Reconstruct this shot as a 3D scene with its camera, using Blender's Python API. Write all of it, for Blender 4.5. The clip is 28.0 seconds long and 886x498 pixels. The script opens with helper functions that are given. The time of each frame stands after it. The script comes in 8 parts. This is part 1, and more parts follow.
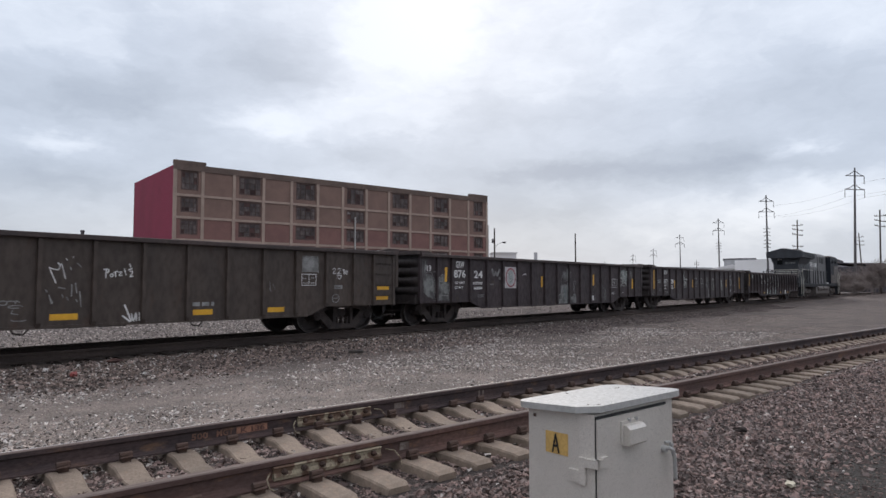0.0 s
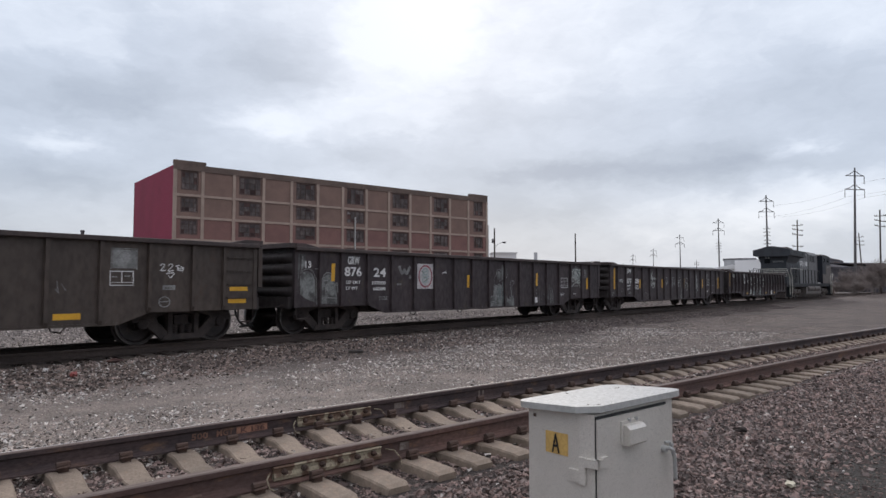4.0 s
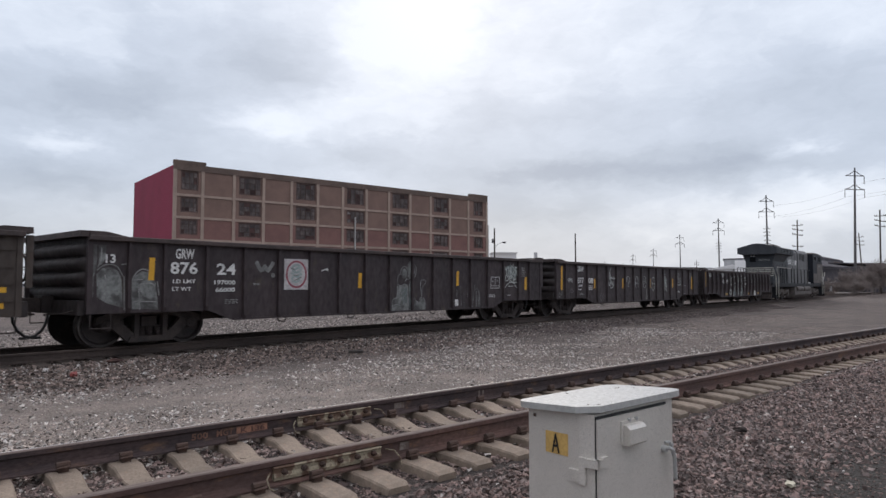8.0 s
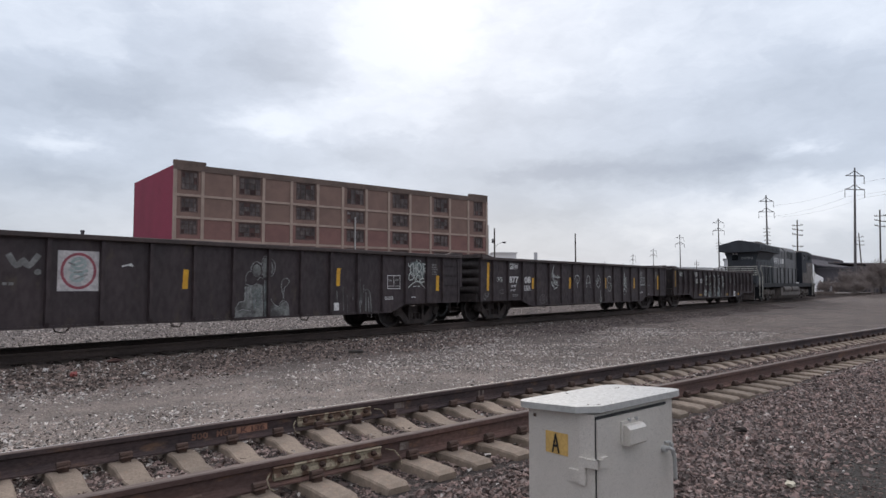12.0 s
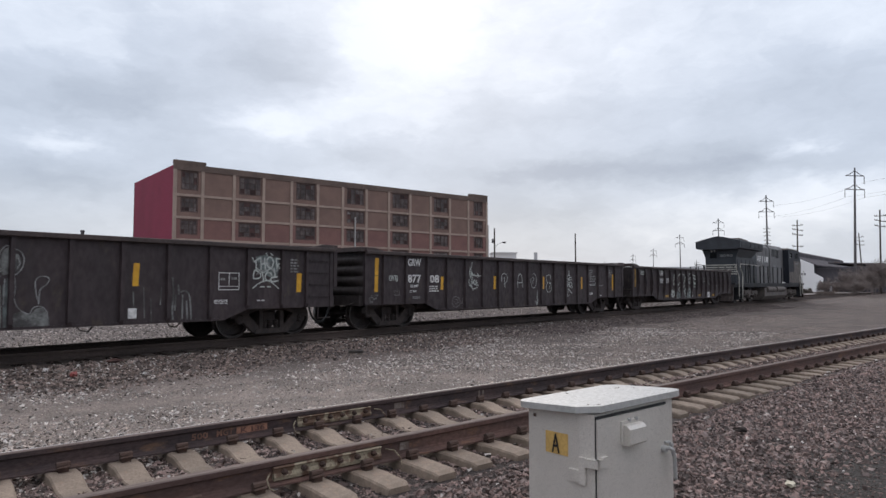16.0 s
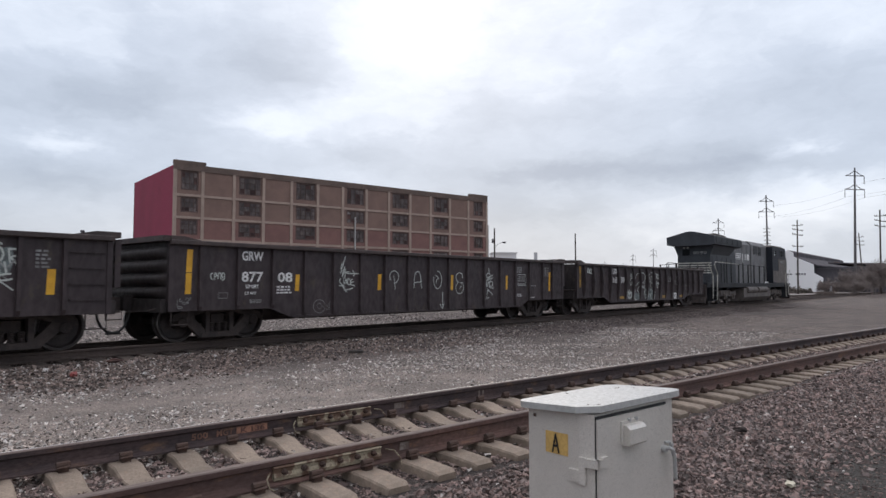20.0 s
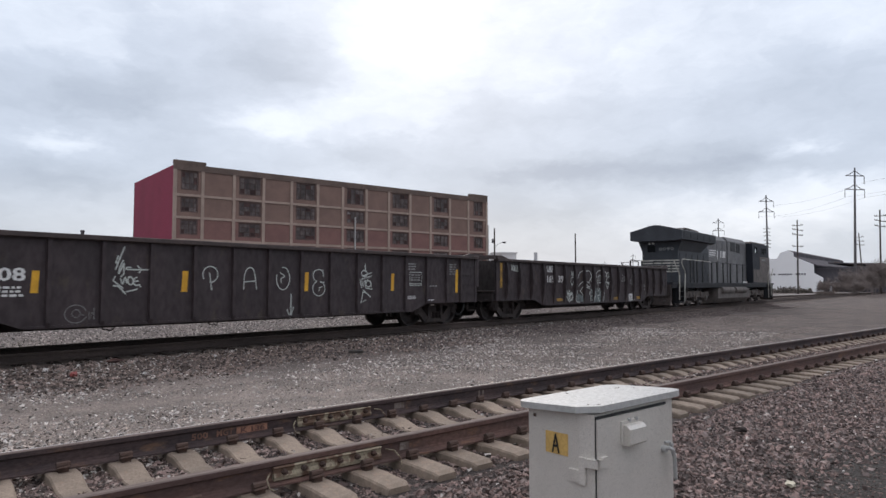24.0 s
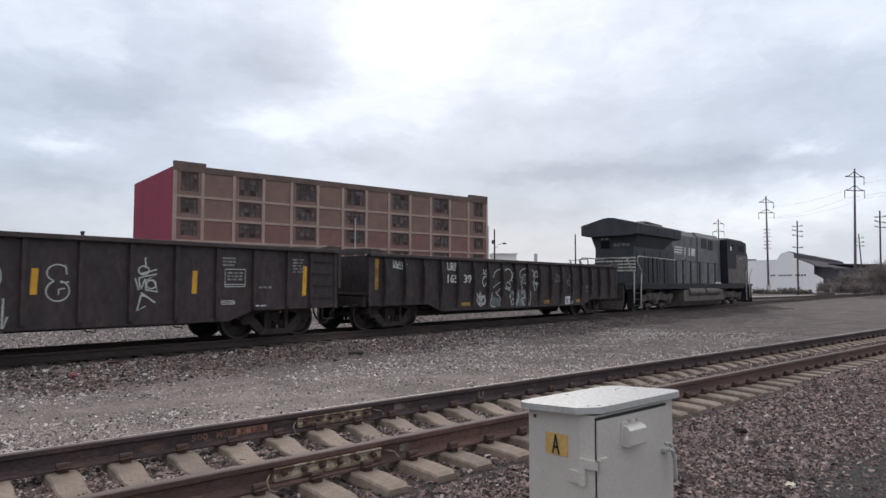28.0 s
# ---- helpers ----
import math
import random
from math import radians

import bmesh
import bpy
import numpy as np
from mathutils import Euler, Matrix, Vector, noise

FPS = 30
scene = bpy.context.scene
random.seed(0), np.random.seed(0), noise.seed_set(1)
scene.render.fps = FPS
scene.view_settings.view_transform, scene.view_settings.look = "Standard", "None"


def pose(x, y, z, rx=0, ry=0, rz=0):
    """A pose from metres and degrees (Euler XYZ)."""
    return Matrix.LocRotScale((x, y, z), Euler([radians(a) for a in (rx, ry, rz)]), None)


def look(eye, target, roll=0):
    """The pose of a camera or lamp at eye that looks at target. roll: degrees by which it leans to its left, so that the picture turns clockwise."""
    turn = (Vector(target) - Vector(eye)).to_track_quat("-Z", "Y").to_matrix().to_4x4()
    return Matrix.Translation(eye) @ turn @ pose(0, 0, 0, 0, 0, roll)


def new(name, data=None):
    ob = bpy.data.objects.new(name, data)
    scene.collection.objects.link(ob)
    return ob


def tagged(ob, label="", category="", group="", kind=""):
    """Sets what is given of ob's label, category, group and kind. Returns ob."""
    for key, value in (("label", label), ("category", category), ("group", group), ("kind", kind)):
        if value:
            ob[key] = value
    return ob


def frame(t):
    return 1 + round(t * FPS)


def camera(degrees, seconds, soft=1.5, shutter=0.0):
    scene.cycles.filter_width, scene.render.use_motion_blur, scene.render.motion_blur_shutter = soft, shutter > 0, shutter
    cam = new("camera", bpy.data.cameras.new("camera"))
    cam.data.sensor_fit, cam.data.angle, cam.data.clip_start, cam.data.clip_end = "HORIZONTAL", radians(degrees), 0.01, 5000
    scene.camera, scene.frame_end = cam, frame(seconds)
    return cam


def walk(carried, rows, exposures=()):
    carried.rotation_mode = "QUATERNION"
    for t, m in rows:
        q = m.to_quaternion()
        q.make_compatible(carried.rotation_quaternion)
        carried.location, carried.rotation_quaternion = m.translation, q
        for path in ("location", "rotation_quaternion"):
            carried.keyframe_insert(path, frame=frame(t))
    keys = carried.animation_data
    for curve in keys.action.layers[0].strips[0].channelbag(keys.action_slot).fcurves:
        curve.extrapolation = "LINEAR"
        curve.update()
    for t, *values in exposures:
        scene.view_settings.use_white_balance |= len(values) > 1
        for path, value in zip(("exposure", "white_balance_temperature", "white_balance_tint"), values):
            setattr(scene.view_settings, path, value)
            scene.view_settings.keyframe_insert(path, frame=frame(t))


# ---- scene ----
# Camera: it stands still on the gravel beside the tracks and is nudged a little at the very end.
EYE = (0.0, 0.0, 1.262)          # rail tops are z = 0; the train's track runs along +x
YAW, TILT, LEAN = 50.109, 3.201, -0.04


def aim(tilt):
    a, e = radians(YAW), radians(tilt)
    to = (EYE[0] + math.sin(a) * math.cos(e), EYE[1] + math.cos(a) * math.cos(e), EYE[2] + math.sin(e))
    return look(EYE, to, LEAN)


cam = camera(68.57, 28.0, soft=1.5, shutter=0.5)
walk(cam, [(0.0, aim(TILT)), (26.6, aim(TILT)), (27.5, aim(TILT + 0.04)), (28.0, aim(TILT + 0.09))],
     [(0.0, -0.06, 6500, 11), (12.0, -0.05, 6500, 11), (20.0, 0.0, 6500, 11), (28.0, 0.03, 6500, 11)])

# ---- sky and sun: a cloudy winter day, the sun behind the clouds ahead ----
SUN_AZ, SUN_EL = 51.0, 30.0


def make_world():
    w = bpy.data.worlds.new("overcast_sky")
    scene.world = w
    w.use_nodes = True
    n, l = w.node_tree.nodes, w.node_tree.links
    n.clear()
    out, bg = n.new("ShaderNodeOutputWorld"), n.new("ShaderNodeBackground")
    sky = n.new("ShaderNodeTexSky")
    sky.sky_type, sky.sun_disc = "NISHITA", False
    sky.sun_elevation, sky.sun_rotation = radians(SUN_EL), radians(SUN_AZ)
    sky.air_density, sky.dust_density = 1.0, 2.0
    co = n.new("ShaderNodeTexCoord")
    sep = n.new("ShaderNodeSeparateXYZ")
    l.new(co.outputs["Generated"], sep.inputs[0])

    def maths(op, a, b=None, clamp=False):
        m = n.new("ShaderNodeMath")
        m.operation, m.use_clamp = op, clamp
        for i, v in enumerate((a, b)):
            if v is None:
                continue
            if isinstance(v, (int, float)):
                m.inputs[i].default_value = v
            else:
                l.new(v, m.inputs[i])
        return m.outputs[0]

    # bearing and height of the ray in degrees, ruffled, for the larger banks and breaks in the cloud
    def along_way(v):
        d = n.new("ShaderNodeVectorMath")
        d.operation = "DOT_PRODUCT"
        l.new(co.outputs["Generated"], d.inputs[0])
        d.inputs[1].default_value = v
        return d.outputs["Value"]

    def vec(op, a, b):
        k = n.new("ShaderNodeVectorMath")
        k.operation = op
        for i, v in enumerate((a, b)):
            if isinstance(v, tuple):
                k.inputs[i].default_value = v
            else:
                l.new(v, k.inputs[i])
        return k

    a = radians(50.0)
    bearing = maths("MULTIPLY", maths("ARCTAN2", along_way((math.cos(a), -math.sin(a), 0)), along_way((math.sin(a), math.cos(a), 0))), 57.296)
    height = maths("MULTIPLY", maths("ARCSINE", sep.outputs[2]), 57.296)
    place = n.new("ShaderNodeCombineXYZ")
    l.new(bearing, place.inputs[0])
    l.new(height, place.inputs[1])

    def fleece(size, detail, rough, seed, out, at=None):
        t = n.new("ShaderNodeTexNoise")
        t.inputs["Scale"].default_value, t.inputs["Detail"].default_value, t.inputs["Roughness"].default_value = 1.0, detail, rough
        l.new(vec("ADD", vec("MULTIPLY", at or place.outputs[0], (1 / size, 2.1 / size, 0.0)).outputs[0], (seed, seed * 0.7, seed * 0.3)).outputs[0], t.inputs["Vector"])
        return t.outputs[out]

    def ruffle(size, reach, seed):
        return vec("MULTIPLY", vec("SUBTRACT", fleece(size, 4.0, 0.6, seed, "Color"), (0.5, 0.5, 0.5)).outputs[0], (reach, reach * 0.5, 0.0)).outputs[0]

    loose = vec("ADD", vec("ADD", place.outputs[0], ruffle(5.0, 6.5, 3.1)).outputs[0], ruffle(1.6, 2.0, 8.4)).outputs[0]
    mixn = maths("ADD", maths("MULTIPLY", fleece(14.0, 5.0, 0.55, 5.3, "Fac"), 0.22), maths("MULTIPLY", fleece(4.0, 4.0, 0.55, 1.7, "Fac", loose), 0.14))
    mixn = maths("ADD", mixn, 0.553 - 0.18)
    high = n.new("ShaderNodeMapRange")               # the deck is paler higher up
    high.interpolation_type = "SMOOTHSTEP"
    high.inputs[1].default_value, high.inputs[2].default_value, high.inputs[3].default_value, high.inputs[4].default_value = 8.0, 21.0, 0.0, 0.055
    l.new(height, high.inputs[0])
    mixn = maths("ADD", mixn, high.outputs[0])
    # bearing, height, half widths and strength of each break (+) and bank (-)
    banks = ((-2.7, 23.5, 5.0, 4.2, 0.15), (6.0, 19.5, 10.0, 4.0, 0.03), (-17.5, 13.6, 6.0, 1.3, 0.125), (-9.5, 15.2, 3.0, 1.4, 0.06), (-31.0, 11.1, 4.0, 0.8, 0.10), (-3.0, 15.0, 4.0, 2.4, 0.075),
             (29.6, 10.5, 2.4, 0.9, 0.15), (23.0, 21.0, 10.0, 3.5, 0.03), (31.0, 6.3, 11.0, 2.0, 0.125), (18.0, 4.2, 9.0, 1.2, 0.045), (-32.0, 19.5, 5.0, 3.0, 0.03),
             (-27.0, 14.8, 7.5, 2.2, -0.17), (-21.0, 13.3, 4.0, 1.0, -0.06), (-15.0, 17.9, 5.5, 2.2, -0.10), (-6.0, 11.0, 7.0, 1.3, -0.08), (4.0, 15.5, 3.0, 1.4, -0.04),
             (20.0, 9.8, 11.0, 1.5, -0.155), (8.0, 9.6, 7.0, 1.0, -0.09), (30.0, 14.8, 8.0, 2.6, -0.07), (-31.0, 8.0, 7.0, 1.6, -0.075), (3.0, 7.0, 8.0, 1.6, -0.06), (-33.0, 4.5, 6.0, 1.5, -0.03), (11.0, 6.2, 6.0, 1.2, -0.055), (9.0, 3.6, 8.0, 1.5, -0.05), (-4.0, 5.0, 7.0, 1.6, -0.03))
    lift = mixn
    for u0, v0, su, sv, amount in banks:
        d = vec("MULTIPLY", vec("SUBTRACT", loose, (u0, v0, 0.0)).outputs[0], (1 / su, 1 / sv, 0.0)).outputs[0]
        lift = maths("ADD", lift, maths("MULTIPLY", maths("EXPONENT", maths("MULTIPLY", vec("DOT_PRODUCT", d, d).outputs["Value"], -1.0)), amount))
    ramp = n.new("ShaderNodeValToRGB")
    cr = ramp.color_ramp
    cr.elements[0].position, cr.elements[0].color = 0.38, (0.42, 0.485, 0.595, 1)
    cr.elements[1].position, cr.elements[1].color = 0.68, (0.86, 0.94, 1.06, 1)
    for pos, col in ((0.47, (0.515, 0.588, 0.70, 1)), (0.57, (0.635, 0.715, 0.84, 1))):
        cr.elements.new(pos).color = col
    l.new(lift, ramp.inputs[0])
    mix = n.new("ShaderNodeMix")
    mix.data_type = "RGBA"
    mix.inputs[0].default_value = 0.93
    dim = n.new("ShaderNodeVectorMath")
    dim.operation = "SCALE"
    dim.inputs["Scale"].default_value = 0.10
    l.new(sky.outputs[0], dim.inputs[0])
    l.new(dim.outputs[0], mix.inputs[6])
    l.new(ramp.outputs[0], mix.inputs[7])
    # an overcast sky is brightest overhead
    up = n.new("ShaderNodeMapRange")
    up.interpolation_type = "SMOOTHSTEP"
    up.inputs[1].default_value, up.inputs[2].default_value, up.inputs[3].default_value, up.inputs[4].default_value = 0.42, 0.95, 1.0, 1.85
    l.new(sep.outputs[2], up.inputs[0])
    l.new(up.outputs[0], bg.inputs[1])
    # the thicker cloud overhead is a little warmer than the haze ahead
    warm = n.new("ShaderNodeMix")
    warm.data_type, warm.blend_type = "RGBA", "MULTIPLY"
    warm.inputs[7].default_value = (1.10, 1.0, 0.94, 1)
    tint = n.new("ShaderNodeMapRange")
    tint.interpolation_type = "SMOOTHSTEP"
    tint.inputs[1].default_value, tint.inputs[2].default_value, tint.inputs[3].default_value, tint.inputs[4].default_value = 0.40, 0.65, 0.0, 1.0
    l.new(sep.outputs[2], tint.inputs[0])
    l.new(tint.outputs[0], warm.inputs[0])
    l.new(mix.outputs[2], warm.inputs[6])
    haze = n.new("ShaderNodeMix")                    # damp haze takes the blue out of the sky near the ground
    haze.data_type, haze.blend_type = "RGBA", "MULTIPLY"
    haze.inputs[7].default_value = (1.035, 1.0, 0.955, 1)
    thin = n.new("ShaderNodeMapRange")
    thin.interpolation_type = "SMOOTHSTEP"
    thin.inputs[1].default_value, thin.inputs[2].default_value, thin.inputs[3].default_value, thin.inputs[4].default_value = 10.0, 4.0, 0.0, 1.0
    l.new(height, thin.inputs[0])
    l.new(thin.outputs[0], haze.inputs[0])
    l.new(warm.outputs[2], haze.inputs[6])
    l.new(haze.outputs[2], bg.inputs[0])
    l.new(bg.outputs[0], out.inputs[0])


make_world()
sun = new("sun", bpy.data.lights.new("sun", "SUN"))
sun.data.energy, sun.data.angle, sun.data.color = 0.9, radians(30), (1.0, 0.93, 0.84)
sa, se = radians(SUN_AZ), radians(SUN_EL)
sun.matrix_world = look((math.sin(sa) * 50, math.cos(sa) * 50, math.sin(se) * 56), (0, 0, 0))


# ---- materials ----
def material(name, a, b=None, rough=0.8, metal=0.0, scale=3.0, fine=40.0, stretch=(1, 1, 1), bump=0.15, bump_size=0.01,
             contrast=(0.35, 0.65), specks=None, spec=0.5, island=0.0, per_object=0.0, space="Object", rust=None):
    """Two-scale procedural surface: a and b mixed by a broad and a fine noise, with relief."""
    m = bpy.data.materials.new(name)
    m.use_nodes = True
    n, l = m.node_tree.nodes, m.node_tree.links
    bs = n["Principled BSDF"]
    b = b or tuple(c * 0.75 for c in a)
    co = n.new("ShaderNodeTexCoord")
    mp = n.new("ShaderNodeMapping")
    mp.inputs["Scale"].default_value = stretch
    if space == "World":
        geo = n.new("ShaderNodeNewGeometry")
        l.new(geo.outputs["Position"], mp.inputs[0])
    else:
        l.new(co.outputs[space], mp.inputs[0])

    def noise_tex(s, detail, rgh=0.6):
        t = n.new("ShaderNodeTexNoise")
        t.inputs["Scale"].default_value, t.inputs["Detail"].default_value, t.inputs["Roughness"].default_value = s, detail, rgh
        l.new(mp.outputs[0], t.inputs["Vector"])
        return t.outputs["Fac"]

    def mixed(fac, x, y):
        k = n.new("ShaderNodeMix")
        k.data_type = "RGBA"
        for i, v in ((0, fac), (6, x), (7, y)):
            if isinstance(v, (int, float)):
                k.inputs[i].default_value = v
            elif isinstance(v, tuple):
                k.inputs[i].default_value = (*v, 1)
            else:
                l.new(v, k.inputs[i])
        return k.outputs[2]

    def ranged(v, lo, hi, to0=0.0, to1=1.0):
        r = n.new("ShaderNodeMapRange")
        r.interpolation_type = "SMOOTHSTEP"
        r.inputs[1].default_value, r.inputs[2].default_value, r.inputs[3].default_value, r.inputs[4].default_value = lo, hi, to0, to1
        l.new(v, r.inputs[0])
        return r.outputs[0]

    broad, small = noise_tex(scale, 5), noise_tex(fine, 4)
    col = mixed(ranged(broad, *contrast), a, b)
    col = mixed(ranged(small, 0.3, 0.75, 0.0, 0.55), col, tuple(c * 0.6 for c in b))
    if rust:
        col = mixed(ranged(noise_tex(scale * 2.3, 6, 0.7), 0.56, 0.68), col, rust)
    if specks:
        colour, lo, hi, sz = specks
        col = mixed(ranged(noise_tex(sz, 3), lo, hi), col, colour)
    for amount, kind in ((island, "Random Per Island"), (per_object, "Random")):
        if amount:
            src = n.new("ShaderNodeNewGeometry" if kind == "Random Per Island" else "ShaderNodeObjectInfo")
            hsv = n.new("ShaderNodeHueSaturation")
            l.new(ranged(src.outputs[kind], 0.0, 1.0, 1.0 - amount, 1.0 + amount), hsv.inputs["Value"])
            l.new(col, hsv.inputs["Color"])
            col = hsv.outputs[0]
    l.new(col, bs.inputs["Base Color"])
    bs.inputs["Metallic"].default_value = metal
    bs.inputs["Specular IOR Level"].default_value = spec
    l.new(ranged(small, 0.25, 0.8, max(rough - 0.12, 0.02), min(rough + 0.12, 1.0)), bs.inputs["Roughness"])
    if bump:
        bp = n.new("ShaderNodeBump")
        bp.inputs["Strength"].default_value, bp.inputs["Distance"].default_value = bump, bump_size
        l.new(small, bp.inputs["Height"])
        l.new(bp.outputs[0], bs.inputs["Normal"])
    return m


CAR_OLIVE = material("weathered_olive_brown_paint", (0.068, 0.0490, 0.0385), (0.0455, 0.0328, 0.0262), 0.68, 0, 1.1, 9, (1, 1, 0.5), 0.25, 0.010, rust=(0.055, 0.033, 0.023))
CAR_BLACK = material("weathered_black_paint", (0.0450, 0.0300, 0.0318), (0.0285, 0.0190, 0.0204), 0.68, 0, 1.1, 9, (1, 1, 0.5), 0.25, 0.010, rust=(0.050, 0.036, 0.028))
CAR_SOOT = material("sooty_black_paint", (0.0410, 0.0272, 0.0286), (0.026, 0.0172, 0.0182), 0.68, 0, 1.3, 9, (1, 1, 0.5), 0.25, 0.010, rust=(0.050, 0.032, 0.024))
# End paint darkened so that it carries the deep shade between the cars.
CAR_END = material("shade_darkened_end_paint", (0.028, 0.020, 0.0192), (0.017, 0.0125, 0.012), 0.75, 0, 1.3, 9, (1, 1, 0.5), 0.25, 0.010, rust=(0.042, 0.028, 0.022))
FRAME = material("dusty_cast_side_frame", (0.070, 0.052, 0.046), (0.032, 0.025, 0.023), 0.85, 0.0, 4, 45, bump=0.3, bump_size=0.004)
CHORD = material("rusty_brown_top_steel", (0.070, 0.048, 0.044), (0.042, 0.031, 0.029), 0.75, 0, 3, 30, bump=0.2, bump_size=0.004)
TRUCK = material("grimy_cast_steel", (0.054, 0.039, 0.035), (0.029, 0.022, 0.020), 0.8, 0.1, 4, 45, bump=0.3, bump_size=0.004)
WHEEL = material("dark_oily_wheel_steel", (0.046, 0.034, 0.031), (0.024, 0.019, 0.018), 0.6, 0.2, 5, 40, bump=0.15, bump_size=0.003)
TREAD = material("worn_bright_wheel_rim", (0.16, 0.15, 0.14), (0.08, 0.07, 0.065), 0.4, 0.8, 6, 50)
YELLOW = material("yellow_reflective_tape", (0.76, 0.41, 0.022), (0.58, 0.30, 0.015), 0.45, 0, 3, 60, bump=0.03)
YELLOW_DULL = material("grimy_yellow_reflective_tape", (0.42, 0.235, 0.030), (0.20, 0.115, 0.022), 0.6, 0, 6, 40, bump=0.03, contrast=(0.40, 0.62))
WHITE = material("faded_white_lettering", (0.74, 0.73, 0.71), (0.42, 0.41, 0.40), 0.6, 0, 5, 45, bump=0.03, contrast=(0.45, 0.72))
TAG = material("white_paint_marker", (0.533, 0.562, 0.518), (0.403, 0.426, 0.398), 0.6, 0, 5, 60, bump=0.0)
CHALK = material("thin_grey_paint", (0.30, 0.30, 0.29), (0.15, 0.148, 0.143), 0.75, 0, 4, 30, bump=0.05)
SMEAR = material("faded_blue_grey_overspray", (0.215, 0.222, 0.212), (0.058, 0.055, 0.053), 0.75, 0, 3.4, 18, bump=0.05, contrast=(0.4, 0.62))
RED_INK = material("dull_red_paint", (0.32, 0.075, 0.095), (0.22, 0.05, 0.07), 0.6, 0, 4, 40, bump=0.0)
POSTER = material("weathered_white_patch", (0.58, 0.55, 0.54), (0.38, 0.36, 0.36), 0.65, 0, 5, 35, bump=0.02)
TEAL = material("thin_teal_paint", (0.22, 0.30, 0.29), (0.34, 0.38, 0.37), 0.7, 0, 5, 35, bump=0.02)
CREAM = material("grimy_cream_stripe_paint", (0.52, 0.50, 0.44), (0.34, 0.325, 0.285), 0.6, 0, 3, 30, bump=0.0)
LOCO = material("glossy_black_locomotive_paint", (0.030, 0.031, 0.035), (0.019, 0.0195, 0.022), 0.6, 0, 1.2, 25, spec=0.25, bump=0.06, bump_size=0.003)
LOCO_ROOF = material("dusty_black_locomotive_roof", (0.047, 0.0505, 0.0585), (0.033, 0.0355, 0.041), 0.6, 0, 1.5, 25, spec=0.35, bump=0.06, bump_size=0.003)
LOCO_HOOD = material("faded_charcoal_hood_paint", (0.180, 0.178, 0.180), (0.116, 0.115, 0.117), 0.7, 0, 1.6, 25, (1, 1, 0.5), bump=0.06, bump_size=0.003, rust=(0.12, 0.100, 0.088))
LOCO_CAB = material("clean_black_cab_paint", (0.026, 0.028, 0.036), (0.019, 0.021, 0.027), 0.6, 0, 1.2, 25, spec=0.15, bump=0.04, bump_size=0.003)
LOCO_TRUCK = material("dusty_brown_cast_steel", (0.135, 0.110, 0.096), (0.060, 0.050, 0.045), 0.85, 0.0, 4, 45, bump=0.3, bump_size=0.004)
TANK = material("grey_fuel_tank_paint", (0.145, 0.122, 0.108), (0.076, 0.064, 0.057), 0.7, 0, 2, 30, bump=0.1, bump_size=0.003)
GLASS = material("dark_tinted_glass", (0.010, 0.012, 0.013), (0.008, 0.009, 0.010), 0.45, 0, 3, 20, bump=0.0, spec=0.08)
RAIL_SIDE = material("rusty_brown_rail_web", (0.076, 0.047, 0.043), (0.040, 0.028, 0.028), 0.85, 0.0, 3, 60, (0.4, 1, 1), 0.3, 0.002, rust=(0.12, 0.070, 0.045))
RAIL_RED = material("rusty_red_rail_web", (0.135, 0.073, 0.057), (0.080, 0.046, 0.039), 0.85, 0.0, 3, 60, (0.4, 1, 1), 0.3, 0.002, rust=(0.15, 0.080, 0.050))
RAIL_TOP = material("dull_worn_rail_head", (0.17, 0.128, 0.112), (0.11, 0.085, 0.075), 0.8, 0.0, 2, 50, (0.1, 1, 1), 0.05, 0.001, spec=0.3)
RAIL_SHINE = material("bright_worn_running_edge", (0.50, 0.48, 0.47), (0.36, 0.34, 0.33), 0.42, 0.5, 2, 50, (0.05, 1, 1), 0.03, 0.001)
RAIL_DARK = material("blackened_rail_web", (0.092, 0.066, 0.056), (0.058, 0.042, 0.036), 0.9, 0.0, 3, 60, (0.4, 1, 1), 0.3, 0.002)
CONCRETE = material("worn_concrete_tie", (0.265, 0.206, 0.157), (0.175, 0.136, 0.104), 0.9, 0, 4, 70, bump=0.3, bump_size=0.003, per_object=0.16, rust=(0.235, 0.165, 0.115))
TIMBER = material("tarred_timber_tie", (0.14, 0.108, 0.090), (0.09, 0.070, 0.060), 0.9, 0, 3, 50, (1, 0.2, 1), 0.4, 0.004, per_object=0.25)
CLIP = material("rusted_clip_steel", (0.085, 0.048, 0.035), (0.045, 0.028, 0.022), 0.9, 0.0, 8, 80, bump=0.2, bump_size=0.001)
BAR_PAINT = material("chipped_cream_paint_on_rust", (0.33, 0.285, 0.20), (0.12, 0.070, 0.045), 0.8, 0, 9, 70, bump=0.3, bump_size=0.002, contrast=(0.46, 0.56))
ORANGE = material("faded_orange_marking_paint", (0.40, 0.20, 0.13), (0.22, 0.11, 0.075), 0.85, 0, 9, 70, bump=0.1)
RUST_RED = material("faded_red_marking_paint", (0.17, 0.075, 0.055), (0.10, 0.052, 0.042), 0.85, 0, 9, 70, bump=0.1)
BOX_GREY = material("light_grey_cabinet_paint", (0.70, 0.660, 0.600), (0.64, 0.602, 0.546), 0.36, 0.30, 2.2, 90, bump=0.04, bump_size=0.002)
BOX_LID = material("scuffed_pale_lid_paint", (0.42, 0.415, 0.398), (0.385, 0.380, 0.364), 0.38, 0.0, 2.5, 30, bump=0.03, bump_size=0.001)
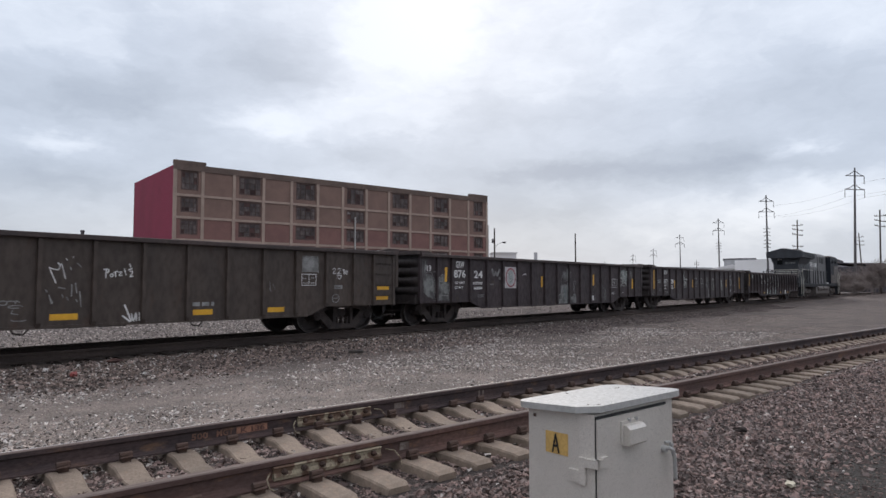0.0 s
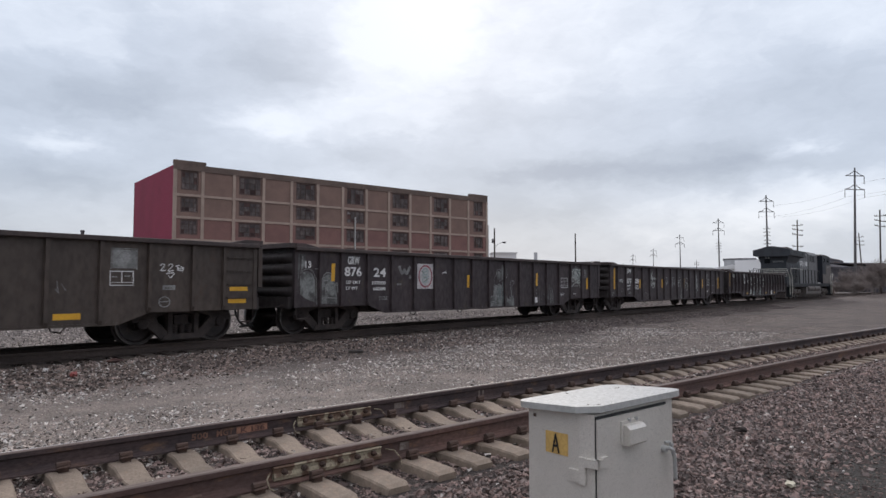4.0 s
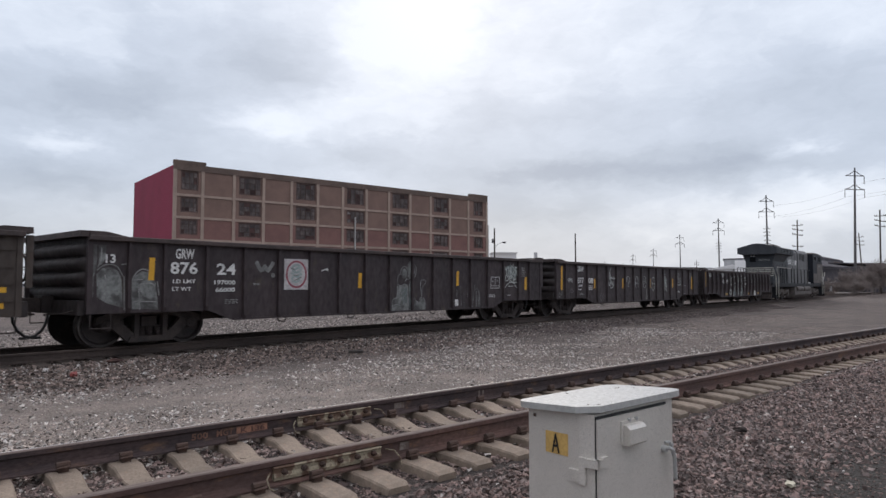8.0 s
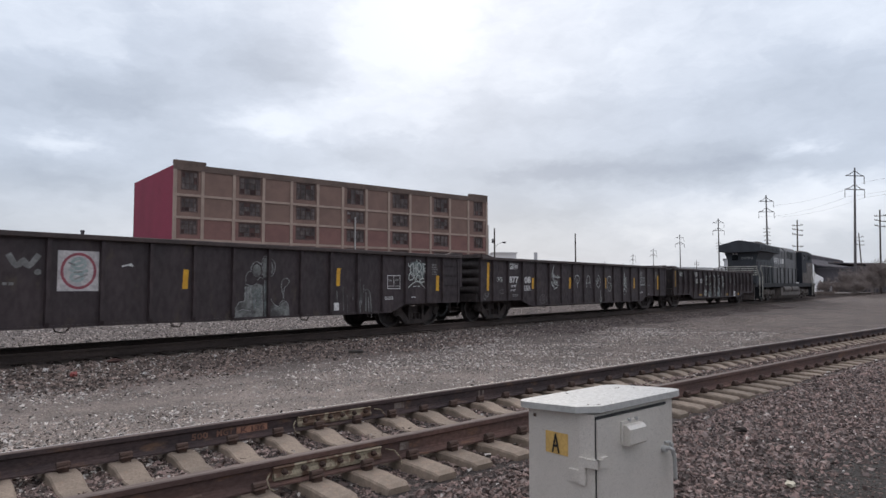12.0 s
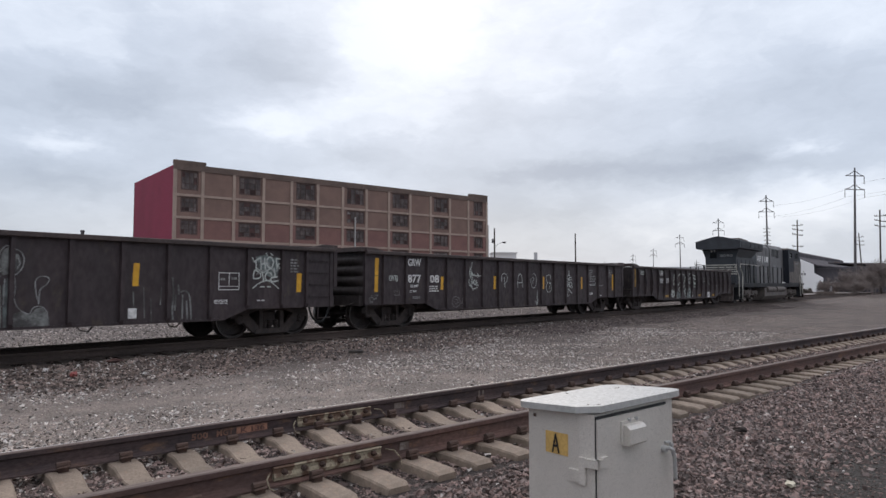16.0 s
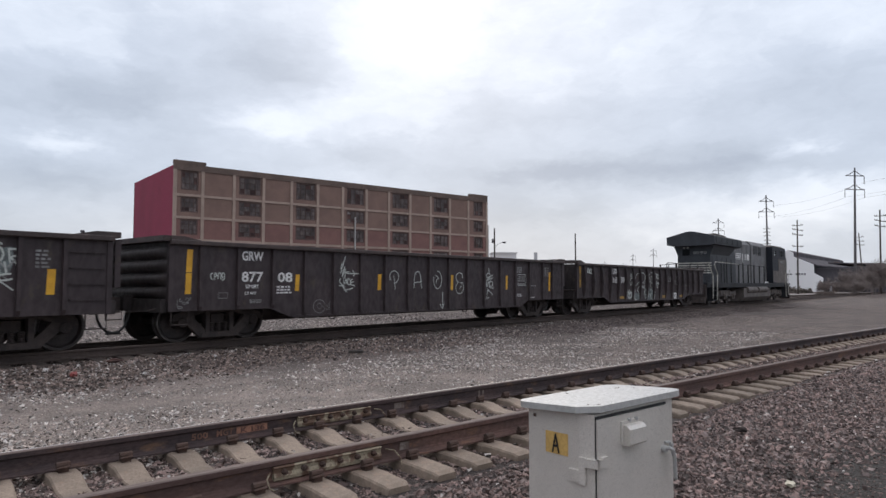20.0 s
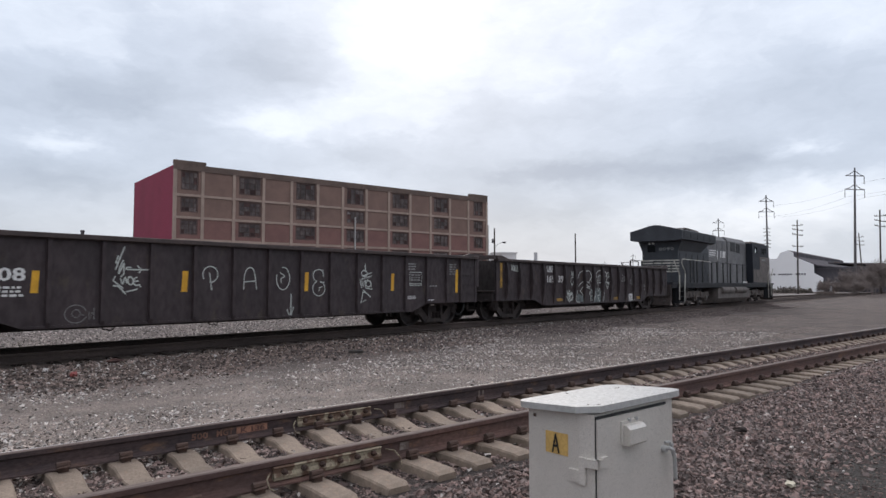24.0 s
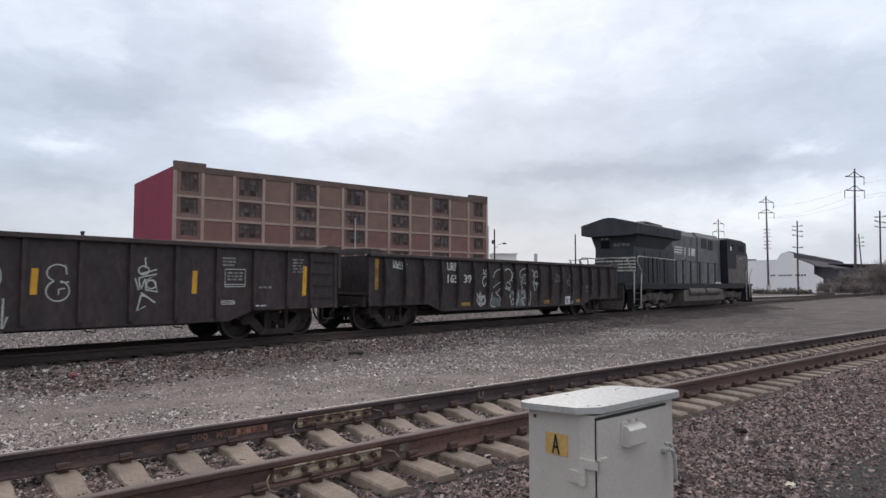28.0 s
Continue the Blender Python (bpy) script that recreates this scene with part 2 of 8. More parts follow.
SIGN_YELLOW = material("dirty_yellow_sign", (0.66, 0.42, 0.135), (0.54, 0.345, 0.11), 0.5, 0, 6, 50, bump=0.0)
BLACK_INK = material("black_lettering", (0.012, 0.012, 0.012), (0.016, 0.016, 0.016), 0.6, bump=0.0)


# ---- building blocks ----
def box(bm, x0, x1, y0, y1, z0, z1, m=None):
    v = [bm.verts.new(c) for c in ((x0, y0, z0), (x1, y0, z0), (x1, y1, z0), (x0, y1, z0), (x0, y0, z1), (x1, y0, z1), (x1, y1, z1), (x0, y1, z1))]
    if m is not None:
        for q in v:
            q.co = m @ q.co
    for f in ((0, 3, 2, 1), (4, 5, 6, 7), (0, 1, 5, 4), (1, 2, 6, 5), (2, 3, 7, 6), (3, 0, 4, 7)):
        bm.faces.new([v[i] for i in f])
    return v


def prism(bm, outline, lo, hi, axis="y", m=None):
    """An outline in two axes drawn out along the third. axis y: (x, z); axis x: (y, z); axis z: (x, y)."""
    def at(p, d):
        c = Vector({"y": (p[0], d, p[1]), "x": (d, p[0], p[1]), "z": (p[0], p[1], d)}[axis])
        return m @ c if m is not None else c
    a = [bm.verts.new(at(p, lo)) for p in outline]
    b = [bm.verts.new(at(p, hi)) for p in outline]
    bm.faces.new(a)
    bm.faces.new(b[::-1])
    k = len(outline)
    for i in range(k):
        bm.faces.new((a[i], b[i], b[(i + 1) % k], a[(i + 1) % k]))


def lathe(bm, rings, axis="y", n=24, m=None):
    """Rings of (place along the axis, radius) round the axis, closed at both ends."""
    loops = []
    for d, r in rings:
        loop = []
        for i in range(n):
            u, w = r * math.cos(2 * math.pi * i / n), r * math.sin(2 * math.pi * i / n)
            c = Vector({"y": (u, d, w), "x": (d, u, w), "z": (u, w, d)}[axis])
            loop.append(bm.verts.new(m @ c if m is not None else c))
        loops.append(loop)
    for p, q in zip(loops, loops[1:]):
        for i in range(n):
            bm.faces.new((p[i], p[(i + 1) % n], q[(i + 1) % n], q[i]))
    bm.faces.new(loops[0][::-1])
    bm.faces.new(loops[-1])


def tube(bm, points, r, n=6, taper=1.0):
    """A round bar through the points."""
    pts = [Vector(p) for p in points]
    prev = None
    for i, p in enumerate(pts):
        d = (pts[min(i + 1, len(pts) - 1)] - pts[max(i - 1, 0)]).normalized()
        side = d.cross(Vector((0, 0, 1)))
        if side.length < 0.05:
            side = d.cross(Vector((1, 0, 0)))
        side.normalize()
        up = side.cross(d)
        rr = r * (1 + (taper - 1) * i / max(1, len(pts) - 1))
        ring = [bm.verts.new(p + rr * (side * math.cos(2 * math.pi * k / n) + up * math.sin(2 * math.pi * k / n))) for k in range(n)]
        if prev:
            for k in range(n):
                bm.faces.new((prev[k], prev[(k + 1) % n], ring[(k + 1) % n], ring[k]))
        else:
            bm.faces.new(ring[::-1])
        prev = ring
    bm.faces.new(prev)


def mesh_of(name, bm, mat, bevel=0.0, smooth=False):
    if bevel:
        bmesh.ops.bevel(bm, geom=[e for e in bm.edges if len(e.link_faces) == 2 and e.calc_face_angle(0) > 0.6], offset=bevel, segments=2, affect="EDGES", profile=0.6)
    bmesh.ops.recalc_face_normals(bm, faces=bm.faces[:])
    me = bpy.data.meshes.new(name)
    if smooth:
        for f in bm.faces:
            f.smooth = True
        for e in bm.edges:
            if len(e.link_faces) == 2 and e.calc_face_angle(0) > 0.7:
                e.smooth = False
    bm.to_mesh(me)
    bm.free()
    for k in (mat if isinstance(mat, (list, tuple)) else [mat]):
        me.materials.append(k)
    return me


def part(name, bm, mat, parent, label="", bevel=0.0, smooth=False, m=None):
    ob = new(name, mesh_of(name, bm, mat, bevel, smooth))
    ob.parent = parent
    if m is not None:
        ob.matrix_basis = m
    if label:
        ob["label"] = label
    return ob


def shared(name, me, parent, m, label=""):
    ob = new(name, me)
    ob.parent, ob.matrix_basis = parent, m
    if label:
        ob["label"] = label
    return ob


def thing(name, m, label, category, group="", kind=""):
    ob = new(name)
    ob.empty_display_size = 0.3
    ob.matrix_basis = m
    return tagged(ob, label, category, group, kind)


def raw_mesh(name, verts, faces, mats, index=None, smooth=False):
    me = bpy.data.meshes.new(name)
    me.from_pydata(verts, [], faces)
    for k in mats:
        me.materials.append(k)
    if index is not None:
        me.polygons.foreach_set("material_index", index)
    if smooth:
        me.polygons.foreach_set("use_smooth", [True] * len(me.polygons))
    me.update()
    return me


SIDE = -1.58                     # near side sheet of a car, from the middle of its track


def lettering(s, x0, x1, z0, z1, mat, parent, name="lettering", y=None, m=None, bold=0.022):
    """Words cut from thin sheet, fitted to a field on a wall that faces -y."""
    cu = bpy.data.curves.new(name, "FONT")
    cu.body, cu.extrude, cu.resolution_u, cu.offset = s, 0.002, 2, bold
    tmp = bpy.data.objects.new(name, cu)
    scene.collection.objects.link(tmp)
    bpy.context.view_layer.update()
    me = bpy.data.meshes.new_from_object(tmp.evaluated_get(bpy.context.evaluated_depsgraph_get()))
    bpy.data.objects.remove(tmp)
    bpy.data.curves.remove(cu)
    co = np.empty(len(me.vertices) * 3)
    me.vertices.foreach_get("co", co)
    co = co.reshape(-1, 3)
    lo, hi = co.min(0), co.max(0)
    yy = (SIDE if y is None else y) - 0.004
    out = np.stack([x0 + (co[:, 0] - lo[0]) / (hi[0] - lo[0]) * (x1 - x0), yy - co[:, 2], z0 + (co[:, 1] - lo[1]) / (hi[1] - lo[1]) * (z1 - z0)], 1)
    me.vertices.foreach_set("co", out.ravel())
    me.materials.clear()
    me.materials.append(mat)
    me.update()
    ob = new(name, me)
    ob.parent = parent
    if m is not None:
        ob.matrix_basis = m
    return ob


def plate(name, x0, x1, z0, z1, mat, parent, y=None, lean=0.0, label="", proud=0.004):
    yy = SIDE if y is None else y
    bm = bmesh.new()
    prism(bm, ((x0, z0), (x1, z0), (x1 + lean, z1), (x0 + lean, z1)), yy - proud, yy + 0.001)
    return part(name, bm, mat, parent, label)


def stroke_into(bm, pts, width, y):
    """A flat brush stroke along points (x, z) on a wall that faces -y."""
    p = [Vector((a, b)) for a, b in pts]
    left, right = [], []
    for i, q in enumerate(p):
        d = p[min(i + 1, len(p) - 1)] - p[max(i - 1, 0)]
        d = d.normalized() if d.length else Vector((1, 0))
        s = Vector((-d.y, d.x)) * width * 0.5
        left.append(bm.verts.new((q.x + s.x, y, q.y + s.y)))
        right.append(bm.verts.new((q.x - s.x, y, q.y - s.y)))
    for i in range(len(p) - 1):
        bm.faces.new((left[i], left[i + 1], right[i + 1], right[i]))


def arc(cx, cz, rx, rz, a0, a1, n=14):
    return [(cx + rx * math.cos(radians(a0 + (a1 - a0) * i / n)), cz + rz * math.sin(radians(a0 + (a1 - a0) * i / n))) for i in range(n + 1)]


def flowing(p):
    """The same line with its corners drawn round, as a hand would."""
    if len(p) < 4:
        return p
    q = [p[0]] + list(p) + [p[-1]]
    out = []
    for i in range(1, len(q) - 2):
        a, b, c, d = (Vector(v) for v in q[i - 1:i + 3])
        for k in range(3):
            t = k / 3
            out.append(tuple(0.5 * (2 * b + (c - a) * t + (2 * a - 5 * b + 4 * c - d) * t * t + (3 * b - a - 3 * c + d) * t * t * t)))
    return out + [p[-1]]


def tag(strokes, x0, x1, z0, z1, mat, parent, name="graffiti", width=0.024, y=None, label=""):
    """Brush strokes given in a unit field, laid on a field of the wall."""
    yy = (SIDE if y is None else y) - 0.004
    first, bm = None, bmesh.new()
    deep = parent.parent is not None                 # on a part there is room for one level only
    for k, s in enumerate(strokes):
        stroke_into(bm, [(x0 + u * (x1 - x0), z0 + w * (z1 - z0)) for u, w in (s if name == "stencil_frame" or len(s) > 9 else flowing(s))], width, yy - 0.0006 * (k % 5))
        if name == "stencil_frame" and k < len(strokes) - 1:
            continue                                 # the bars of one frame belong together
        if first is None:
            first = part(name, bm, mat, parent, label)
        else:
            part("stroke", bm, mat, parent if deep else first)
        bm = bmesh.new()
    bm.free()
    return first


# ---- plan ----
TRAIN_Y = 14.60                                   # middle of the train's track
NEAR = pose(5.0, 4.474, 0, 0, 0, -8.85)           # frame of the near track: x along it


def smooth01(v, lo, hi):
    t = np.clip((v - lo) / (hi - lo), 0, 1)
    return t * t * (3 - 2 * t)


def ground_z(x, y):
    """Height of the ground: two low ballast beds on a flat yard."""
    x, y = np.asarray(x, float), np.asarray(y, float)
    c, s = math.cos(radians(-8.85)), math.sin(radians(-8.85))
    v = -(x - 5.0) * s + (y - 4.474) * c              # across the near track, + is away from the camera
    near = np.where(v > 0, smooth01(v, 2.9, 1.45), smooth01(-v, 3.4, 1.3) * 0.55 + 0.45 * smooth01(-v, 9.0, 3.0))
    far = smooth01(np.abs(y - TRAIN_Y), 3.0, 1.45)
    dip = 0.018 * np.sin(x * 0.9 + 1.3) * np.sin(y * 0.8) + 0.012 * np.sin(x * 2.1 + y * 1.3)
    u = (x - 5.0) * c + (y - 4.474) * s
    heap = 0.095 * smooth01(u, 3.0, 9.0) * smooth01(-v, 1.02, 1.32) * smooth01(-v, 3.6, 1.6)   # ballast thrown over the tie ends
    heap = heap + 0.028 * smooth01(u, 1.5, 7.0) * smooth01(np.abs(v), 0.66, 0.45)
    calm = smooth01(np.hypot(x, y), 200, 40)
    return -0.43 + 0.165 * near + heap + 0.20 * far + dip * calm * (1 - near) * (1 - far)


def make_ground():
    def axis(lo, hi, step):
        mid = list(np.arange(lo, hi + step / 2, step))
        out, d = [], step
        v = hi
        while v < 4000:
            d *= 1.35
            v += d
            out.append(v)
        back, d, v = [], step, lo
        while v > -4000:
            d *= 1.35
            v -= d
            back.append(v)
        return np.array(back[::-1] + mid + out)
    xs, ys = axis(-8, 60, 0.4), axis(-6, 30, 0.2)
    gx, gy = np.meshgrid(xs, ys)
    gz = ground_z(gx, gy)
    w = len(xs)
    verts = np.stack([gx.ravel(), gy.ravel(), gz.ravel()], 1).tolist()
    faces = [(j * w + i, j * w + i + 1, (j + 1) * w + i + 1, (j + 1) * w + i) for j in range(len(ys) - 1) for i in range(w - 1)]
    ob = new("ground", raw_mesh("ground", verts, faces, [ground_material()], smooth=True))
    return tagged(ob, "flat gravel rail yard with pale limestone fines", "ground", kind="structure")


def ground_material():
    m = bpy.data.materials.new("yard_gravel")
    m.use_nodes = True
    n, l = m.node_tree.nodes, m.node_tree.links
    bs = n["Principled BSDF"]
    geo = n.new("ShaderNodeNewGeometry")
    sep = n.new("ShaderNodeSeparateXYZ")
    l.new(geo.outputs["Position"], sep.inputs[0])

    def tex(kind, scale, **kw):
        t = n.new(kind)
        t.inputs["Scale"].default_value = scale
        for k, v in kw.items():
            t.inputs[k].default_value = v
        l.new(geo.outputs["Position"], t.inputs["Vector"])
        return t

    def maths(op, a, b=None, c=None):
        k = n.new("ShaderNodeMath")
        k.operation = op
        for i, v in enumerate((a, b, c)):
            if v is None:
                continue
            if isinstance(v, (int, float)):
                k.inputs[i].default_value = v
            else:
                l.new(v, k.inputs[i])
        return k.outputs[0]

    def ranged(v, lo, hi, to0=0.0, to1=1.0):
        r = n.new("ShaderNodeMapRange")
        r.interpolation_type = "SMOOTHSTEP"
        r.inputs[1].default_value, r.inputs[2].default_value, r.inputs[3].default_value, r.inputs[4].default_value = lo, hi, to0, to1
        l.new(v, r.inputs[0])
        return r.outputs[0]

    def mixed(fac, x, y, mode="MIX"):
        k = n.new("ShaderNodeMix")
        k.data_type, k.blend_type = "RGBA", mode
        for i, v in ((0, fac), (6, x), (7, y)):
            if isinstance(v, (int, float)):
                k.inputs[i].default_value = v
            elif isinstance(v, tuple):
                k.inputs[i].default_value = (*v, 1)
            else:
                l.new(v, k.inputs[i])
        return k.outputs[2]

    wob = tex("ShaderNodeTexNoise", 0.35, Detail=5.0, Roughness=0.6).outputs["Fac"]
    patch = tex("ShaderNodeTexNoise", 0.9, Detail=6.0, Roughness=0.65).outputs["Fac"]
    grit = tex("ShaderNodeTexNoise", 60.0, Detail=4.0, Roughness=0.7).outputs["Fac"]
    cells = tex("ShaderNodeTexVoronoi", 26.0)
    tiny = tex("ShaderNodeTexVoronoi", 75.0)
    # distance across each bed, with a wandering edge
    yy = maths("ADD", sep.outputs[1], maths("MULTIPLY", maths("SUBTRACT", wob, 0.5), 2.2))
    fines = mixed(ranged(patch, 0.38, 0.62), (0.350, 0.298, 0.261), (0.218, 0.186, 0.164))
    dirt = mixed(ranged(patch, 0.40, 0.60), (0.176, 0.138, 0.122), (0.104, 0.082, 0.073))
    pale = mixed(ranged(patch, 0.38, 0.62), (0.34, 0.295, 0.264), (0.22, 0.191, 0.172))
    dark = mixed(ranged(patch, 0.38, 0.62), (0.185, 0.142, 0.122), (0.115, 0.088, 0.077))
    brown = mixed(ranged(patch, 0.38, 0.62), (0.070, 0.050, 0.043), (0.045, 0.033, 0.029))
    col = mixed(ranged(yy, 10.2, 12.6), fines, dirt)
    col = mixed(ranged(yy, 12.0, 13.2), col, dark)
    col = mixed(ranged(yy, 15.7, 16.4), col, pale)
    # Beyond the train the ground gets darker further along the line.
    col = mixed(maths("MULTIPLY", ranged(yy, 15.7, 16.4), ranged(sep.outputs[0], 18.0, 30.0)), col, mixed(ranged(patch, 0.38, 0.62), (0.225, 0.196, 0.186), (0.150, 0.131, 0.124)))
    col = mixed(ranged(yy, 24.0, 30.0), col, dirt)
    # towards the open yard ahead the fines give way to trodden earth
    col = mixed(ranged(maths("ADD", sep.outputs[0], maths("MULTIPLY", yy, 0.4)), 9.0, 19.0, 0.0, 0.9), col, mixed(ranged(patch, 0.40, 0.60), (0.155, 0.122, 0.108), (0.094, 0.075, 0.067)))
    # near track bed and the ballast on the camera's side
    cross = maths("ADD", maths("MULTIPLY", sep.outputs[0], 0.1538), maths("MULTIPLY", maths("ADD", sep.outputs[1], maths("MULTIPLY", maths("SUBTRACT", wob, 0.5), 0.5)), 0.9881))
    col = mixed(ranged(cross, 6.95, 6.5), col, brown)
    soil = n.new("ShaderNodeVectorMath")           # trodden dark soil in the foreground
    soil.operation = "DISTANCE"
    soil.inputs[1].default_value = (6.6, 0.55, -0.4)
    l.new(geo.outputs["Position"], soil.inputs[0])
    col = mixed(ranged(cells.outputs["Color"], 0.0, 1.0, 0.0, 0.5), col, mixed(1.0, col, (0.55, 0.5, 0.5), "MULTIPLY"))
    col = mixed(ranged(grit, 0.56, 0.70, 0.0, 0.75), col, mixed(0.6, col, (0.62, 0.56, 0.50)))
    col = mixed(ranged(cells.outputs["Distance"], 0.25, 0.62, 0.0, 0.55), col, mixed(1.0, col, (0.35, 0.33, 0.32), "MULTIPLY"))
    col = mixed(ranged(maths("ADD", soil.outputs["Value"], maths("MULTIPLY", patch, 1.4)), 1.6, 2.4, 0.9, 0.0), col, mixed(ranged(grit, 0.4, 0.7), (0.022, 0.019, 0.016), (0.050, 0.043, 0.037)))
    l.new(col, bs.inputs["Base Color"])
    bs.inputs["Roughness"].default_value = 0.95
    h = maths("ADD", maths("MULTIPLY", cells.outputs["Distance"], -1.0), maths("MULTIPLY", tiny.outputs["Distance"], -0.4))
    bp = n.new("ShaderNodeBump")
    bp.inputs["Strength"].default_value, bp.inputs["Distance"].default_value = 0.8, 0.03
    l.new(h, bp.inputs["Height"])
    l.new(bp.outputs[0], bs.inputs["Normal"])
    return m


make_ground()

# ---- rails and ties ----
RAIL_OUT = ((-0.076, -0.185), (0.076, -0.185), (0.076, -0.172), (0.018, -0.155), (0.009, -0.135), (0.009, -0.058), (0.036, -0.044), (0.038, -0.008),
            (0.028, 0.0), (0.010, 0.0), (-0.028, 0.0), (-0.038, -0.008), (-0.036, -0.044), (-0.009, -0.058), (-0.009, -0.135), (-0.018, -0.155), (-0.076, -0.172))


def rail_part(parent, y, x0, x1, web, label, shine=True):
    bm = bmesh.new()
    prism(bm, [(y + a, b) for a, b in RAIL_OUT], x0, x1, axis="x")
    bmesh.ops.recalc_face_normals(bm, faces=bm.faces[:])
    for f in bm.faces:
        c = f.calc_center_median()
        f.material_index = 0 if c.z < -0.007 else (2 if shine and c.y - y > 0.011 else 1)
    return part("rail", bm, [web, RAIL_TOP, RAIL_SHINE], parent, label)


def tie_mesh(name, mat, half, top, flat_w, foot_w, dish):
    bm = bmesh.new()
    rows = [(-half, top - 0.03, 0.82), (-half + 0.05, top - 0.012, 1.0), (-1.0, top, 1.0), (-0.52, top, 1.0), (-0.30, top - dish, 0.96), (0, top - dish, 0.94),
            (0.30, top - dish, 0.96), (0.52, top, 1.0), (1.0, top, 1.0), (half - 0.05, top - 0.012, 1.0), (half, top - 0.03, 0.82)]
    prev = None
    for y, z, k in rows:
        ring = [bm.verts.new(c) for c in ((-foot_w * k, y, top - 0.21), (-flat_w * k - 0.012, y, z - 0.014), (-flat_w * k, y, z), (flat_w * k, y, z), (flat_w * k + 0.012, y, z - 0.014), (foot_w * k, y, top - 0.21))]
        if prev:
            for i in range(6):
                bm.faces.new((prev[i], prev[(i + 1) % 6], ring[(i + 1) % 6], ring[i]))
        else:
            bm.faces.new(ring)
        prev = ring
    bm.faces.new(prev[::-1])
    return mesh_of(name, bm, mat)


def clip_mesh():
    bm = bmesh.new()
    box(bm, -0.036, 0.036, -0.050, 0.020, -0.195, -0.150)
    tube(bm, [(-0.048, -0.022, -0.132), (0.048, -0.022, -0.132)], 0.026, 8)
    tube(bm, [(-0.04, -0.01, -0.168), (-0.04, -0.055, -0.152), (0.0, -0.08, -0.140), (0.038, -0.055, -0.145), (0.042, 0.0, -0.150), (0.015, 0.035, -0.152)], 0.012, 5)
    return mesh_of("clip", bm, CLIP)


PALE_MARK = material("worn_pale_mark", (0.24, 0.20, 0.175), (0.12, 0.085, 0.07), 0.85, 0, 14, 70, bump=0.1)
ORANGE_DIM = material("worn_orange_writing", (0.30, 0.155, 0.105), (0.16, 0.085, 0.06), 0.85, 0, 9, 70, bump=0.1)


def make_near_track():
    tr = thing("near_track", NEAR, "railway track with rusty rails on pale concrete ties", "railway track", kind="structure")
    far_r = rail_part(tr, 0.753, -25, 120, RAIL_SIDE, "rusty brown steel rail with a worn bright top")
    near_r = rail_part(tr, -0.753, -25, 120, RAIL_RED, "rusty brown steel rail with a dull worn top", False)
    tie, clip = tie_mesh("tie", CONCRETE, 1.30, -0.186, 0.10, 0.135, 0.055), clip_mesh()
    rng = random.Random(5)
    extra_v, extra_f = [], []
    tv, tf = [v.co.copy() for v in tie.vertices], [tuple(p.vertices) for p in tie.polygons]
    for k in range(-48, 230):
        s = -3.083 + 0.4556 * k
        m = pose(s + rng.uniform(-0.012, 0.012), rng.uniform(-0.02, 0.02), rng.uniform(-0.006, 0.004), 0, 0, rng.uniform(-0.8, 0.8))
        if -12 <= k < 110:
            shared("tie", tie, tr, m)
        else:
            o = len(extra_v)
            extra_v += [tuple(m @ v) for v in tv]
            extra_f += [tuple(i + o for i in f) for f in tf]
        if -2 <= k < 62:
            for y, turn in ((0.753 - 0.095, 0), (0.753 + 0.095, 180), (-0.753 - 0.095, 0), (-0.753 + 0.095, 180)):
                shared("rail_clip", clip, tr, pose(s, y, 0, 0, 0, turn))
    ob = new("far_ties", raw_mesh("far_ties", extra_v, extra_f, [CONCRETE]))
    ob.parent = tr
    tagged(ob, "pale concrete ties running on into the distance", kind="stuff")
    # bolted joint bars, one on each rail
    for rail, y, s0, s1, bolts in ((far_r, 0.753, -1.0, -0.12, 6), (near_r, -0.753, -2.02, -1.07, 6)):
        for side in (-1, 1):
            bm = bmesh.new()
            prism(bm, ((y + side * 0.012, -0.140), (y + side * 0.046, -0.150), (y + side * 0.050, -0.125), (y + side * 0.034, -0.10), (y + side * 0.036, -0.075), (y + side * 0.048, -0.062), (y + side * 0.040, -0.050), (y + side * 0.012, -0.056)), s0, s1, axis="x")
            bar = part("joint_bar", bm, BAR_PAINT, rail, "bolted joint bar with chipped cream paint")
            for i in range(bolts):
                x = s0 + (i + 0.5) * (s1 - s0) / bolts
                bm = bmesh.new()
                lathe(bm, ((y + side * 0.034, 0.022), (y + side * 0.062, 0.022), (y + side * 0.064, 0.013), (y + side * 0.082, 0.013)), "y", 6, pose(x, 0, -0.095))
                part("bolt", bm, CLIP, bar)
        bm = bmesh.new()      # bond wire
        tube(bm, [(s0 - 0.02, y - 0.02, -0.09), (s0 - 0.07, y - 0.07, -0.12), (s0 - 0.06, y - 0.10, -0.18), (s0 - 0.02, y - 0.11, -0.20)], 0.006, 5)
        part("bond_wire", bm, BAR_PAINT, rail)
        bm = bmesh.new()
        tube(bm, [(s1 + 0.06, y - 0.012, -0.09), (s1 + 0.12, y - 0.06, -0.10), (s1 + 0.16, y - 0.10, -0.17), (s1 + 0.15, y - 0.12, -0.21)], 0.006, 5)
        part("bond_wire", bm, BAR_PAINT, rail)
    # marking paint on the webs: writing that can no longer be read
    yw = 0.753 - 0.0095
    bm = bmesh.new()
    box(bm, -1.63, -1.32, yw - 0.004, yw, -0.130, -0.068)
    part("paint_mark", bm, ORANGE, far_r, "faded orange paint mark")
    lettering("500", -2.05, -1.90, -0.128, -0.070, ORANGE_DIM, far_r, "paint_mark", y=yw + 0.002)
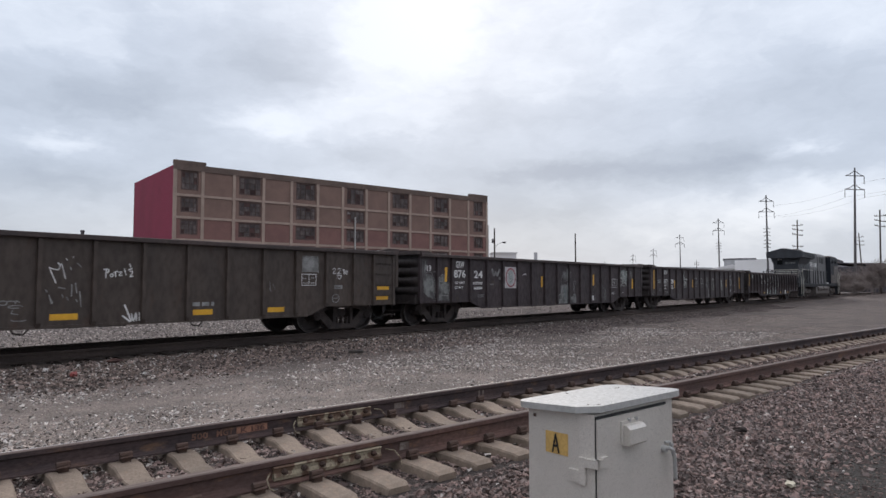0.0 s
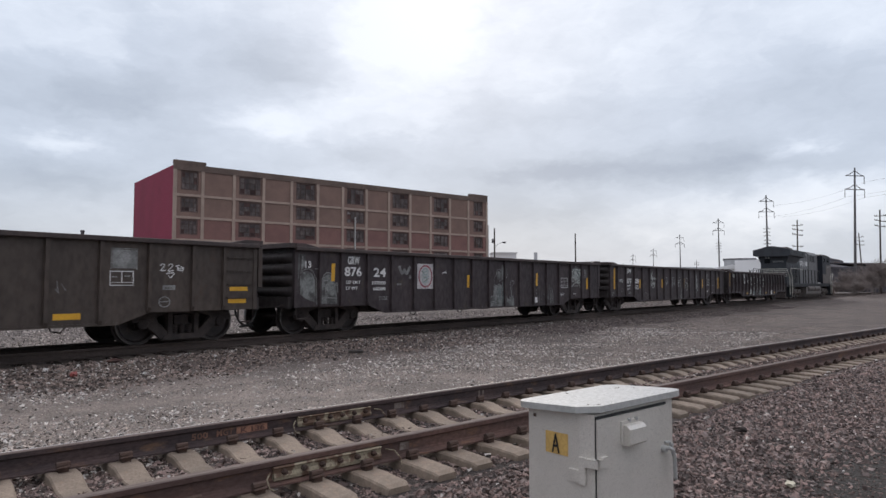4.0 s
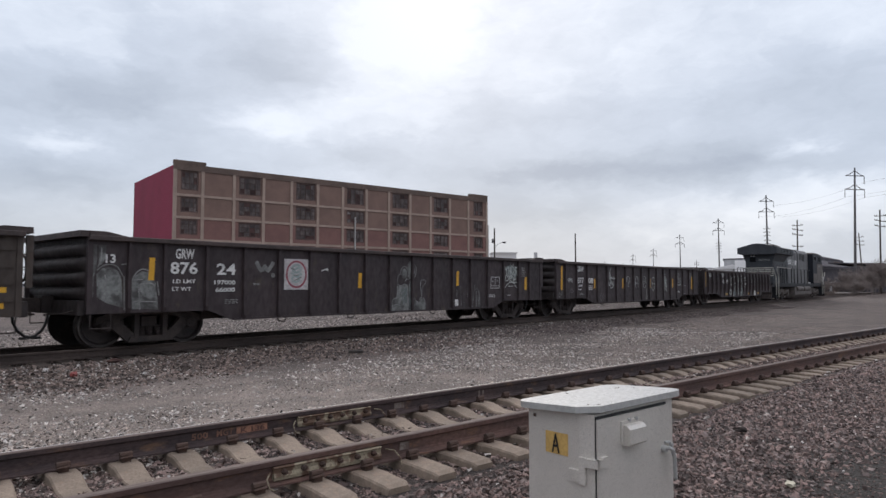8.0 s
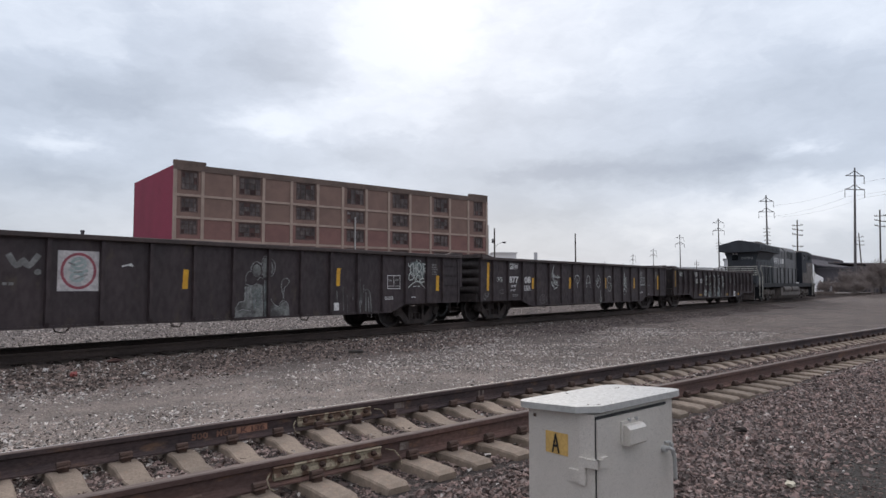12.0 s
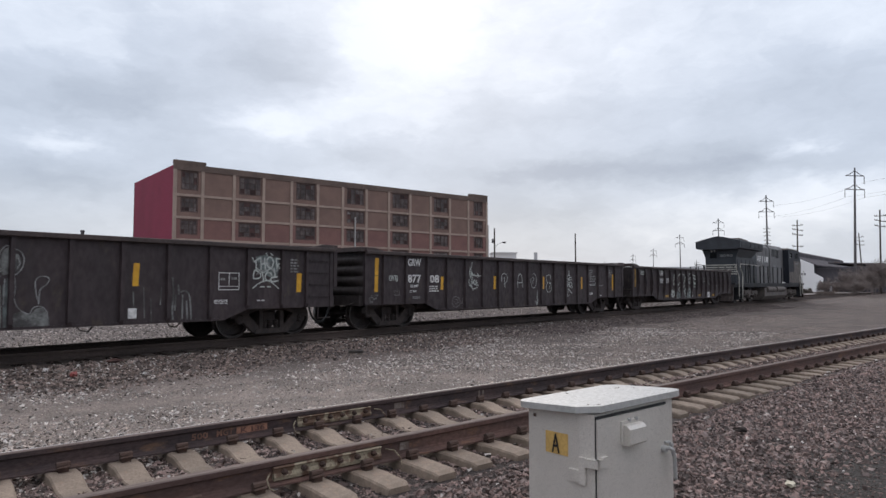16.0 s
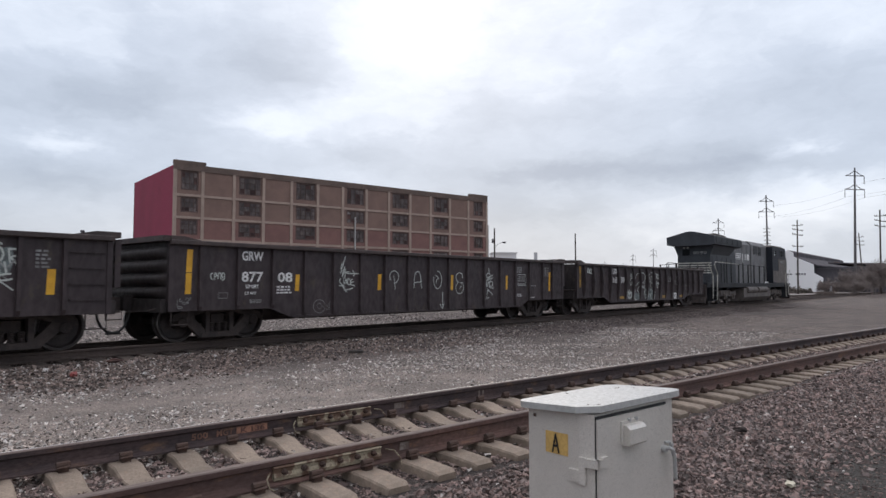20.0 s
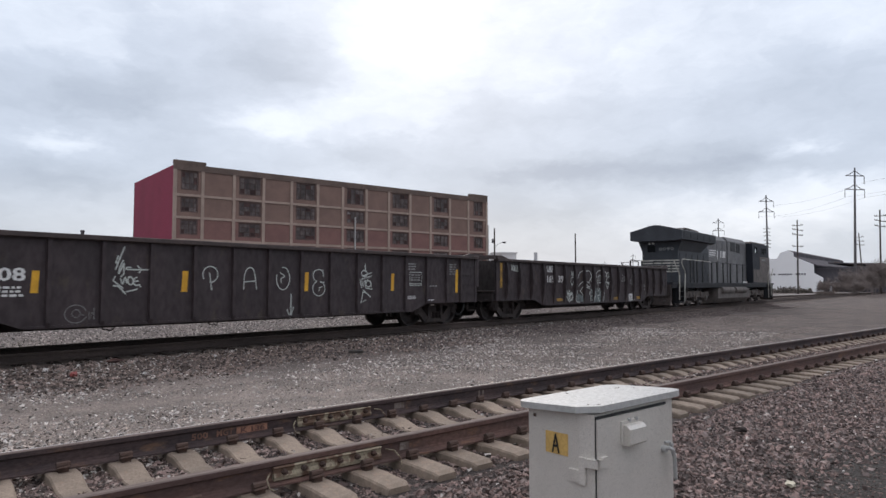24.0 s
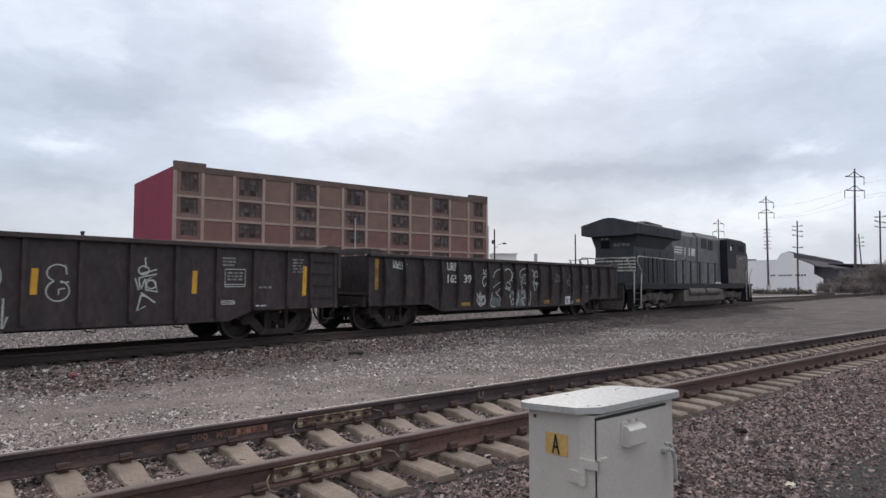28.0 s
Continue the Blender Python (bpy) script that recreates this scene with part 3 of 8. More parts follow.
    lettering("MGT", -1.82, -1.66, -0.128, -0.070, ORANGE_DIM, far_r, "paint_mark", y=yw + 0.002)
    lettering("K 136", -1.59, -1.35, -0.124, -0.074, RUST_RED, far_r, "paint_mark", y=yw - 0.002)
    for x0, x1, rail, y in ((0.22, 0.36, far_r, 0.753), (1.54, 1.57, far_r, 0.753), (1.61, 1.64, far_r, 0.753), (-0.86, -0.76, near_r, -0.753)):
        bm = bmesh.new()
        box(bm, x0, x1, y - 0.0135, y - 0.0095, -0.128, -0.064)
        part("paint_mark", bm, PALE_MARK, rail, "faded pale paint mark")
    return tr


def make_train_track():
    tr = thing("train_track", pose(0, TRAIN_Y, 0), "railway track with dark oily rails and timber ties", "railway track", kind="structure")
    for y in (-0.753, 0.753):
        rail_part(tr, y, -60, 420, RAIL_DARK, "blackened steel rail", False)
    tie = tie_mesh("tie", TIMBER, 1.30, -0.180, 0.11, 0.115, 0.0)
    rng = random.Random(9)
    for k in range(280):
        shared("tie", tie, tr, pose(-9 + k * 0.52 + rng.uniform(-0.04, 0.04), rng.uniform(-0.05, 0.05), rng.uniform(-0.02, 0.0), 0, 0, rng.uniform(-2, 2)))
    verts, faces = [], []
    tv, tf = [v.co.copy() for v in tie.vertices], [tuple(p.vertices) for p in tie.polygons]
    for k in list(range(-98, 0)) + list(range(280, 560)):
        m = pose(-9 + k * 0.52 + rng.uniform(-0.04, 0.04), rng.uniform(-0.05, 0.05), -0.01, 0, 0, rng.uniform(-2, 2))
        o = len(verts)
        verts += [tuple(m @ v) for v in tv]
        faces += [tuple(i + o for i in f) for f in tf]
    ob = new("far_ties", raw_mesh("far_ties", verts, faces, [TIMBER]))
    ob.parent = tr
    tagged(ob, "dark timber ties running on into the distance", kind="stuff")
    return tr


make_near_track()
make_train_track()


# ---- the train ----
def travelled(t):
    """Metres that the train has gone towards -x, from the middle of the clip."""
    s = (t - 14.0) / 14.0
    return 18.41 * s + 1.776 * s ** 2 - 0.0199 * s ** 3 - 0.6456 * s ** 4 + 0.1119 * s ** 5 + 0.3888 * s ** 6


ROLLING = []                     # (part, x, radius) of every wheelset
VEHICLES = []                    # (thing, x at the middle of the clip)


def wheel_mesh(r):
    bm = bmesh.new()
    half = [(-1.02, 0.055), (-0.80, 0.065), (-0.80, 0.12), (-0.745, 0.15), (-0.735, r - 0.10), (-0.80, r - 0.062), (-0.803, r - 0.026), (-0.80, r - 0.006), (-0.795, r - 0.003), (-0.69, r),
            (-0.68, r + 0.026), (-0.655, r + 0.026), (-0.655, r - 0.06), (-0.69, r - 0.10), (-0.69, 0.13), (-0.66, 0.085), (-0.05, 0.08)]
    lathe(bm, half + [(-a, b) for a, b in half[::-1]], "y", 40)
    bmesh.ops.recalc_face_normals(bm, faces=bm.faces[:])
    for f in bm.faces:
        c = f.calc_center_median()
        q = math.hypot(c.x, c.z)
        f.material_index = 1 if (r - 0.019 < q < r + 0.004 and abs(c.y) > 0.66) else 0
        f.smooth = True
    for x in (-0.09, 0.09):      # bolts on the axle ends turn with it
        for y in (-1.03, 1.03):
            box(bm, x * 0.4 - 0.015, x * 0.4 + 0.015, y - 0.01, y + 0.01, -0.015, 0.015)
    me = mesh_of("wheelset", bm, [WHEEL, TREAD], smooth=True)
    return me


WHEEL_CAR, WHEEL_LOCO = wheel_mesh(0.457), wheel_mesh(0.533)


def spring_mesh():
    bm = bmesh.new()
    rings = []
    for k in range(5):
        rings += [(0.225 + k * 0.04, 0.050), (0.235 + k * 0.04, 0.068), (0.25 + k * 0.04, 0.068), (0.26 + k * 0.04, 0.050)]
    lathe(bm, rings, "z", 10)
    return mesh_of("spring", bm, TRUCK)


SPRING = spring_mesh()


def truck_frame(parent, xc):
    """A three-piece freight truck: cast side frames, springs, bolster, bearing caps."""
    bm = bmesh.new()
    box(bm, -0.16, 0.16, -0.98, 0.98, 0.40, 0.62)
    tk = part("truck", bm, TRUCK, parent, "grimy cast steel truck", bevel=0.02, m=pose(xc, 0, 0))
    for s in (-1, 1):
        bm = bmesh.new()
        y0, y1 = sorted((s * 0.93, s * 1.07))
        prism(bm, ((-1.12, 0.48), (-1.10, 0.62), (-0.95, 0.68), (-0.50, 0.78), (0.50, 0.78), (0.95, 0.68), (1.10, 0.62), (1.12, 0.48), (0.80, 0.52), (0.42, 0.65), (-0.42, 0.65), (-0.80, 0.52)), y0, y1)
        for sx in (-1, 1):
            prism(bm, ((sx * 0.92, 0.51), (sx * 0.68, 0.60), (sx * 0.34, 0.26), (sx * 0.34, 0.11), (sx * 0.47, 0.11), (sx * 0.56, 0.19)), y0 + 0.004, y1 - 0.004)
            prism(bm, ((sx * 0.25, 0.18), (sx * 0.35, 0.18), (sx * 0.35, 0.68), (sx * 0.25, 0.68)), y0 - 0.02, y1 + 0.02)
        prism(bm, ((-0.48, 0.10), (0.48, 0.10), (0.42, 0.22), (-0.42, 0.22)), y0 - 0.015, y1 + 0.015)
        part("side_frame", bm, FRAME, tk, bevel=0.015)
        for x in (-0.17, 0.0, 0.17):
            shared("spring", SPRING, tk, pose(x, s * 1.0, 0))
        for x in (-0.889, 0.889):
            bm = bmesh.new()
            lathe(bm, ((s * 0.90, 0.12), (s * 1.08, 0.12), (s * 1.10, 0.10), (s * 1.10, 0.05), (s * 1.115, 0.05)), "y", 14, pose(x, 0, 0.457))
            box(bm, x - 0.13, x + 0.13, min(s * 0.92, s * 1.06), max(s * 0.92, s * 1.06), 0.50, 0.60)
            part("bearing_cap", bm, TRUCK, tk)
    for x in (-0.889, 0.889):
        w = shared("wheelset", WHEEL_CAR, parent, pose(xc + x, 0, 0.457), "dark steel wheels on an axle")
        ROLLING.append((w, xc + x, 0.457))
    return tk


def coupler(parent, x, d):
    bm = bmesh.new()
    box(bm, min(x, x + d * 0.48), max(x, x + d * 0.48), -0.09, 0.09, 0.80, 0.98)
    k = x + d * 0.56
    box(bm, k - 0.13, k + 0.13, -0.17, 0.15, 0.74, 1.02)
    box(bm, k + d * 0.02 - 0.08, k + d * 0.02 + 0.08, 0.08, 0.22, 0.74, 1.0)
    part("coupler", bm, TRUCK, parent, "rusty knuckle coupler", bevel=0.02)
    bm = bmesh.new()
    tube(bm, [(x + d * 0.12, -0.35, 0.74), (x + d * 0.15, -0.36, 0.55), (x + d * 0.22, -0.37, 0.40), (x + d * 0.34, -0.38, 0.29), (x + d * 0.5, -0.38, 0.25), (x + d * 0.62, -0.38, 0.25)], 0.028, 7)
    part("air_hose", bm, BLACK_INK, parent, "black rubber air hose")
    bm = bmesh.new()
    tube(bm, [(x + d * 0.02, -1.30, 0.78), (x + d * 0.20, -1.30, 0.74), (x + d * 0.28, -0.6, 0.70), (x + d * 0.10, -0.1, 0.66)], 0.016, 6)
    part("uncoupling_lever", bm, TRUCK, parent)


def gondola(x_mid, length, paint, label, ribs, top=2.22, curved=False, raised=0.12, belly=0.47, flat_end=False):
    """An open steel freight car: fish-belly sides with ribs, corrugated ends, two trucks. x runs from its left end."""
    car = thing("gondola_car", pose(x_mid - travelled(0), TRAIN_Y, 0), label, "freight car", "gondola cars of the train")
    VEHICLES.append((car, x_mid))
    L, ez, sl = length, 2.5, 0.62
    low, mid = 0.72, 0.49
    sheet = ((0, low), (ez, low), (ez + sl, mid), (L - ez - sl, mid), (L - ez, low), (L, low), (L, top - 0.05), (0, top - 0.05))
    for s in (-1, 1):
        bm = bmesh.new()
        prism(bm, sheet, *sorted((s * 1.58, s * 1.555)))
        part("side_panel", bm, paint, car)
        bm = bmesh.new()       # rolled top chord
        prism(bm, ((s * 1.53, top - 0.10), (s * 1.675, top - 0.10), (s * 1.69, top - 0.085), (s * 1.69, top - 0.012), (s * 1.675, top), (s * 1.53, top)), 0.0, L, axis="x")
        part("top_chord", bm, CHORD, car, "rusty brown top chord")
        bm = bmesh.new()       # side sill angle along the lower edge
        zz = 0.05
        prism(bm, ((ez + sl, mid), (L - ez - sl, mid), (L - ez - sl, mid + zz), (ez + sl, mid + zz)), *sorted((s * 1.58, s * 1.605)))
        part("side_sill", bm, paint, car)
    # ribs
    def rib_of(name, foot, half):
        """A folded hat section: wide at the sheet, narrower on its outer face."""
        bm = bmesh.new()
        if curved:
            face = ((foot + 0.03, 1.60), (0.9, 1.67), (1.35, 1.715), (1.8, 1.70), (top - 0.11, 1.65))
        else:
            face = ((foot + 0.0, 1.60), (foot + 0.10, 1.645), (top - 0.105, 1.655))
        prev = None
        for z, y in face:
            ring = [bm.verts.new(c) for c in ((-half - 0.012, -1.578, z), (-half, -y, z), (half, -y, z), (half + 0.012, -1.578, z))]
            if prev:
                for k in range(3):
                    bm.faces.new((prev[k], prev[k + 1], ring[k + 1], ring[k]))
            else:
                bm.faces.new(ring)
            prev = ring
        bm.faces.new(prev[::-1])
        bmesh.ops.recalc_face_normals(bm, faces=bm.faces[:])
        return mesh_of(name, bm, paint)

    rib, rib_short = rib_of("rib", mid, 0.036), rib_of("rib_short", low, 0.032)
    for x in ribs:
        over = x < ez + 0.25 or x > L - ez - 0.25
        for s in (0, 180):
            shared("rib", rib_short if over else rib, car, pose(x, 0, 0, 0, 0, s))
    for x, d in ((0, -1), (L, 1)):
        # corner posts and the corrugated end
        for s in (-1, 1):
            bm = bmesh.new()
            x0, x1 = sorted((x, x - d * 0.10))
            box(bm, x0, x1, min(s * 1.52, s * 1.60), max(s * 1.52, s * 1.60), low, top)
            part("corner_post", bm, paint, car)
        bm = bmesh.new()      # deep pressed bulges that die out towards the corner posts
        # A flat end is set this far back to make it darker.
        inset = 0.80 if flat_end else 0.0
        box(bm, *sorted((x - d * inset, x - d * (inset + 0.03))), -1.52, 1.52, 0.80, top - 0.02)
        z = 9.0 if flat_end else 0.97
        while z < top - 0.22:
            prev = None
            for y, k in ((-1.51, 0.0), (-1.38, 0.55), (-1.22, 1.0), (1.22, 1.0), (1.38, 0.55), (1.51, 0.0)):
                ring = [bm.verts.new((x + d * (0.002 + a * k), y, z + b)) for a, b in ((0.0, 0.0), (0.075, 0.05), (0.115, 0.12), (0.105, 0.18), (0.05, 0.235), (0.0, 0.26))]
                if prev:
                    for i in range(5):
                        bm.faces.new((prev[i], prev[i + 1], ring[i + 1], ring[i]))
                prev = ring
            z += 0.285
        bmesh.ops.recalc_face_normals(bm, faces=bm.faces[:])
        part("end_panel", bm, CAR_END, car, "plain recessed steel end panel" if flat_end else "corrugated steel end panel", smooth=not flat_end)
        bm = bmesh.new()
        box(bm, min(x - d * 0.05, x + d * 0.15), max(x - d * 0.05, x + d * 0.15), -1.60, 1.60, top - 0.03, top + raised * 0.7)
        part("end_chord", bm, CHORD, car, bevel=0.015)
        for s in (-1, 1):
            bm = bmesh.new()
            prism(bm, ((x - d * 0.02, top), (x - d * 0.75, top), (x - d * 0.32, top + raised * 0.7), (x - d * 0.02, top + raised * 0.7)), *sorted((s * 1.54, s * 1.63)))
            part("corner_gusset", bm, CHORD, car)
        bm = bmesh.new()       # end sill and striker
        box(bm, min(x, x + d * 0.12), max(x, x + d * 0.12), -1.50, 1.50, 0.70, 0.98)
        box(bm, min(x, x + d * 0.30), max(x, x + d * 0.30), -0.22, 0.22, 0.72, 1.06)
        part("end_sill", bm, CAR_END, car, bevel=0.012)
        coupler(car, x + d * 0.10, d)
        for s in (-1, 1):      # ladder irons and the sill step
            for k in range(4 if d * s < 0 and s > 0 else 0):
                bm = bmesh.new()
                z = 0.95 + k * 0.33
                a, b = x + d * 0.03, x + d * 0.17
                tube(bm, [(a, s * 1.50, z), (b, s * 1.50, z), (b, s * 1.06, z), (a, s * 1.06, z)], 0.011, 5)
                part("grab_iron", bm, TRUCK, car)
            for y in ((1.50, 1.06) if d * s < 0 and s > 0 else ()):
                bm = bmesh.new()
                box(bm, min(x + d * 0.12, x + d * 0.20), max(x + d * 0.12, x + d * 0.20), s * y - 0.03, s * y + 0.03, 0.85, top - 0.05)
                part("ladder_stile", bm, paint, car)
            bm = bmesh.new()
            tube(bm, [(x - d * 0.08, s * 1.57, low), (x - d * 0.08, s * 1.57, 0.44), (x - d * 0.46, s * 1.57, 0.44), (x - d * 0.46, s * 1.57, low)], 0.018, 5)
            part("sill_step", bm, TRUCK, car)
            if d * s < 0 and s < 0:        # short ladder stile at the near corner of the brake end
                bm = bmesh.new()
                box(bm, x + 0.06, x + 0.17, -1.56, -1.50, 1.22, top - 0.06)
                part("ladder_stile", bm, paint, car)
            for k in range(4):     # side ladder on the brake end
                if d > 0:
                    bm = bmesh.new()
                    z = 0.98 + k * 0.30
                    box(bm, L - 0.76, L - 0.14, *sorted((s * 1.60, s * 1.62)), z, z + 0.020)
                    for xx in (L - 0.76, L - 0.17):
                        box(bm, xx, xx + 0.03, *sorted((s * 1.58, s * 1.605)), z, z + 0.020)
                    part("ladder_rung", bm, paint, car)
        truck_frame(car, x - d * 1.50)
        if d > 0:              # hand brake
            bm = bmesh.new()
            box(bm, x + 0.02, x + 0.16, -0.95, -0.60, 1.35, 1.80)
            tube(bm, [(x + 0.10, -0.78, 0.85), (x + 0.10, -0.78, 1.40)], 0.025, 6)
            brake = part("hand_brake", bm, TRUCK, car, "grimy hand brake housing")
            bm = bmesh.new()
            rim = [(x + 0.22, -0.78 + 0.27 * math.cos(radians(a)), 1.58 + 0.27 * math.sin(radians(a))) for a in range(0, 361, 24)]
            tube(bm, rim, 0.018, 5)
            for a in (30, 102, 174, 246, 318):
                tube(bm, [(x + 0.17, -0.78, 1.58), (x + 0.22, -0.78 + 0.27 * math.cos(radians(a)), 1.58 + 0.27 * math.sin(radians(a)))], 0.012, 4)
            part("brake_wheel", bm, TRUCK, brake, "spoked steel brake wheel")
    bm = bmesh.new()
    box(bm, 0.05, L - 0.05, -1.54, 1.54, 1.02, 1.08)
    part("floor", bm, TRUCK, car)
    bm = bmesh.new()
    prism(bm, ((0.2, 0.70), (2.5, 0.66), (3.2, belly), (L - 3.2, belly), (L - 2.5, 0.66), (L - 0.2, 0.70), (L - 0.2, 1.015), (0.2, 1.015)), -0.22, 0.22)
    part("centre_sill", bm, TRUCK, car)
    for k in range(5):         # cross bearers between the sides
        x = 3.4 + k * (L - 6.8) / 4
        bm = bmesh.new()
        for s in (-1, 1):
            prism(bm, ((s * 0.225, 0.52), (s * 1.55, 0.80), (s * 1.55, 1.015), (s * 0.225, 1.015)), x - 0.08, x + 0.08, axis="x")
        part("cross_bearer", bm, TRUCK, car)
    for x, d in ((2.75, 1), (L - 2.75, -1)):      # brake levers and hangers by the trucks
        bm = bmesh.new()
        tube(bm, [(x, -0.7, 0.46), (x + d * 0.35, -0.62, 0.60), (x + d * 0.7, -0.6, 0.50)], 0.03, 5)
        box(bm, x - 0.15, x + 0.15, -1.15, -0.75, 0.55, 0.72)
        part("brake_gear", bm, TRUCK, car)
    bm = bmesh.new()           # brake rods and pipes hang under the sill
    tube(bm, [(3.4, -0.5, 0.50), (L * 0.5, -0.5, 0.43), (L - 3.4, -0.5, 0.50)], 0.02, 5)
    part("brake_rod", bm, TRUCK, car)
    bm = bmesh.new()
    lathe(bm, ((L * 0.52, 0.16), (L * 0.52 + 0.02, 0.19), (L * 0.52 + 0.55, 0.19), (L * 0.52 + 0.57, 0.16)), "x", 12, pose(0, -0.9, 0.62))
    part("brake_cylinder", bm, TRUCK, car)
    for x in (L * 0.28, L * 0.42, L * 0.63, L * 0.74):
        bm = bmesh.new()
        tube(bm, [(x, -1.2, 0.52), (x + 0.06, -1.2, 0.40), (x + 0.22, -1.2, 0.37), (x + 0.34, -1.2, 0.52)], 0.016, 5)
        part("pipe_bracket", bm, TRUCK, car)
    return car


def rib_line(first, start, step, n, last):
    """Places of the ribs: an even row, and one closer rib at either end."""
    return [first] + [start + step * k for k in range(n)] + [last]


CAR_A = gondola(-19.85, 16.28, CAR_OLIVE, "weathered olive-brown open gondola freight car with ribbed sides", rib_line(0.78, 1.50, 0.942, 15, 15.42))
CAR_B = gondola(-2.50, 16.28, CAR_BLACK, "weathered black open gondola freight car with a white poster patch", rib_line(0.78, 1.50, 0.942, 15, 15.42))
CAR_C = gondola(14.915, 16.35, CAR_BLACK, "black open gondola freight car with white painted letters", rib_line(0.70, 1.62, 0.94, 15, 15.48), belly=0.37)
CAR_D = gondola(32.40, 15.55, CAR_SOOT, "sooty black open gondola car with bowed ribs and graffiti", rib_line(0.60, 1.42, 0.825, 16, 14.76), top=2.19, curved=True, raised=0.16, belly=0.29, flat_end=True)


CLEAR = material("clear_cab_glass", (0.85, 0.88, 0.88), (0.80, 0.83, 0.83), 0.12, 0, 2, 10, bump=0.0)
CLEAR.node_tree.nodes["Principled BSDF"].inputs["Transmission Weight"].default_value = 1.0
CLEAR.node_tree.nodes["Principled BSDF"].inputs["IOR"].default_value = 1.05


def make_locomotive():
    """A six-axle diesel, seen from its rear three quarters; x runs from its rear platform to its nose."""
    x_mid = 49.1
    lo = thing("locomotive", pose(x_mid - travelled(0), TRAIN_Y, 0), "black diesel locomotive with winged radiator and white end stripes", "locomotive")
    VEHICLES.append((lo, x_mid))
    L, W = 21.8, 1.50
    bm = bmesh.new()
    box(bm, 0.0, L, -W, W, 1.30, 1.42)
    box(bm, 0.1, L - 0.1, -W + 0.06, W - 0.06, 1.12, 1.30)
    box(bm, 1.2, L - 1.2, -0.55, 0.55, 0.75, 1.12)
    part("frame", bm, LOCO, lo, bevel=0.02)
    # radiator end: a narrow lower body under overhanging wings with a low gable roof
    bm = bmesh.new()
    prism(bm, ((-1.05, 1.42), (1.05, 1.42), (1.05, 3.28), (0.9, 3.9), (-0.9, 3.9), (-1.05, 3.28)), 2.08, 7.5, axis="x")
    part("radiator_body", bm, LOCO_ROOF, lo, "dark body under the radiator wings", bevel=0.02)
    bm = bmesh.new()
    prism(bm, ((1.06, 3.26), (1.28, 3.83), (-1.28, 3.83), (-1.06, 3.26)), 2.068, 6.0, axis="x")
    flare = part("radiator_flare", bm, LOCO_ROOF, lo, "sloping underside of the radiator wings")
    for v in flare.data.vertices:
        if v.co.x > 4 and v.co.z > 3.5:
            v.co.x = 6.9
    bm = bmesh.new()
    prism(bm, ((1.24, 3.81), (1.52, 3.88), (1.53, 4.38), (0.30, 4.70), (0.0, 4.73), (-0.30, 4.70), (-1.53, 4.38), (-1.52, 3.88), (-1.24, 3.81)), 1.45, 7.45, axis="x")
    part("radiator_roof", bm, LOCO_ROOF, lo, "winged radiator section with sloped roof", bevel=0.015)
    for s in (-1, 1):
        for k in range(5):
            x = 1.75 + k * 1.13
            bm = bmesh.new()
            box(bm, x, x + 1.0, min(s * 1.527, s * 1.54), max(s * 1.527, s * 1.54), 3.95, 4.31)
            scr = part("radiator_screen", bm, LOCO, lo)
            for j in range(4):
                bm = bmesh.new()
                z = 4.01 + j * 0.08
                box(bm, x + 0.02, x + 0.98, min(s * 1.54, s * 1.55), max(s * 1.54, s * 1.55), z, z + 0.03)
                part("slat", bm, LOCO_ROOF, scr)
    # hoods
    bm = bmesh.new()
    prism(bm, ((-0.95, 1.42), (0.95, 1.42), (0.95, 4.25), (0.70, 4.52), (-0.70, 4.52), (-0.95, 4.25)), 7.5, 11.6, axis="x")
    part("engine_hood", bm, LOCO_HOOD, lo, "faded charcoal engine hood", bevel=0.025)
    bm = bmesh.new()
    prism(bm, ((-1.02, 1.42), (1.02, 1.42), (1.02, 4.30), (0.80, 4.58), (-0.80, 4.58), (-1.02, 4.30)), 11.6, 15.98, axis="x")
    part("equipment_cabinet", bm, LOCO_HOOD, lo, "charcoal equipment cabinet behind the cab", bevel=0.025)
    for s in (-1, 1):
        for x, z, w in ((8.1, 3.72, 1.0), (9.4, 3.72, 1.0), (10.6, 3.72, 0.8)):
            bm = bmesh.new()
            box(bm, x, x + w, *sorted((s * 0.95, s * 0.968)), z, z + 0.42)
            part("access_panel", bm, LOCO_HOOD, lo, bevel=0.006)
    for x in (7.9, 9.0, 10.1, 11.2):                # lifting lugs and vents along the hood roof
        bm = bmesh.new()
        box(bm, x, x + 0.5, -0.62, 0.62, 4.515, 4.575)
        part("roof_vent", bm, LOCO, lo, bevel=0.015)
    bm = bmesh.new()
    lathe(bm, ((4.5, 0.35), (4.62, 0.33), (4.66, 0.25)), "z", 18, pose(8.6, 0, 0))
    box(bm, 9.6, 11.2, -0.45, 0.45, 4.50, 4.60)
    part("exhaust_stack", bm, LOCO, lo)
    for s in (-1, 1):
        for k in range(7):                          # hood doors with their latches
            x = 2.35 + k * 1.02 if k < 5 else 7.75 + (k - 5) * 1.9
            w = 0.92 if k < 5 else 1.75
            y = 1.05 if k < 5 else 0.95
            bm = bmesh.new()
            box(bm, x, x + w, *sorted((s * y, s * (y + 0.022))), 1.55, 3.10)
            # Doors under the wings use the darker paint, partly for the shade there.
            d = part("hood_door", bm, LOCO_ROOF if k < 5 else LOCO_HOOD, lo, bevel=0.008)
            for z in (1.85, 2.75):
                bm = bmesh.new()
                box(bm, x + w - 0.14, x + w - 0.05, *sorted((s * (y + 0.02), s * (y + 0.05))), z, z + 0.1)
                part("latch", bm, TANK, d)
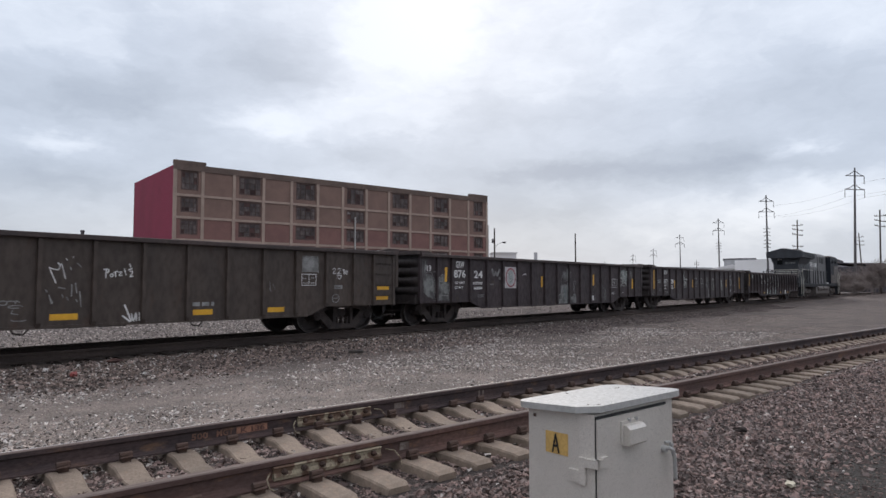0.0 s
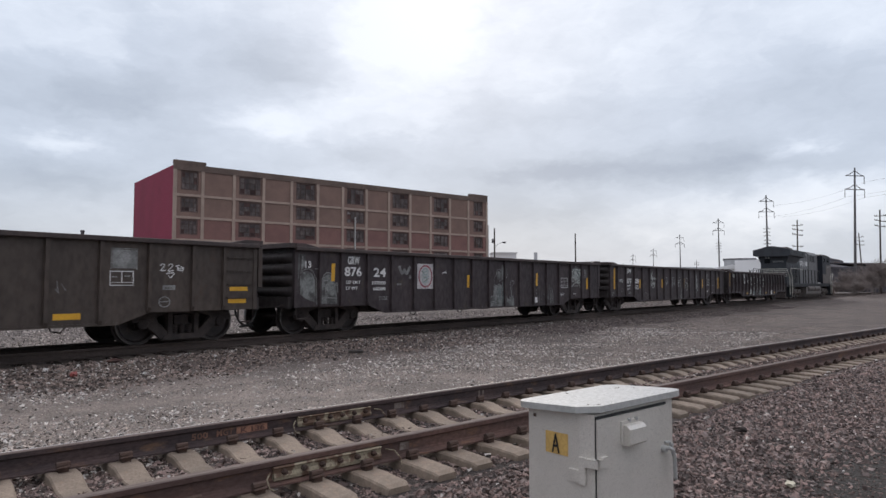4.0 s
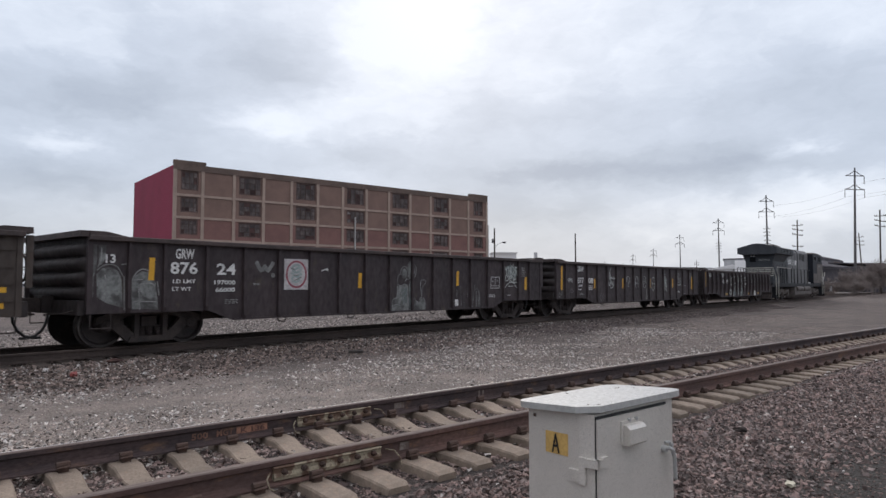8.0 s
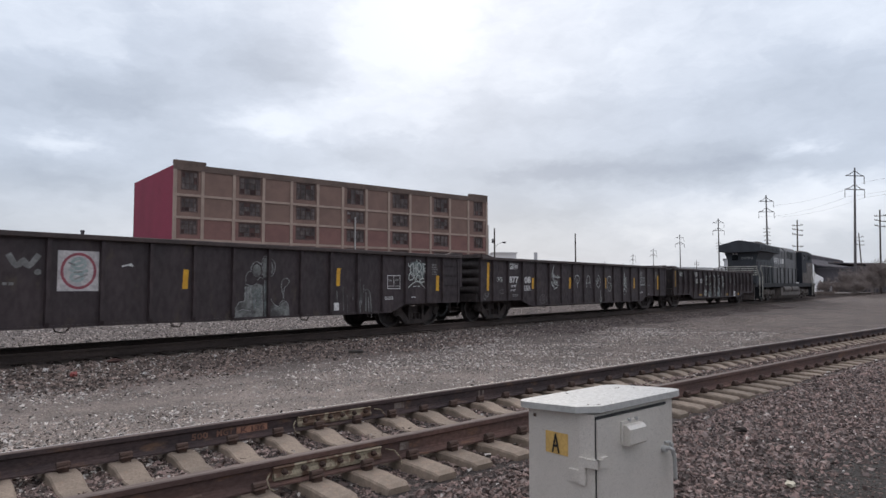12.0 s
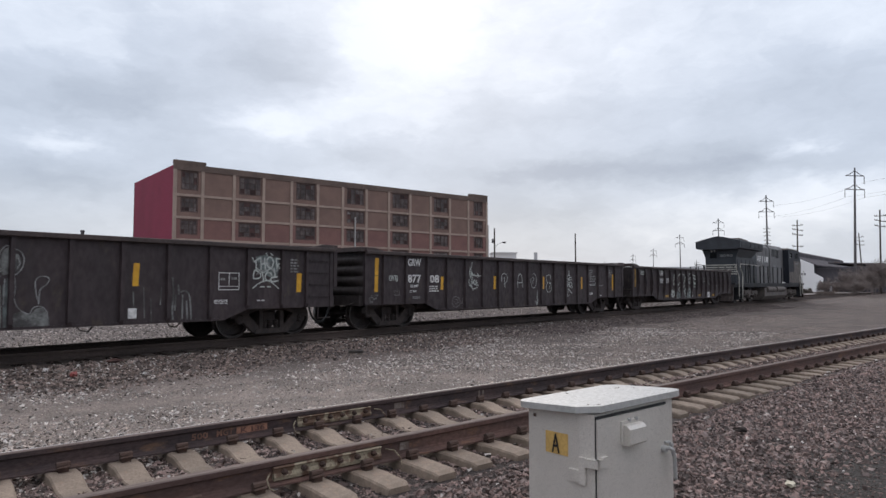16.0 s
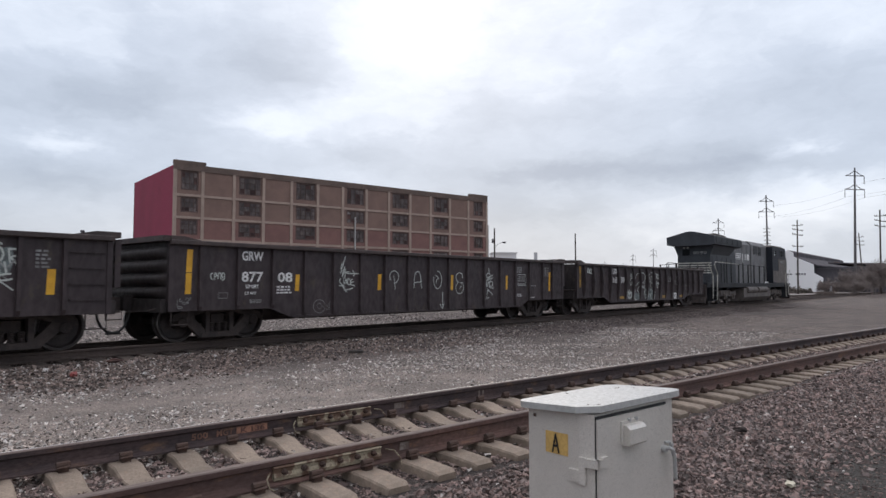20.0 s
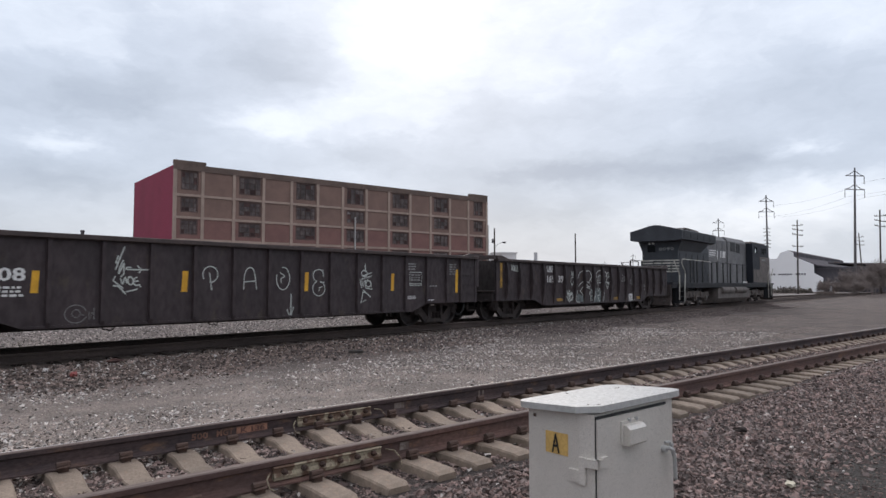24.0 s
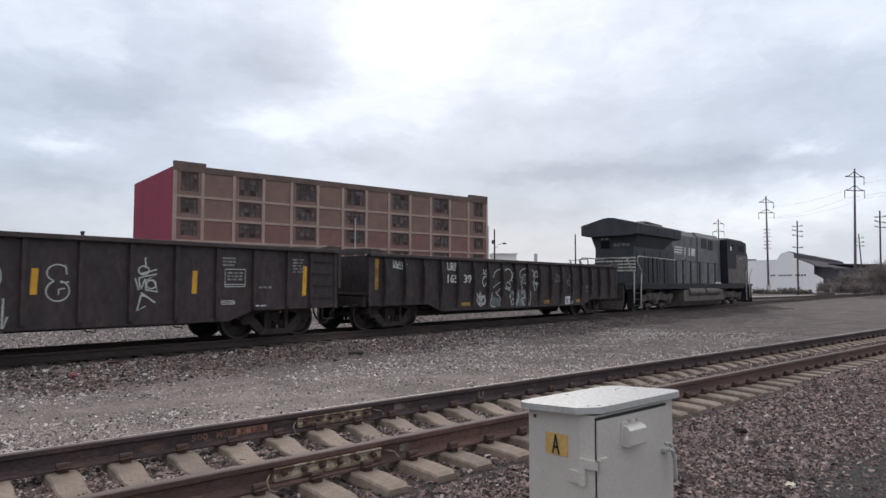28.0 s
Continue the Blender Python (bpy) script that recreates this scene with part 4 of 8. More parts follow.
        for x0, x1, z0, z1 in ((12.25, 13.25, 3.62, 4.24), (13.55, 13.95, 3.55, 4.2), (14.05, 14.45, 3.55, 4.2)):
            bm = bmesh.new()
            box(bm, x0, x1, *sorted((s * 1.02, s * 1.04)), z0, z1)
            g = part("air_grille", bm, BLACK_INK, lo, "dark intake grille")
            for k in range(6):
                z = z0 + (k + 0.5) * (z1 - z0) / 6
                bm = bmesh.new()
                box(bm, x0, x1, *sorted((s * 1.04, s * 1.05)), z - 0.02, z + 0.02)
                part("slat", bm, LOCO, g)
    bm = bmesh.new()
    prism(bm, ((4.9, 4.70), (7.3, 4.62), (7.3, 4.72), (5.0, 4.80)), -0.5, 0.5)
    part("roof_hatch", bm, TANK, lo, "pale grey roof hatch")
    # cab and nose
    bm = bmesh.new()
    prism(bm, ((16.00, 1.42), (20.75, 1.42), (20.75, 3.12), (20.58, 3.60), (16.00, 3.60)), -1.48, 1.48)
    prism(bm, ((16.00, 4.12), (20.40, 4.12), (20.25, 4.34), (16.00, 4.34)), -1.48, 1.48)
    box(bm, 16.0, 16.12, -1.48, 1.48, 3.60, 4.12)
    for s in (-1, 1):
        for x0, x1 in ((16.12, 16.55), (17.32, 18.45), (18.98, 19.12), (19.68, 20.42)):
            box(bm, x0, x1, *sorted((s * 1.36, s * 1.48)), 3.60, 4.12)
    box(bm, 20.40, 20.52, -0.06, 0.06, 3.60, 4.12)
    cab = part("cab", bm, LOCO_CAB, lo, "wide black driver's cab with clear windows", bevel=0.01)
    bm = bmesh.new()
    prism(bm, ((16.05, 4.34), (20.35, 4.30), (20.75, 4.16), (20.75, 4.22), (20.30, 4.40), (19.30, 4.47), (16.20, 4.47)), -1.34, 1.34)
    part("cab_roof", bm, TANK, lo, "dusty grey cab roof", bevel=0.03)
    bm = bmesh.new()
    for x in (16.50, 17.20, 18.30):
        lathe(bm, ((4.44, 0.10), (4.58, 0.10), (4.62, 0.05)), "z", 10, pose(x, -0.3 + 0.2 * x % 0.5, 0))
    box(bm, 17.50, 18.20, -0.15, 0.15, 4.44, 4.58)
    part("roof_horn", bm, LOCO, lo)
    for s in (-1, 1):
        for x0, x1 in ((16.55, 17.32), (18.45, 18.98), (19.12, 19.68)):
            bm = bmesh.new()
            for a, b, c, d in ((x0, x1, 3.60, 3.65), (x0, x1, 4.07, 4.12), (x0, x0 + 0.05, 3.65, 4.07), (x1 - 0.05, x1, 3.65, 4.07)):
                box(bm, a, b, *sorted((s * 1.44, s * 1.50)), c, d)
            win = part("cab_window", bm, LOCO, cab)
            bm = bmesh.new()
            box(bm, x0 + 0.05, x1 - 0.05, *sorted((s * 1.455, s * 1.465)), 3.65, 4.07)
            pane = part("pane", bm, CLEAR if x0 < 18 else GLASS, win, "clear window pane" if x0 < 18 else "dark window pane")
            pane.visible_shadow = False
        bm = bmesh.new()
        box(bm, 16.10, 16.85, *sorted((s * 1.48, s * 1.495)), 1.5, 2.42)
        part("cab_door", bm, TANK, cab)
        bm = bmesh.new()
        box(bm, 17.85, 20.70, *sorted((s * 1.478, s * 1.495)), 1.46, 3.40)
        part("side_panel", bm, TANK, cab)
        bm = bmesh.new()
        box(bm, 16.88, 17.84, *sorted((s * 1.478, s * 1.492)), 1.46, 2.42)
        part("side_panel", bm, TANK, cab)
        bm = bmesh.new()
        box(bm, 18.5, 19.5, *sorted((s * 1.495, s * 1.503)), 3.10, 3.24)
        part("number_bar", bm, CHALK, cab, "faded number line")
        bm = bmesh.new()
        box(bm, 20.46, 20.48, *sorted((s * 0.07, s * 1.34)), 3.61, 4.11)
        pane = part("windshield", bm, CLEAR, cab, "clear windshield pane")
        pane.visible_shadow = False
    bm = bmesh.new()
    prism(bm, ((20.6, -1.40), (21.15, -1.20), (21.45, -0.8), (21.45, 0.8), (21.15, 1.20), (20.6, 1.40)), 1.42, 3.10, axis="z")
    nose = part("nose", bm, LOCO, lo, "black nose with white chevron stripes", bevel=0.05)
    for k in range(5):
        bm = bmesh.new()
        z = 1.95 + k * 0.22
        prism(bm, ((20.85, -1.325), (21.16, -1.213), (21.463, -0.81), (21.463, 0.81), (21.16, 1.213), (20.85, 1.325), (20.8, 1.1), (21.3, 0.7), (21.3, -0.7), (20.8, -1.1)), z, z + 0.085, axis="z")
        part("stripe", bm, WHITE, nose, "white stripe")
    # ends: pilots, steps, couplers
    for x, d in ((0, -1), (L, 1)):
        bm = bmesh.new()
        prism(bm, ((x - d * 0.1, 1.30), (x + d * 0.06, 1.30), (x + d * 0.06, 0.55), (x + d * 0.25, 0.18), (x + d * 0.18, 0.12), (x - d * 0.1, 0.5)), -1.40, 1.40)
        part("pilot", bm, TRUCK, lo, "grimy steel pilot plate", bevel=0.02)
        coupler(lo, x + d * 0.05, d)
        for s in (-1, 1):
            for k in range(4):
                z = 0.30 + k * 0.30
                x0, x1 = sorted((x - d * 0.98, x - d * 1.72))
                bm = bmesh.new()
                box(bm, x0, x1, *sorted((s * 1.20, s * 1.50)), z, z + 0.04)
                part("step", bm, LOCO, lo)
            for xx in (x - d * 0.95, x - d * 1.75):
                bm = bmesh.new()
                box(bm, xx - 0.02, xx + 0.02, *sorted((s * 1.16, s * 1.50)), 0.25, 1.30)
                part("step_side", bm, LOCO, lo)
            for path in (((1.70, 0.30), (1.78, 1.18), (1.88, 1.90), (1.84, 2.05), (1.46, 2.36), (1.35, 2.52), (1.40, 2.66), (1.55, 2.73), (1.80, 2.74)), ((0.92, 0.45), (0.95, 1.18), (0.98, 1.80), (0.92, 1.95), (0.56, 2.22), (0.19, 2.57))):
                bm = bmesh.new()
                tube(bm, [(x - d * a, s * 1.53, z) for a, z in path], 0.032, 6)
                part("grab_rail", bm, CREAM if s < 0 else LOCO, lo, "cream curved grab rail" if s < 0 else "black curved grab rail")
    # railings along the walkways and across the rear
    for s in (-1, 1):
        bm = bmesh.new()
        tube(bm, [(1.8, s * 1.46, 2.74), (6.8, s * 1.46, 2.70)], 0.026, 6)
        part("handrail", bm, CREAM if s < 0 else LOCO, lo, "slim walkway handrail")
        bm = bmesh.new()
        tube(bm, [(6.8, s * 1.46, 2.70), (14.5, s * 1.46, 2.66)], 0.020, 6)
        part("handrail", bm, LOCO, lo, "black handrail")
        for x in (2.95, 3.55, 4.07, 5.05, 6.75, 7.80, 9.05, 10.6, 12.1, 13.45):
            bm = bmesh.new()
            box(bm, x - 0.06, x + 0.06, s * 1.46 - 0.03, s * 1.46 + 0.03, 1.42, 2.72)
            part("stanchion", bm, BLACK_INK, lo)
    for s in (-1, 1):
        bm = bmesh.new()
        tube(bm, [(0.06, s * 1.42, 1.42), (0.06, s * 1.42, 2.55), (0.06, s * 0.45, 2.60)], 0.022, 6)
        part("end_railing", bm, BLACK_INK, lo)
        for y in (0.45, 0.9):
            bm = bmesh.new()
            tube(bm, [(0.06, s * y, 1.42), (0.06, s * y, 2.58)], 0.03, 6)
            part("stanchion", bm, BLACK_INK, lo)
    # rear end: stripes, lamps, number, small window
    for k in range(5):
        bm = bmesh.new()
        z = 2.02 + k * 0.16
        box(bm, 2.06, 2.085, -1.05, 1.05, z, z + 0.075)
        part("stripe", bm, CREAM, lo, "cream stripe")
        bm = bmesh.new()
        box(bm, 2.085, 2.30, -1.055, -1.045, z, z + 0.075)
        part("stripe", bm, CREAM, lo)
    bm = bmesh.new()
    box(bm, 2.04, 2.085, 0.25, 0.72, 3.20, 3.60)
    part("end_window", bm, GLASS, lo, bevel=0.01)
    for y in (0.36, 0.58):
        bm = bmesh.new()
        lathe(bm, ((1.94, 0.055), (2.10, 0.065)), "x", 12, pose(0, y, 3.70))
        part("headlight", bm, WHITE, lo, "round white tail lamp")
    m = Matrix.Rotation(radians(-90), 4, "Z")
    for k, digit in enumerate("8090"):
        lettering(digit, -0.06 + 0.232 * k, 0.144 + 0.232 * k, 3.27, 3.46, CHALK, lo, "digit", y=0.0, m=Matrix.Translation((2.065, 0, 0)) @ m)
    # side emblem: a striped block and two bold strokes, then two small lines
    for k in range(5):
        plate("emblem", 7.70 + 0.06 * k, 9.05 + 0.05 * k, 2.90 + k * 0.145, 2.975 + k * 0.145, WHITE, lo, y=-0.95, label="white emblem stripes")
    for x0, x1 in ((9.45, 9.62), (10.15, 10.36), (10.62, 11.25)):
        plate("emblem", x0, x1, 2.90, 3.55, WHITE, lo, y=-0.95, lean=0.08)
    for x0, x1, z in ((10.2, 10.7, 2.50), (10.8, 11.2, 2.50), (10.2, 11.1, 2.30)):
        plate("stencil", x0, x1, z, z + 0.10, CHALK, lo, y=-0.97)
    # fuel tank with air tanks along it
    bm = bmesh.new()
    prism(bm, ((-1.45, 1.05), (-1.45, 0.42), (-1.15, 0.12), (1.15, 0.12), (1.45, 0.42), (1.45, 1.05)), 7.9, 15.0, axis="x")
    part("fuel_tank", bm, TANK, lo, "grey fuel tank", bevel=0.04)
    for s in (-1, 1):
        for x0, x1 in ((8.6, 11.2), (11.5, 14.1)):
            bm = bmesh.new()
            lathe(bm, ((x0, 0.10), (x0 + 0.04, 0.235), (x1 - 0.04, 0.235), (x1, 0.10)), "x", 16, pose(0, s * 1.36, 0.93))
            part("air_tank", bm, TANK, lo, smooth=True)
    plate("edge_mark", 13.3, 14.4, 1.43, 1.52, WHITE, lo, y=-1.50, label="white edge mark")
    # trucks
    for xc in (4.4, 17.6):
        bm = bmesh.new()
        box(bm, -1.0, 1.0, -0.9, 0.9, 0.55, 0.75)
        tk = part("truck", bm, TRUCK, lo, "three-axle cast steel truck", m=pose(xc, 0, 0))
        for s in (-1, 1):
            bm = bmesh.new()
            y0, y1 = sorted((s * 1.02, s * 1.18))
            prism(bm, ((-2.55, 0.62), (-2.45, 0.88), (-1.5, 0.80), (-0.95, 0.92), (0.95, 0.92), (1.5, 0.80), (2.45, 0.88), (2.55, 0.62), (1.5, 0.50), (0.5, 0.55), (-0.5, 0.55), (-1.5, 0.50)), y0, y1)
            for x in (-1.85, 0.0, 1.85):
                box(bm, x - 0.24, x + 0.24, y0 - 0.03, y1 + 0.03, 0.34, 0.70)
                lathe(bm, ((s * 1.15, 0.15), (s * 1.27, 0.15), (s * 1.29, 0.08)), "y", 14, pose(x, 0, 0.533))
            for x in (-0.95, 0.95):
                lathe(bm, ((0.60, 0.10), (0.88, 0.10)), "z", 10, pose(x, s * 1.16, 0))
                box(bm, x - 0.3, x + 0.3, y0, y1, 0.22, 0.34)
            part("side_frame", bm, LOCO_TRUCK, tk, bevel=0.015)
        for x in (-1.85, 0.0, 1.85):
            w = shared("wheelset", WHEEL_LOCO, lo, pose(xc + x, 0, 0.533), "dark steel wheels on an axle")
            ROLLING.append((w, xc + x, 0.533))
    return lo


make_locomotive()


# ---- signal cabinet in the foreground ----
def make_cabinet():
    cb = thing("signal_cabinet", pose(3.651, 1.869, 0, 0, 0, -8.85), "light grey steel trackside cabinet with a pale lid", "cabinet")
    w, d, z0, z1 = 0.933, 0.51, -0.42, 0.47
    bm = bmesh.new()
    prism(bm, ((w, 0.004), (w, d), (0, d), (0, 0.098), (0.022, 0.004)), z0, z1, axis="z")   # the corner by the hinges is cut off
    part("body", bm, BOX_GREY, cb, bevel=0.012)
    bm = bmesh.new()
    o, r = 0.055, 0.11
    rim = []
    for cx, cy, a0 in ((w + 0.125 - r, -0.030 + r, -90), (w + 0.115 - r, d + 0.085 - r, 0), (-o + r, d + 0.085 - r, 90), (-o + r, -0.025 + r, 180)):
        rim += arc(cx, cy, r, r, a0, a0 + 90, 1 if a0 == 180 else 4)
    prism(bm, rim, 0.463, 0.503, axis="z")
    lid = part("lid", bm, BOX_LID, cb, "pale scuffed lid with rounded corners", bevel=0.012, smooth=True, m=pose(0, 0.27, 0.490, -3.0) @ pose(0, -0.27, -0.485))
    for x, y, a, k in ((0.10, 0.02, 70, 0.02), (0.86, 0.40, 5, 0.030), (0.42, 0.52, 60, 0.02), (0.93, 0.30, 40, 0.012), (0.06, 0.075, 20, 0.015)):
        bm = bmesh.new()
        box(bm, -k, k, -0.004, 0.004, 0.0, 0.002, pose(x, y, 0.5025, 0, 0, a))
        part("scratch", bm, CLIP, lid)
    bm = bmesh.new()                                 # door sheet, then a black sheet standing in for the shadow in its gap
    box(bm, 0.030, w - 0.10, -0.014, 0.004, z0 + 0.05, z1 - 0.030)
    door = part("door", bm, BOX_GREY, cb, bevel=0.004)
    bm = bmesh.new()
    box(bm, 0.026, w - 0.095, -0.004, 0.002, z0 + 0.04, z1 - 0.012)
    part("door_gap", bm, BLACK_INK, cb)
    bm = bmesh.new()                                 # latch housing
    prism(bm, ((-0.014, 0.245), (-0.066, 0.250), (-0.072, 0.260), (-0.070, 0.350), (-0.050, 0.372), (-0.014, 0.378)), 0.295, 0.485, axis="x")
    hood = part("latch_housing", bm, BOX_GREY, door, bevel=0.02)
    bm = bmesh.new()
    box(bm, 0.272, 0.49, -0.024, -0.013, 0.262, 0.400)
    part("backing_plate", bm, BOX_GREY, door, bevel=0.004)
    for x in (0.36, 0.44):
        bm = bmesh.new()
        lathe(bm, ((-0.03, 0.012), (-0.013, 0.012)), "y", 8, pose(x, 0, 0.400))
        part("rivet", bm, BOX_LID, door)
    bm = bmesh.new()                                 # strap hinge round the corner
    box(bm, 0.000, 0.112, -0.034, -0.012, 0.152, 0.204)
    box(bm, 0.050, 0.110, -0.036, -0.012, 0.195, 0.214)
    prism(bm, ((0.002, -0.034), (0.026, -0.034), (0.026, 0.02), (0.010, 0.062), (-0.018, 0.062)), 0.152, 0.204, axis="z")
    prism(bm, ((-0.016, 0.052), (0.004, 0.052), (-0.004, 0.088), (-0.028, 0.088)), 0.045, 0.210, axis="z")
    hinge = part("hinge", bm, BOX_GREY, cb, "grey painted strap hinge", bevel=0.004)
    bm = bmesh.new()
    box(bm, -0.020, 0.001, 0.080, 0.170, 0.052, 0.125)
    part("hinge_plate", bm, BOX_GREY, hinge, bevel=0.004)
    bm = bmesh.new()                                 # bent conduit and clamp at the door's far edge
    tube(bm, [(0.765, -0.02, 0.150), (0.785, -0.055, 0.160), (0.81, -0.065, 0.145), (0.835, -0.065, 0.09), (0.848, -0.06, 0.03), (0.853, -0.058, -0.035), (0.872, -0.050, -0.062)], 0.014, 8)
    part("door_handle", bm, BOX_LID, door, "bent steel handle", smooth=True)
    bm = bmesh.new()
    lathe(bm, ((-0.04, 0.022), (-0.012, 0.028)), "y", 12, pose(0.775, 0, 0.150))
    tube(bm, [(0.79, -0.02, 0.19), (0.83, -0.03, 0.19), (0.86, -0.03, 0.165)], 0.009, 6)
    lathe(bm, ((-0.045, 0.014), (-0.02, 0.014)), "y", 10, pose(0.855, 0, 0.165))
    part("handle_boss", bm, BOX_LID, door)
    # yellow letter plate on the side
    bm = bmesh.new()
    box(bm, -0.004, 0.001, 0.187, 0.365, 0.190, 0.326)
    sg = part("letter_plate", bm, SIGN_YELLOW, cb, "dirty yellow plate with a black letter A")
    m = Matrix.Rotation(radians(-90), 4, "Z")
    lettering("A", -0.310, -0.250, 0.199, 0.318, BLACK_INK, sg, "letter", y=0.0, bold=0.0, m=Matrix.Translation((-0.0045, 0, 0)) @ m)
    bm = bmesh.new()
    lathe(bm, ((-0.006, 0.012), (0.0, 0.012)), "x", 10, pose(0, 0.455, 0.41))
    part("bolt", bm, CLIP, cb)
    return cb


make_cabinet()

# ---- the brick building behind the train ----
BRICK = material("brown_brick_wall", (0.246, 0.157, 0.127), (0.195, 0.125, 0.103), 0.9, 0, 0.35, 14, bump=0.2, bump_size=0.01)
BRICK_RED = material("red_brown_brick_wall", (0.246, 0.128, 0.110), (0.198, 0.104, 0.092), 0.9, 0, 0.35, 14, bump=0.2, bump_size=0.01)
STONE = material("tan_concrete_frame", (0.42, 0.320, 0.262), (0.33, 0.252, 0.208), 0.9, 0, 0.5, 12, bump=0.15, bump_size=0.01)
RED_WALL = material("crimson_painted_wall", (0.265, 0.021, 0.058), (0.215, 0.017, 0.047), 0.85, 0, 0.12, 8, bump=0.1, bump_size=0.01)
PARAPET = material("dark_stained_parapet", (0.17, 0.12, 0.098), (0.115, 0.083, 0.070), 0.9, 0, 0.3, 10, bump=0.1, bump_size=0.01)
SASH = material("dark_steel_window_frame", (0.150, 0.096, 0.084), (0.105, 0.069, 0.061), 0.8, 0, 3, 20, bump=0.0)
PANE = material("grimy_window_glass", (0.235, 0.192, 0.182), (0.125, 0.100, 0.096), 0.4, 0, 1.3, 4.0, (1, 1, 0.45), bump=0.0, per_object=0.30, contrast=(0.42, 0.60))
PANE_RED = material("red_brown_window_panel", (0.16, 0.075, 0.066), (0.09, 0.050, 0.045), 0.5, 0, 0.9, 3.0, bump=0.0, per_object=0.4)


POLE_PALE = material("pale_grey_painted_metal", (0.52, 0.50, 0.48), (0.42, 0.40, 0.385), 0.8, 0, 0.5, 10, bump=0.0)


def make_building():
    bl = thing("brick_building", pose(52.47, 101.03, 0, 0, 0, -11.2), "long brown brick industrial building with a crimson end wall", "building")
    L, D, bays, fl = 69.5, 24.7, 13, 3.69
    lines = [0.0] + [4.72 + 5.36 * k for k in range(12)] + [L]      # the end bays are narrower
    top = 21.0
    floors = [16.14 - fl * k for k in range(5)]
    # outer walls; the front wall is brick infill between a tan frame
    bm = bmesh.new()
    box(bm, 0.02, 0.35, 0.35, D, -0.4, top)
    part("end_wall", bm, RED_WALL, bl, "crimson painted end wall")
    bm = bmesh.new()
    box(bm, L - 0.35, L - 0.02, 0.35, D, -0.4, top)
    part("end_wall", bm, BRICK, bl)
    bm = bmesh.new()
    box(bm, 0.02, L - 0.02, D, D + 0.35, -0.4, top)
    part("rear_wall", bm, BRICK, bl)
    bm = bmesh.new()
    box(bm, 0.3, L - 0.3, 0.3, D + 0.1, top - 0.6, top - 0.3)
    part("roof", bm, PARAPET, bl)
    rng = random.Random(3)
    infill = {}
    for j, z in enumerate(floors):
        h = (top - 0.75 - z) if j == 0 else fl
        for i in range(bays):
            x0, bw = lines[i], lines[i + 1] - lines[i]
            if i % 2:
                bm = bmesh.new()
                box(bm, x0 + 0.2, x0 + bw - 0.2, 0.06, 0.36, z, z + h)
                part("brick_infill", bm, BRICK if j < 2 else BRICK_RED, bl)
                continue
            # bay with a window: brick round a real opening
            wx0, wx1, wz0, wz1 = x0 + {0: 1.15, 12: 1.6}.get(i, 0.88), x0 + bw - {0: 0.70, 12: 1.35}.get(i, 0.40), z + 0.86, z + (4.08 if j == 0 else fl - 0.27)
            bm = bmesh.new()
            box(bm, x0 + 0.2, wx0, 0.06, 0.36, z, z + h)
            box(bm, wx1, x0 + bw - 0.2, 0.06, 0.36, z, z + h)
            box(bm, wx0, wx1, 0.06, 0.36, z, wz0)
            box(bm, wx0, wx1, 0.06, 0.36, wz1, z + h)
            part("brick_infill", bm, BRICK if j < 2 else BRICK_RED, bl)
            bm = bmesh.new()
            for a, b, c, e in ((wx0, wx1, wz0, wz0 + 0.2), (wx0, wx1, wz1 - 0.3, wz1), (wx0, wx0 + 0.24, wz0 + 0.2, wz1 - 0.3), (wx1 - 0.24, wx1, wz0 + 0.2, wz1 - 0.3)):
                box(bm, a, b, 0.16, 0.30, c, e)
            win = part("window", bm, SASH, bl, "dark steel factory window")
            for k in (1, 2, 3):
                xx = wx0 + k * (wx1 - wx0) / 4
                bm = bmesh.new()
                box(bm, xx - 0.035, xx + 0.035, 0.18, 0.28, wz0 + 0.2, wz1 - 0.3)
                part("mullion", bm, SASH, win)
            for k in (1, 2):
                zz = wz0 + k * (wz1 - wz0) / 3
                bm = bmesh.new()
                box(bm, wx0 + 0.24, wx1 - 0.24, 0.185, 0.275, zz - 0.03, zz + 0.03)
                part("transom", bm, SASH, win)
            for a in range(4):
                for b in range(3):
                    x_, z_ = wx0 + a * (wx1 - wx0) / 4, wz0 + b * (wz1 - wz0) / 3
                    bm = bmesh.new()
                    t = rng.uniform(-0.03, 0.03)
                    v = [bm.verts.new(c) for c in ((x_, 0.24, z_), (x_ + (wx1 - wx0) / 4, 0.24 + t, z_), (x_ + (wx1 - wx0) / 4, 0.24 + t, z_ + (wz1 - wz0) / 3), (x_, 0.24 + t * 0.5, z_ + (wz1 - wz0) / 3))]
                    bm.faces.new(v)
                    bmesh.ops.solidify(bm, geom=bm.faces[:], thickness=0.02)
                    red = rng.random() < ((0.15, 0.30, 0.40, 0.4, 0.4)[j] if b == 0 else 0.08)
                    part("pane", bm, PANE_RED if red else PANE, win)
        bm = bmesh.new()                              # floor band
        box(bm, 0.0, L, -0.05, 0.30, z - 0.2, z + 0.2)
        part("floor_band", bm, STONE, bl, "tan concrete floor band")
    for i in range(bays + 1):
        x = min(max(lines[i], 0.26), L - 0.26)
        bm = bmesh.new()
        box(bm, x - 0.26, x + 0.26, -0.09, 0.33, -0.4, top - 0.7)
        part("pilaster", bm, STONE, bl, "tan concrete pilaster")
    bm = bmesh.new()
    box(bm, 0.0, L, -0.06, 0.40, top - 0.78, top + 0.26)
    part("parapet", bm, PARAPET, bl, "dark stained brick parapet")
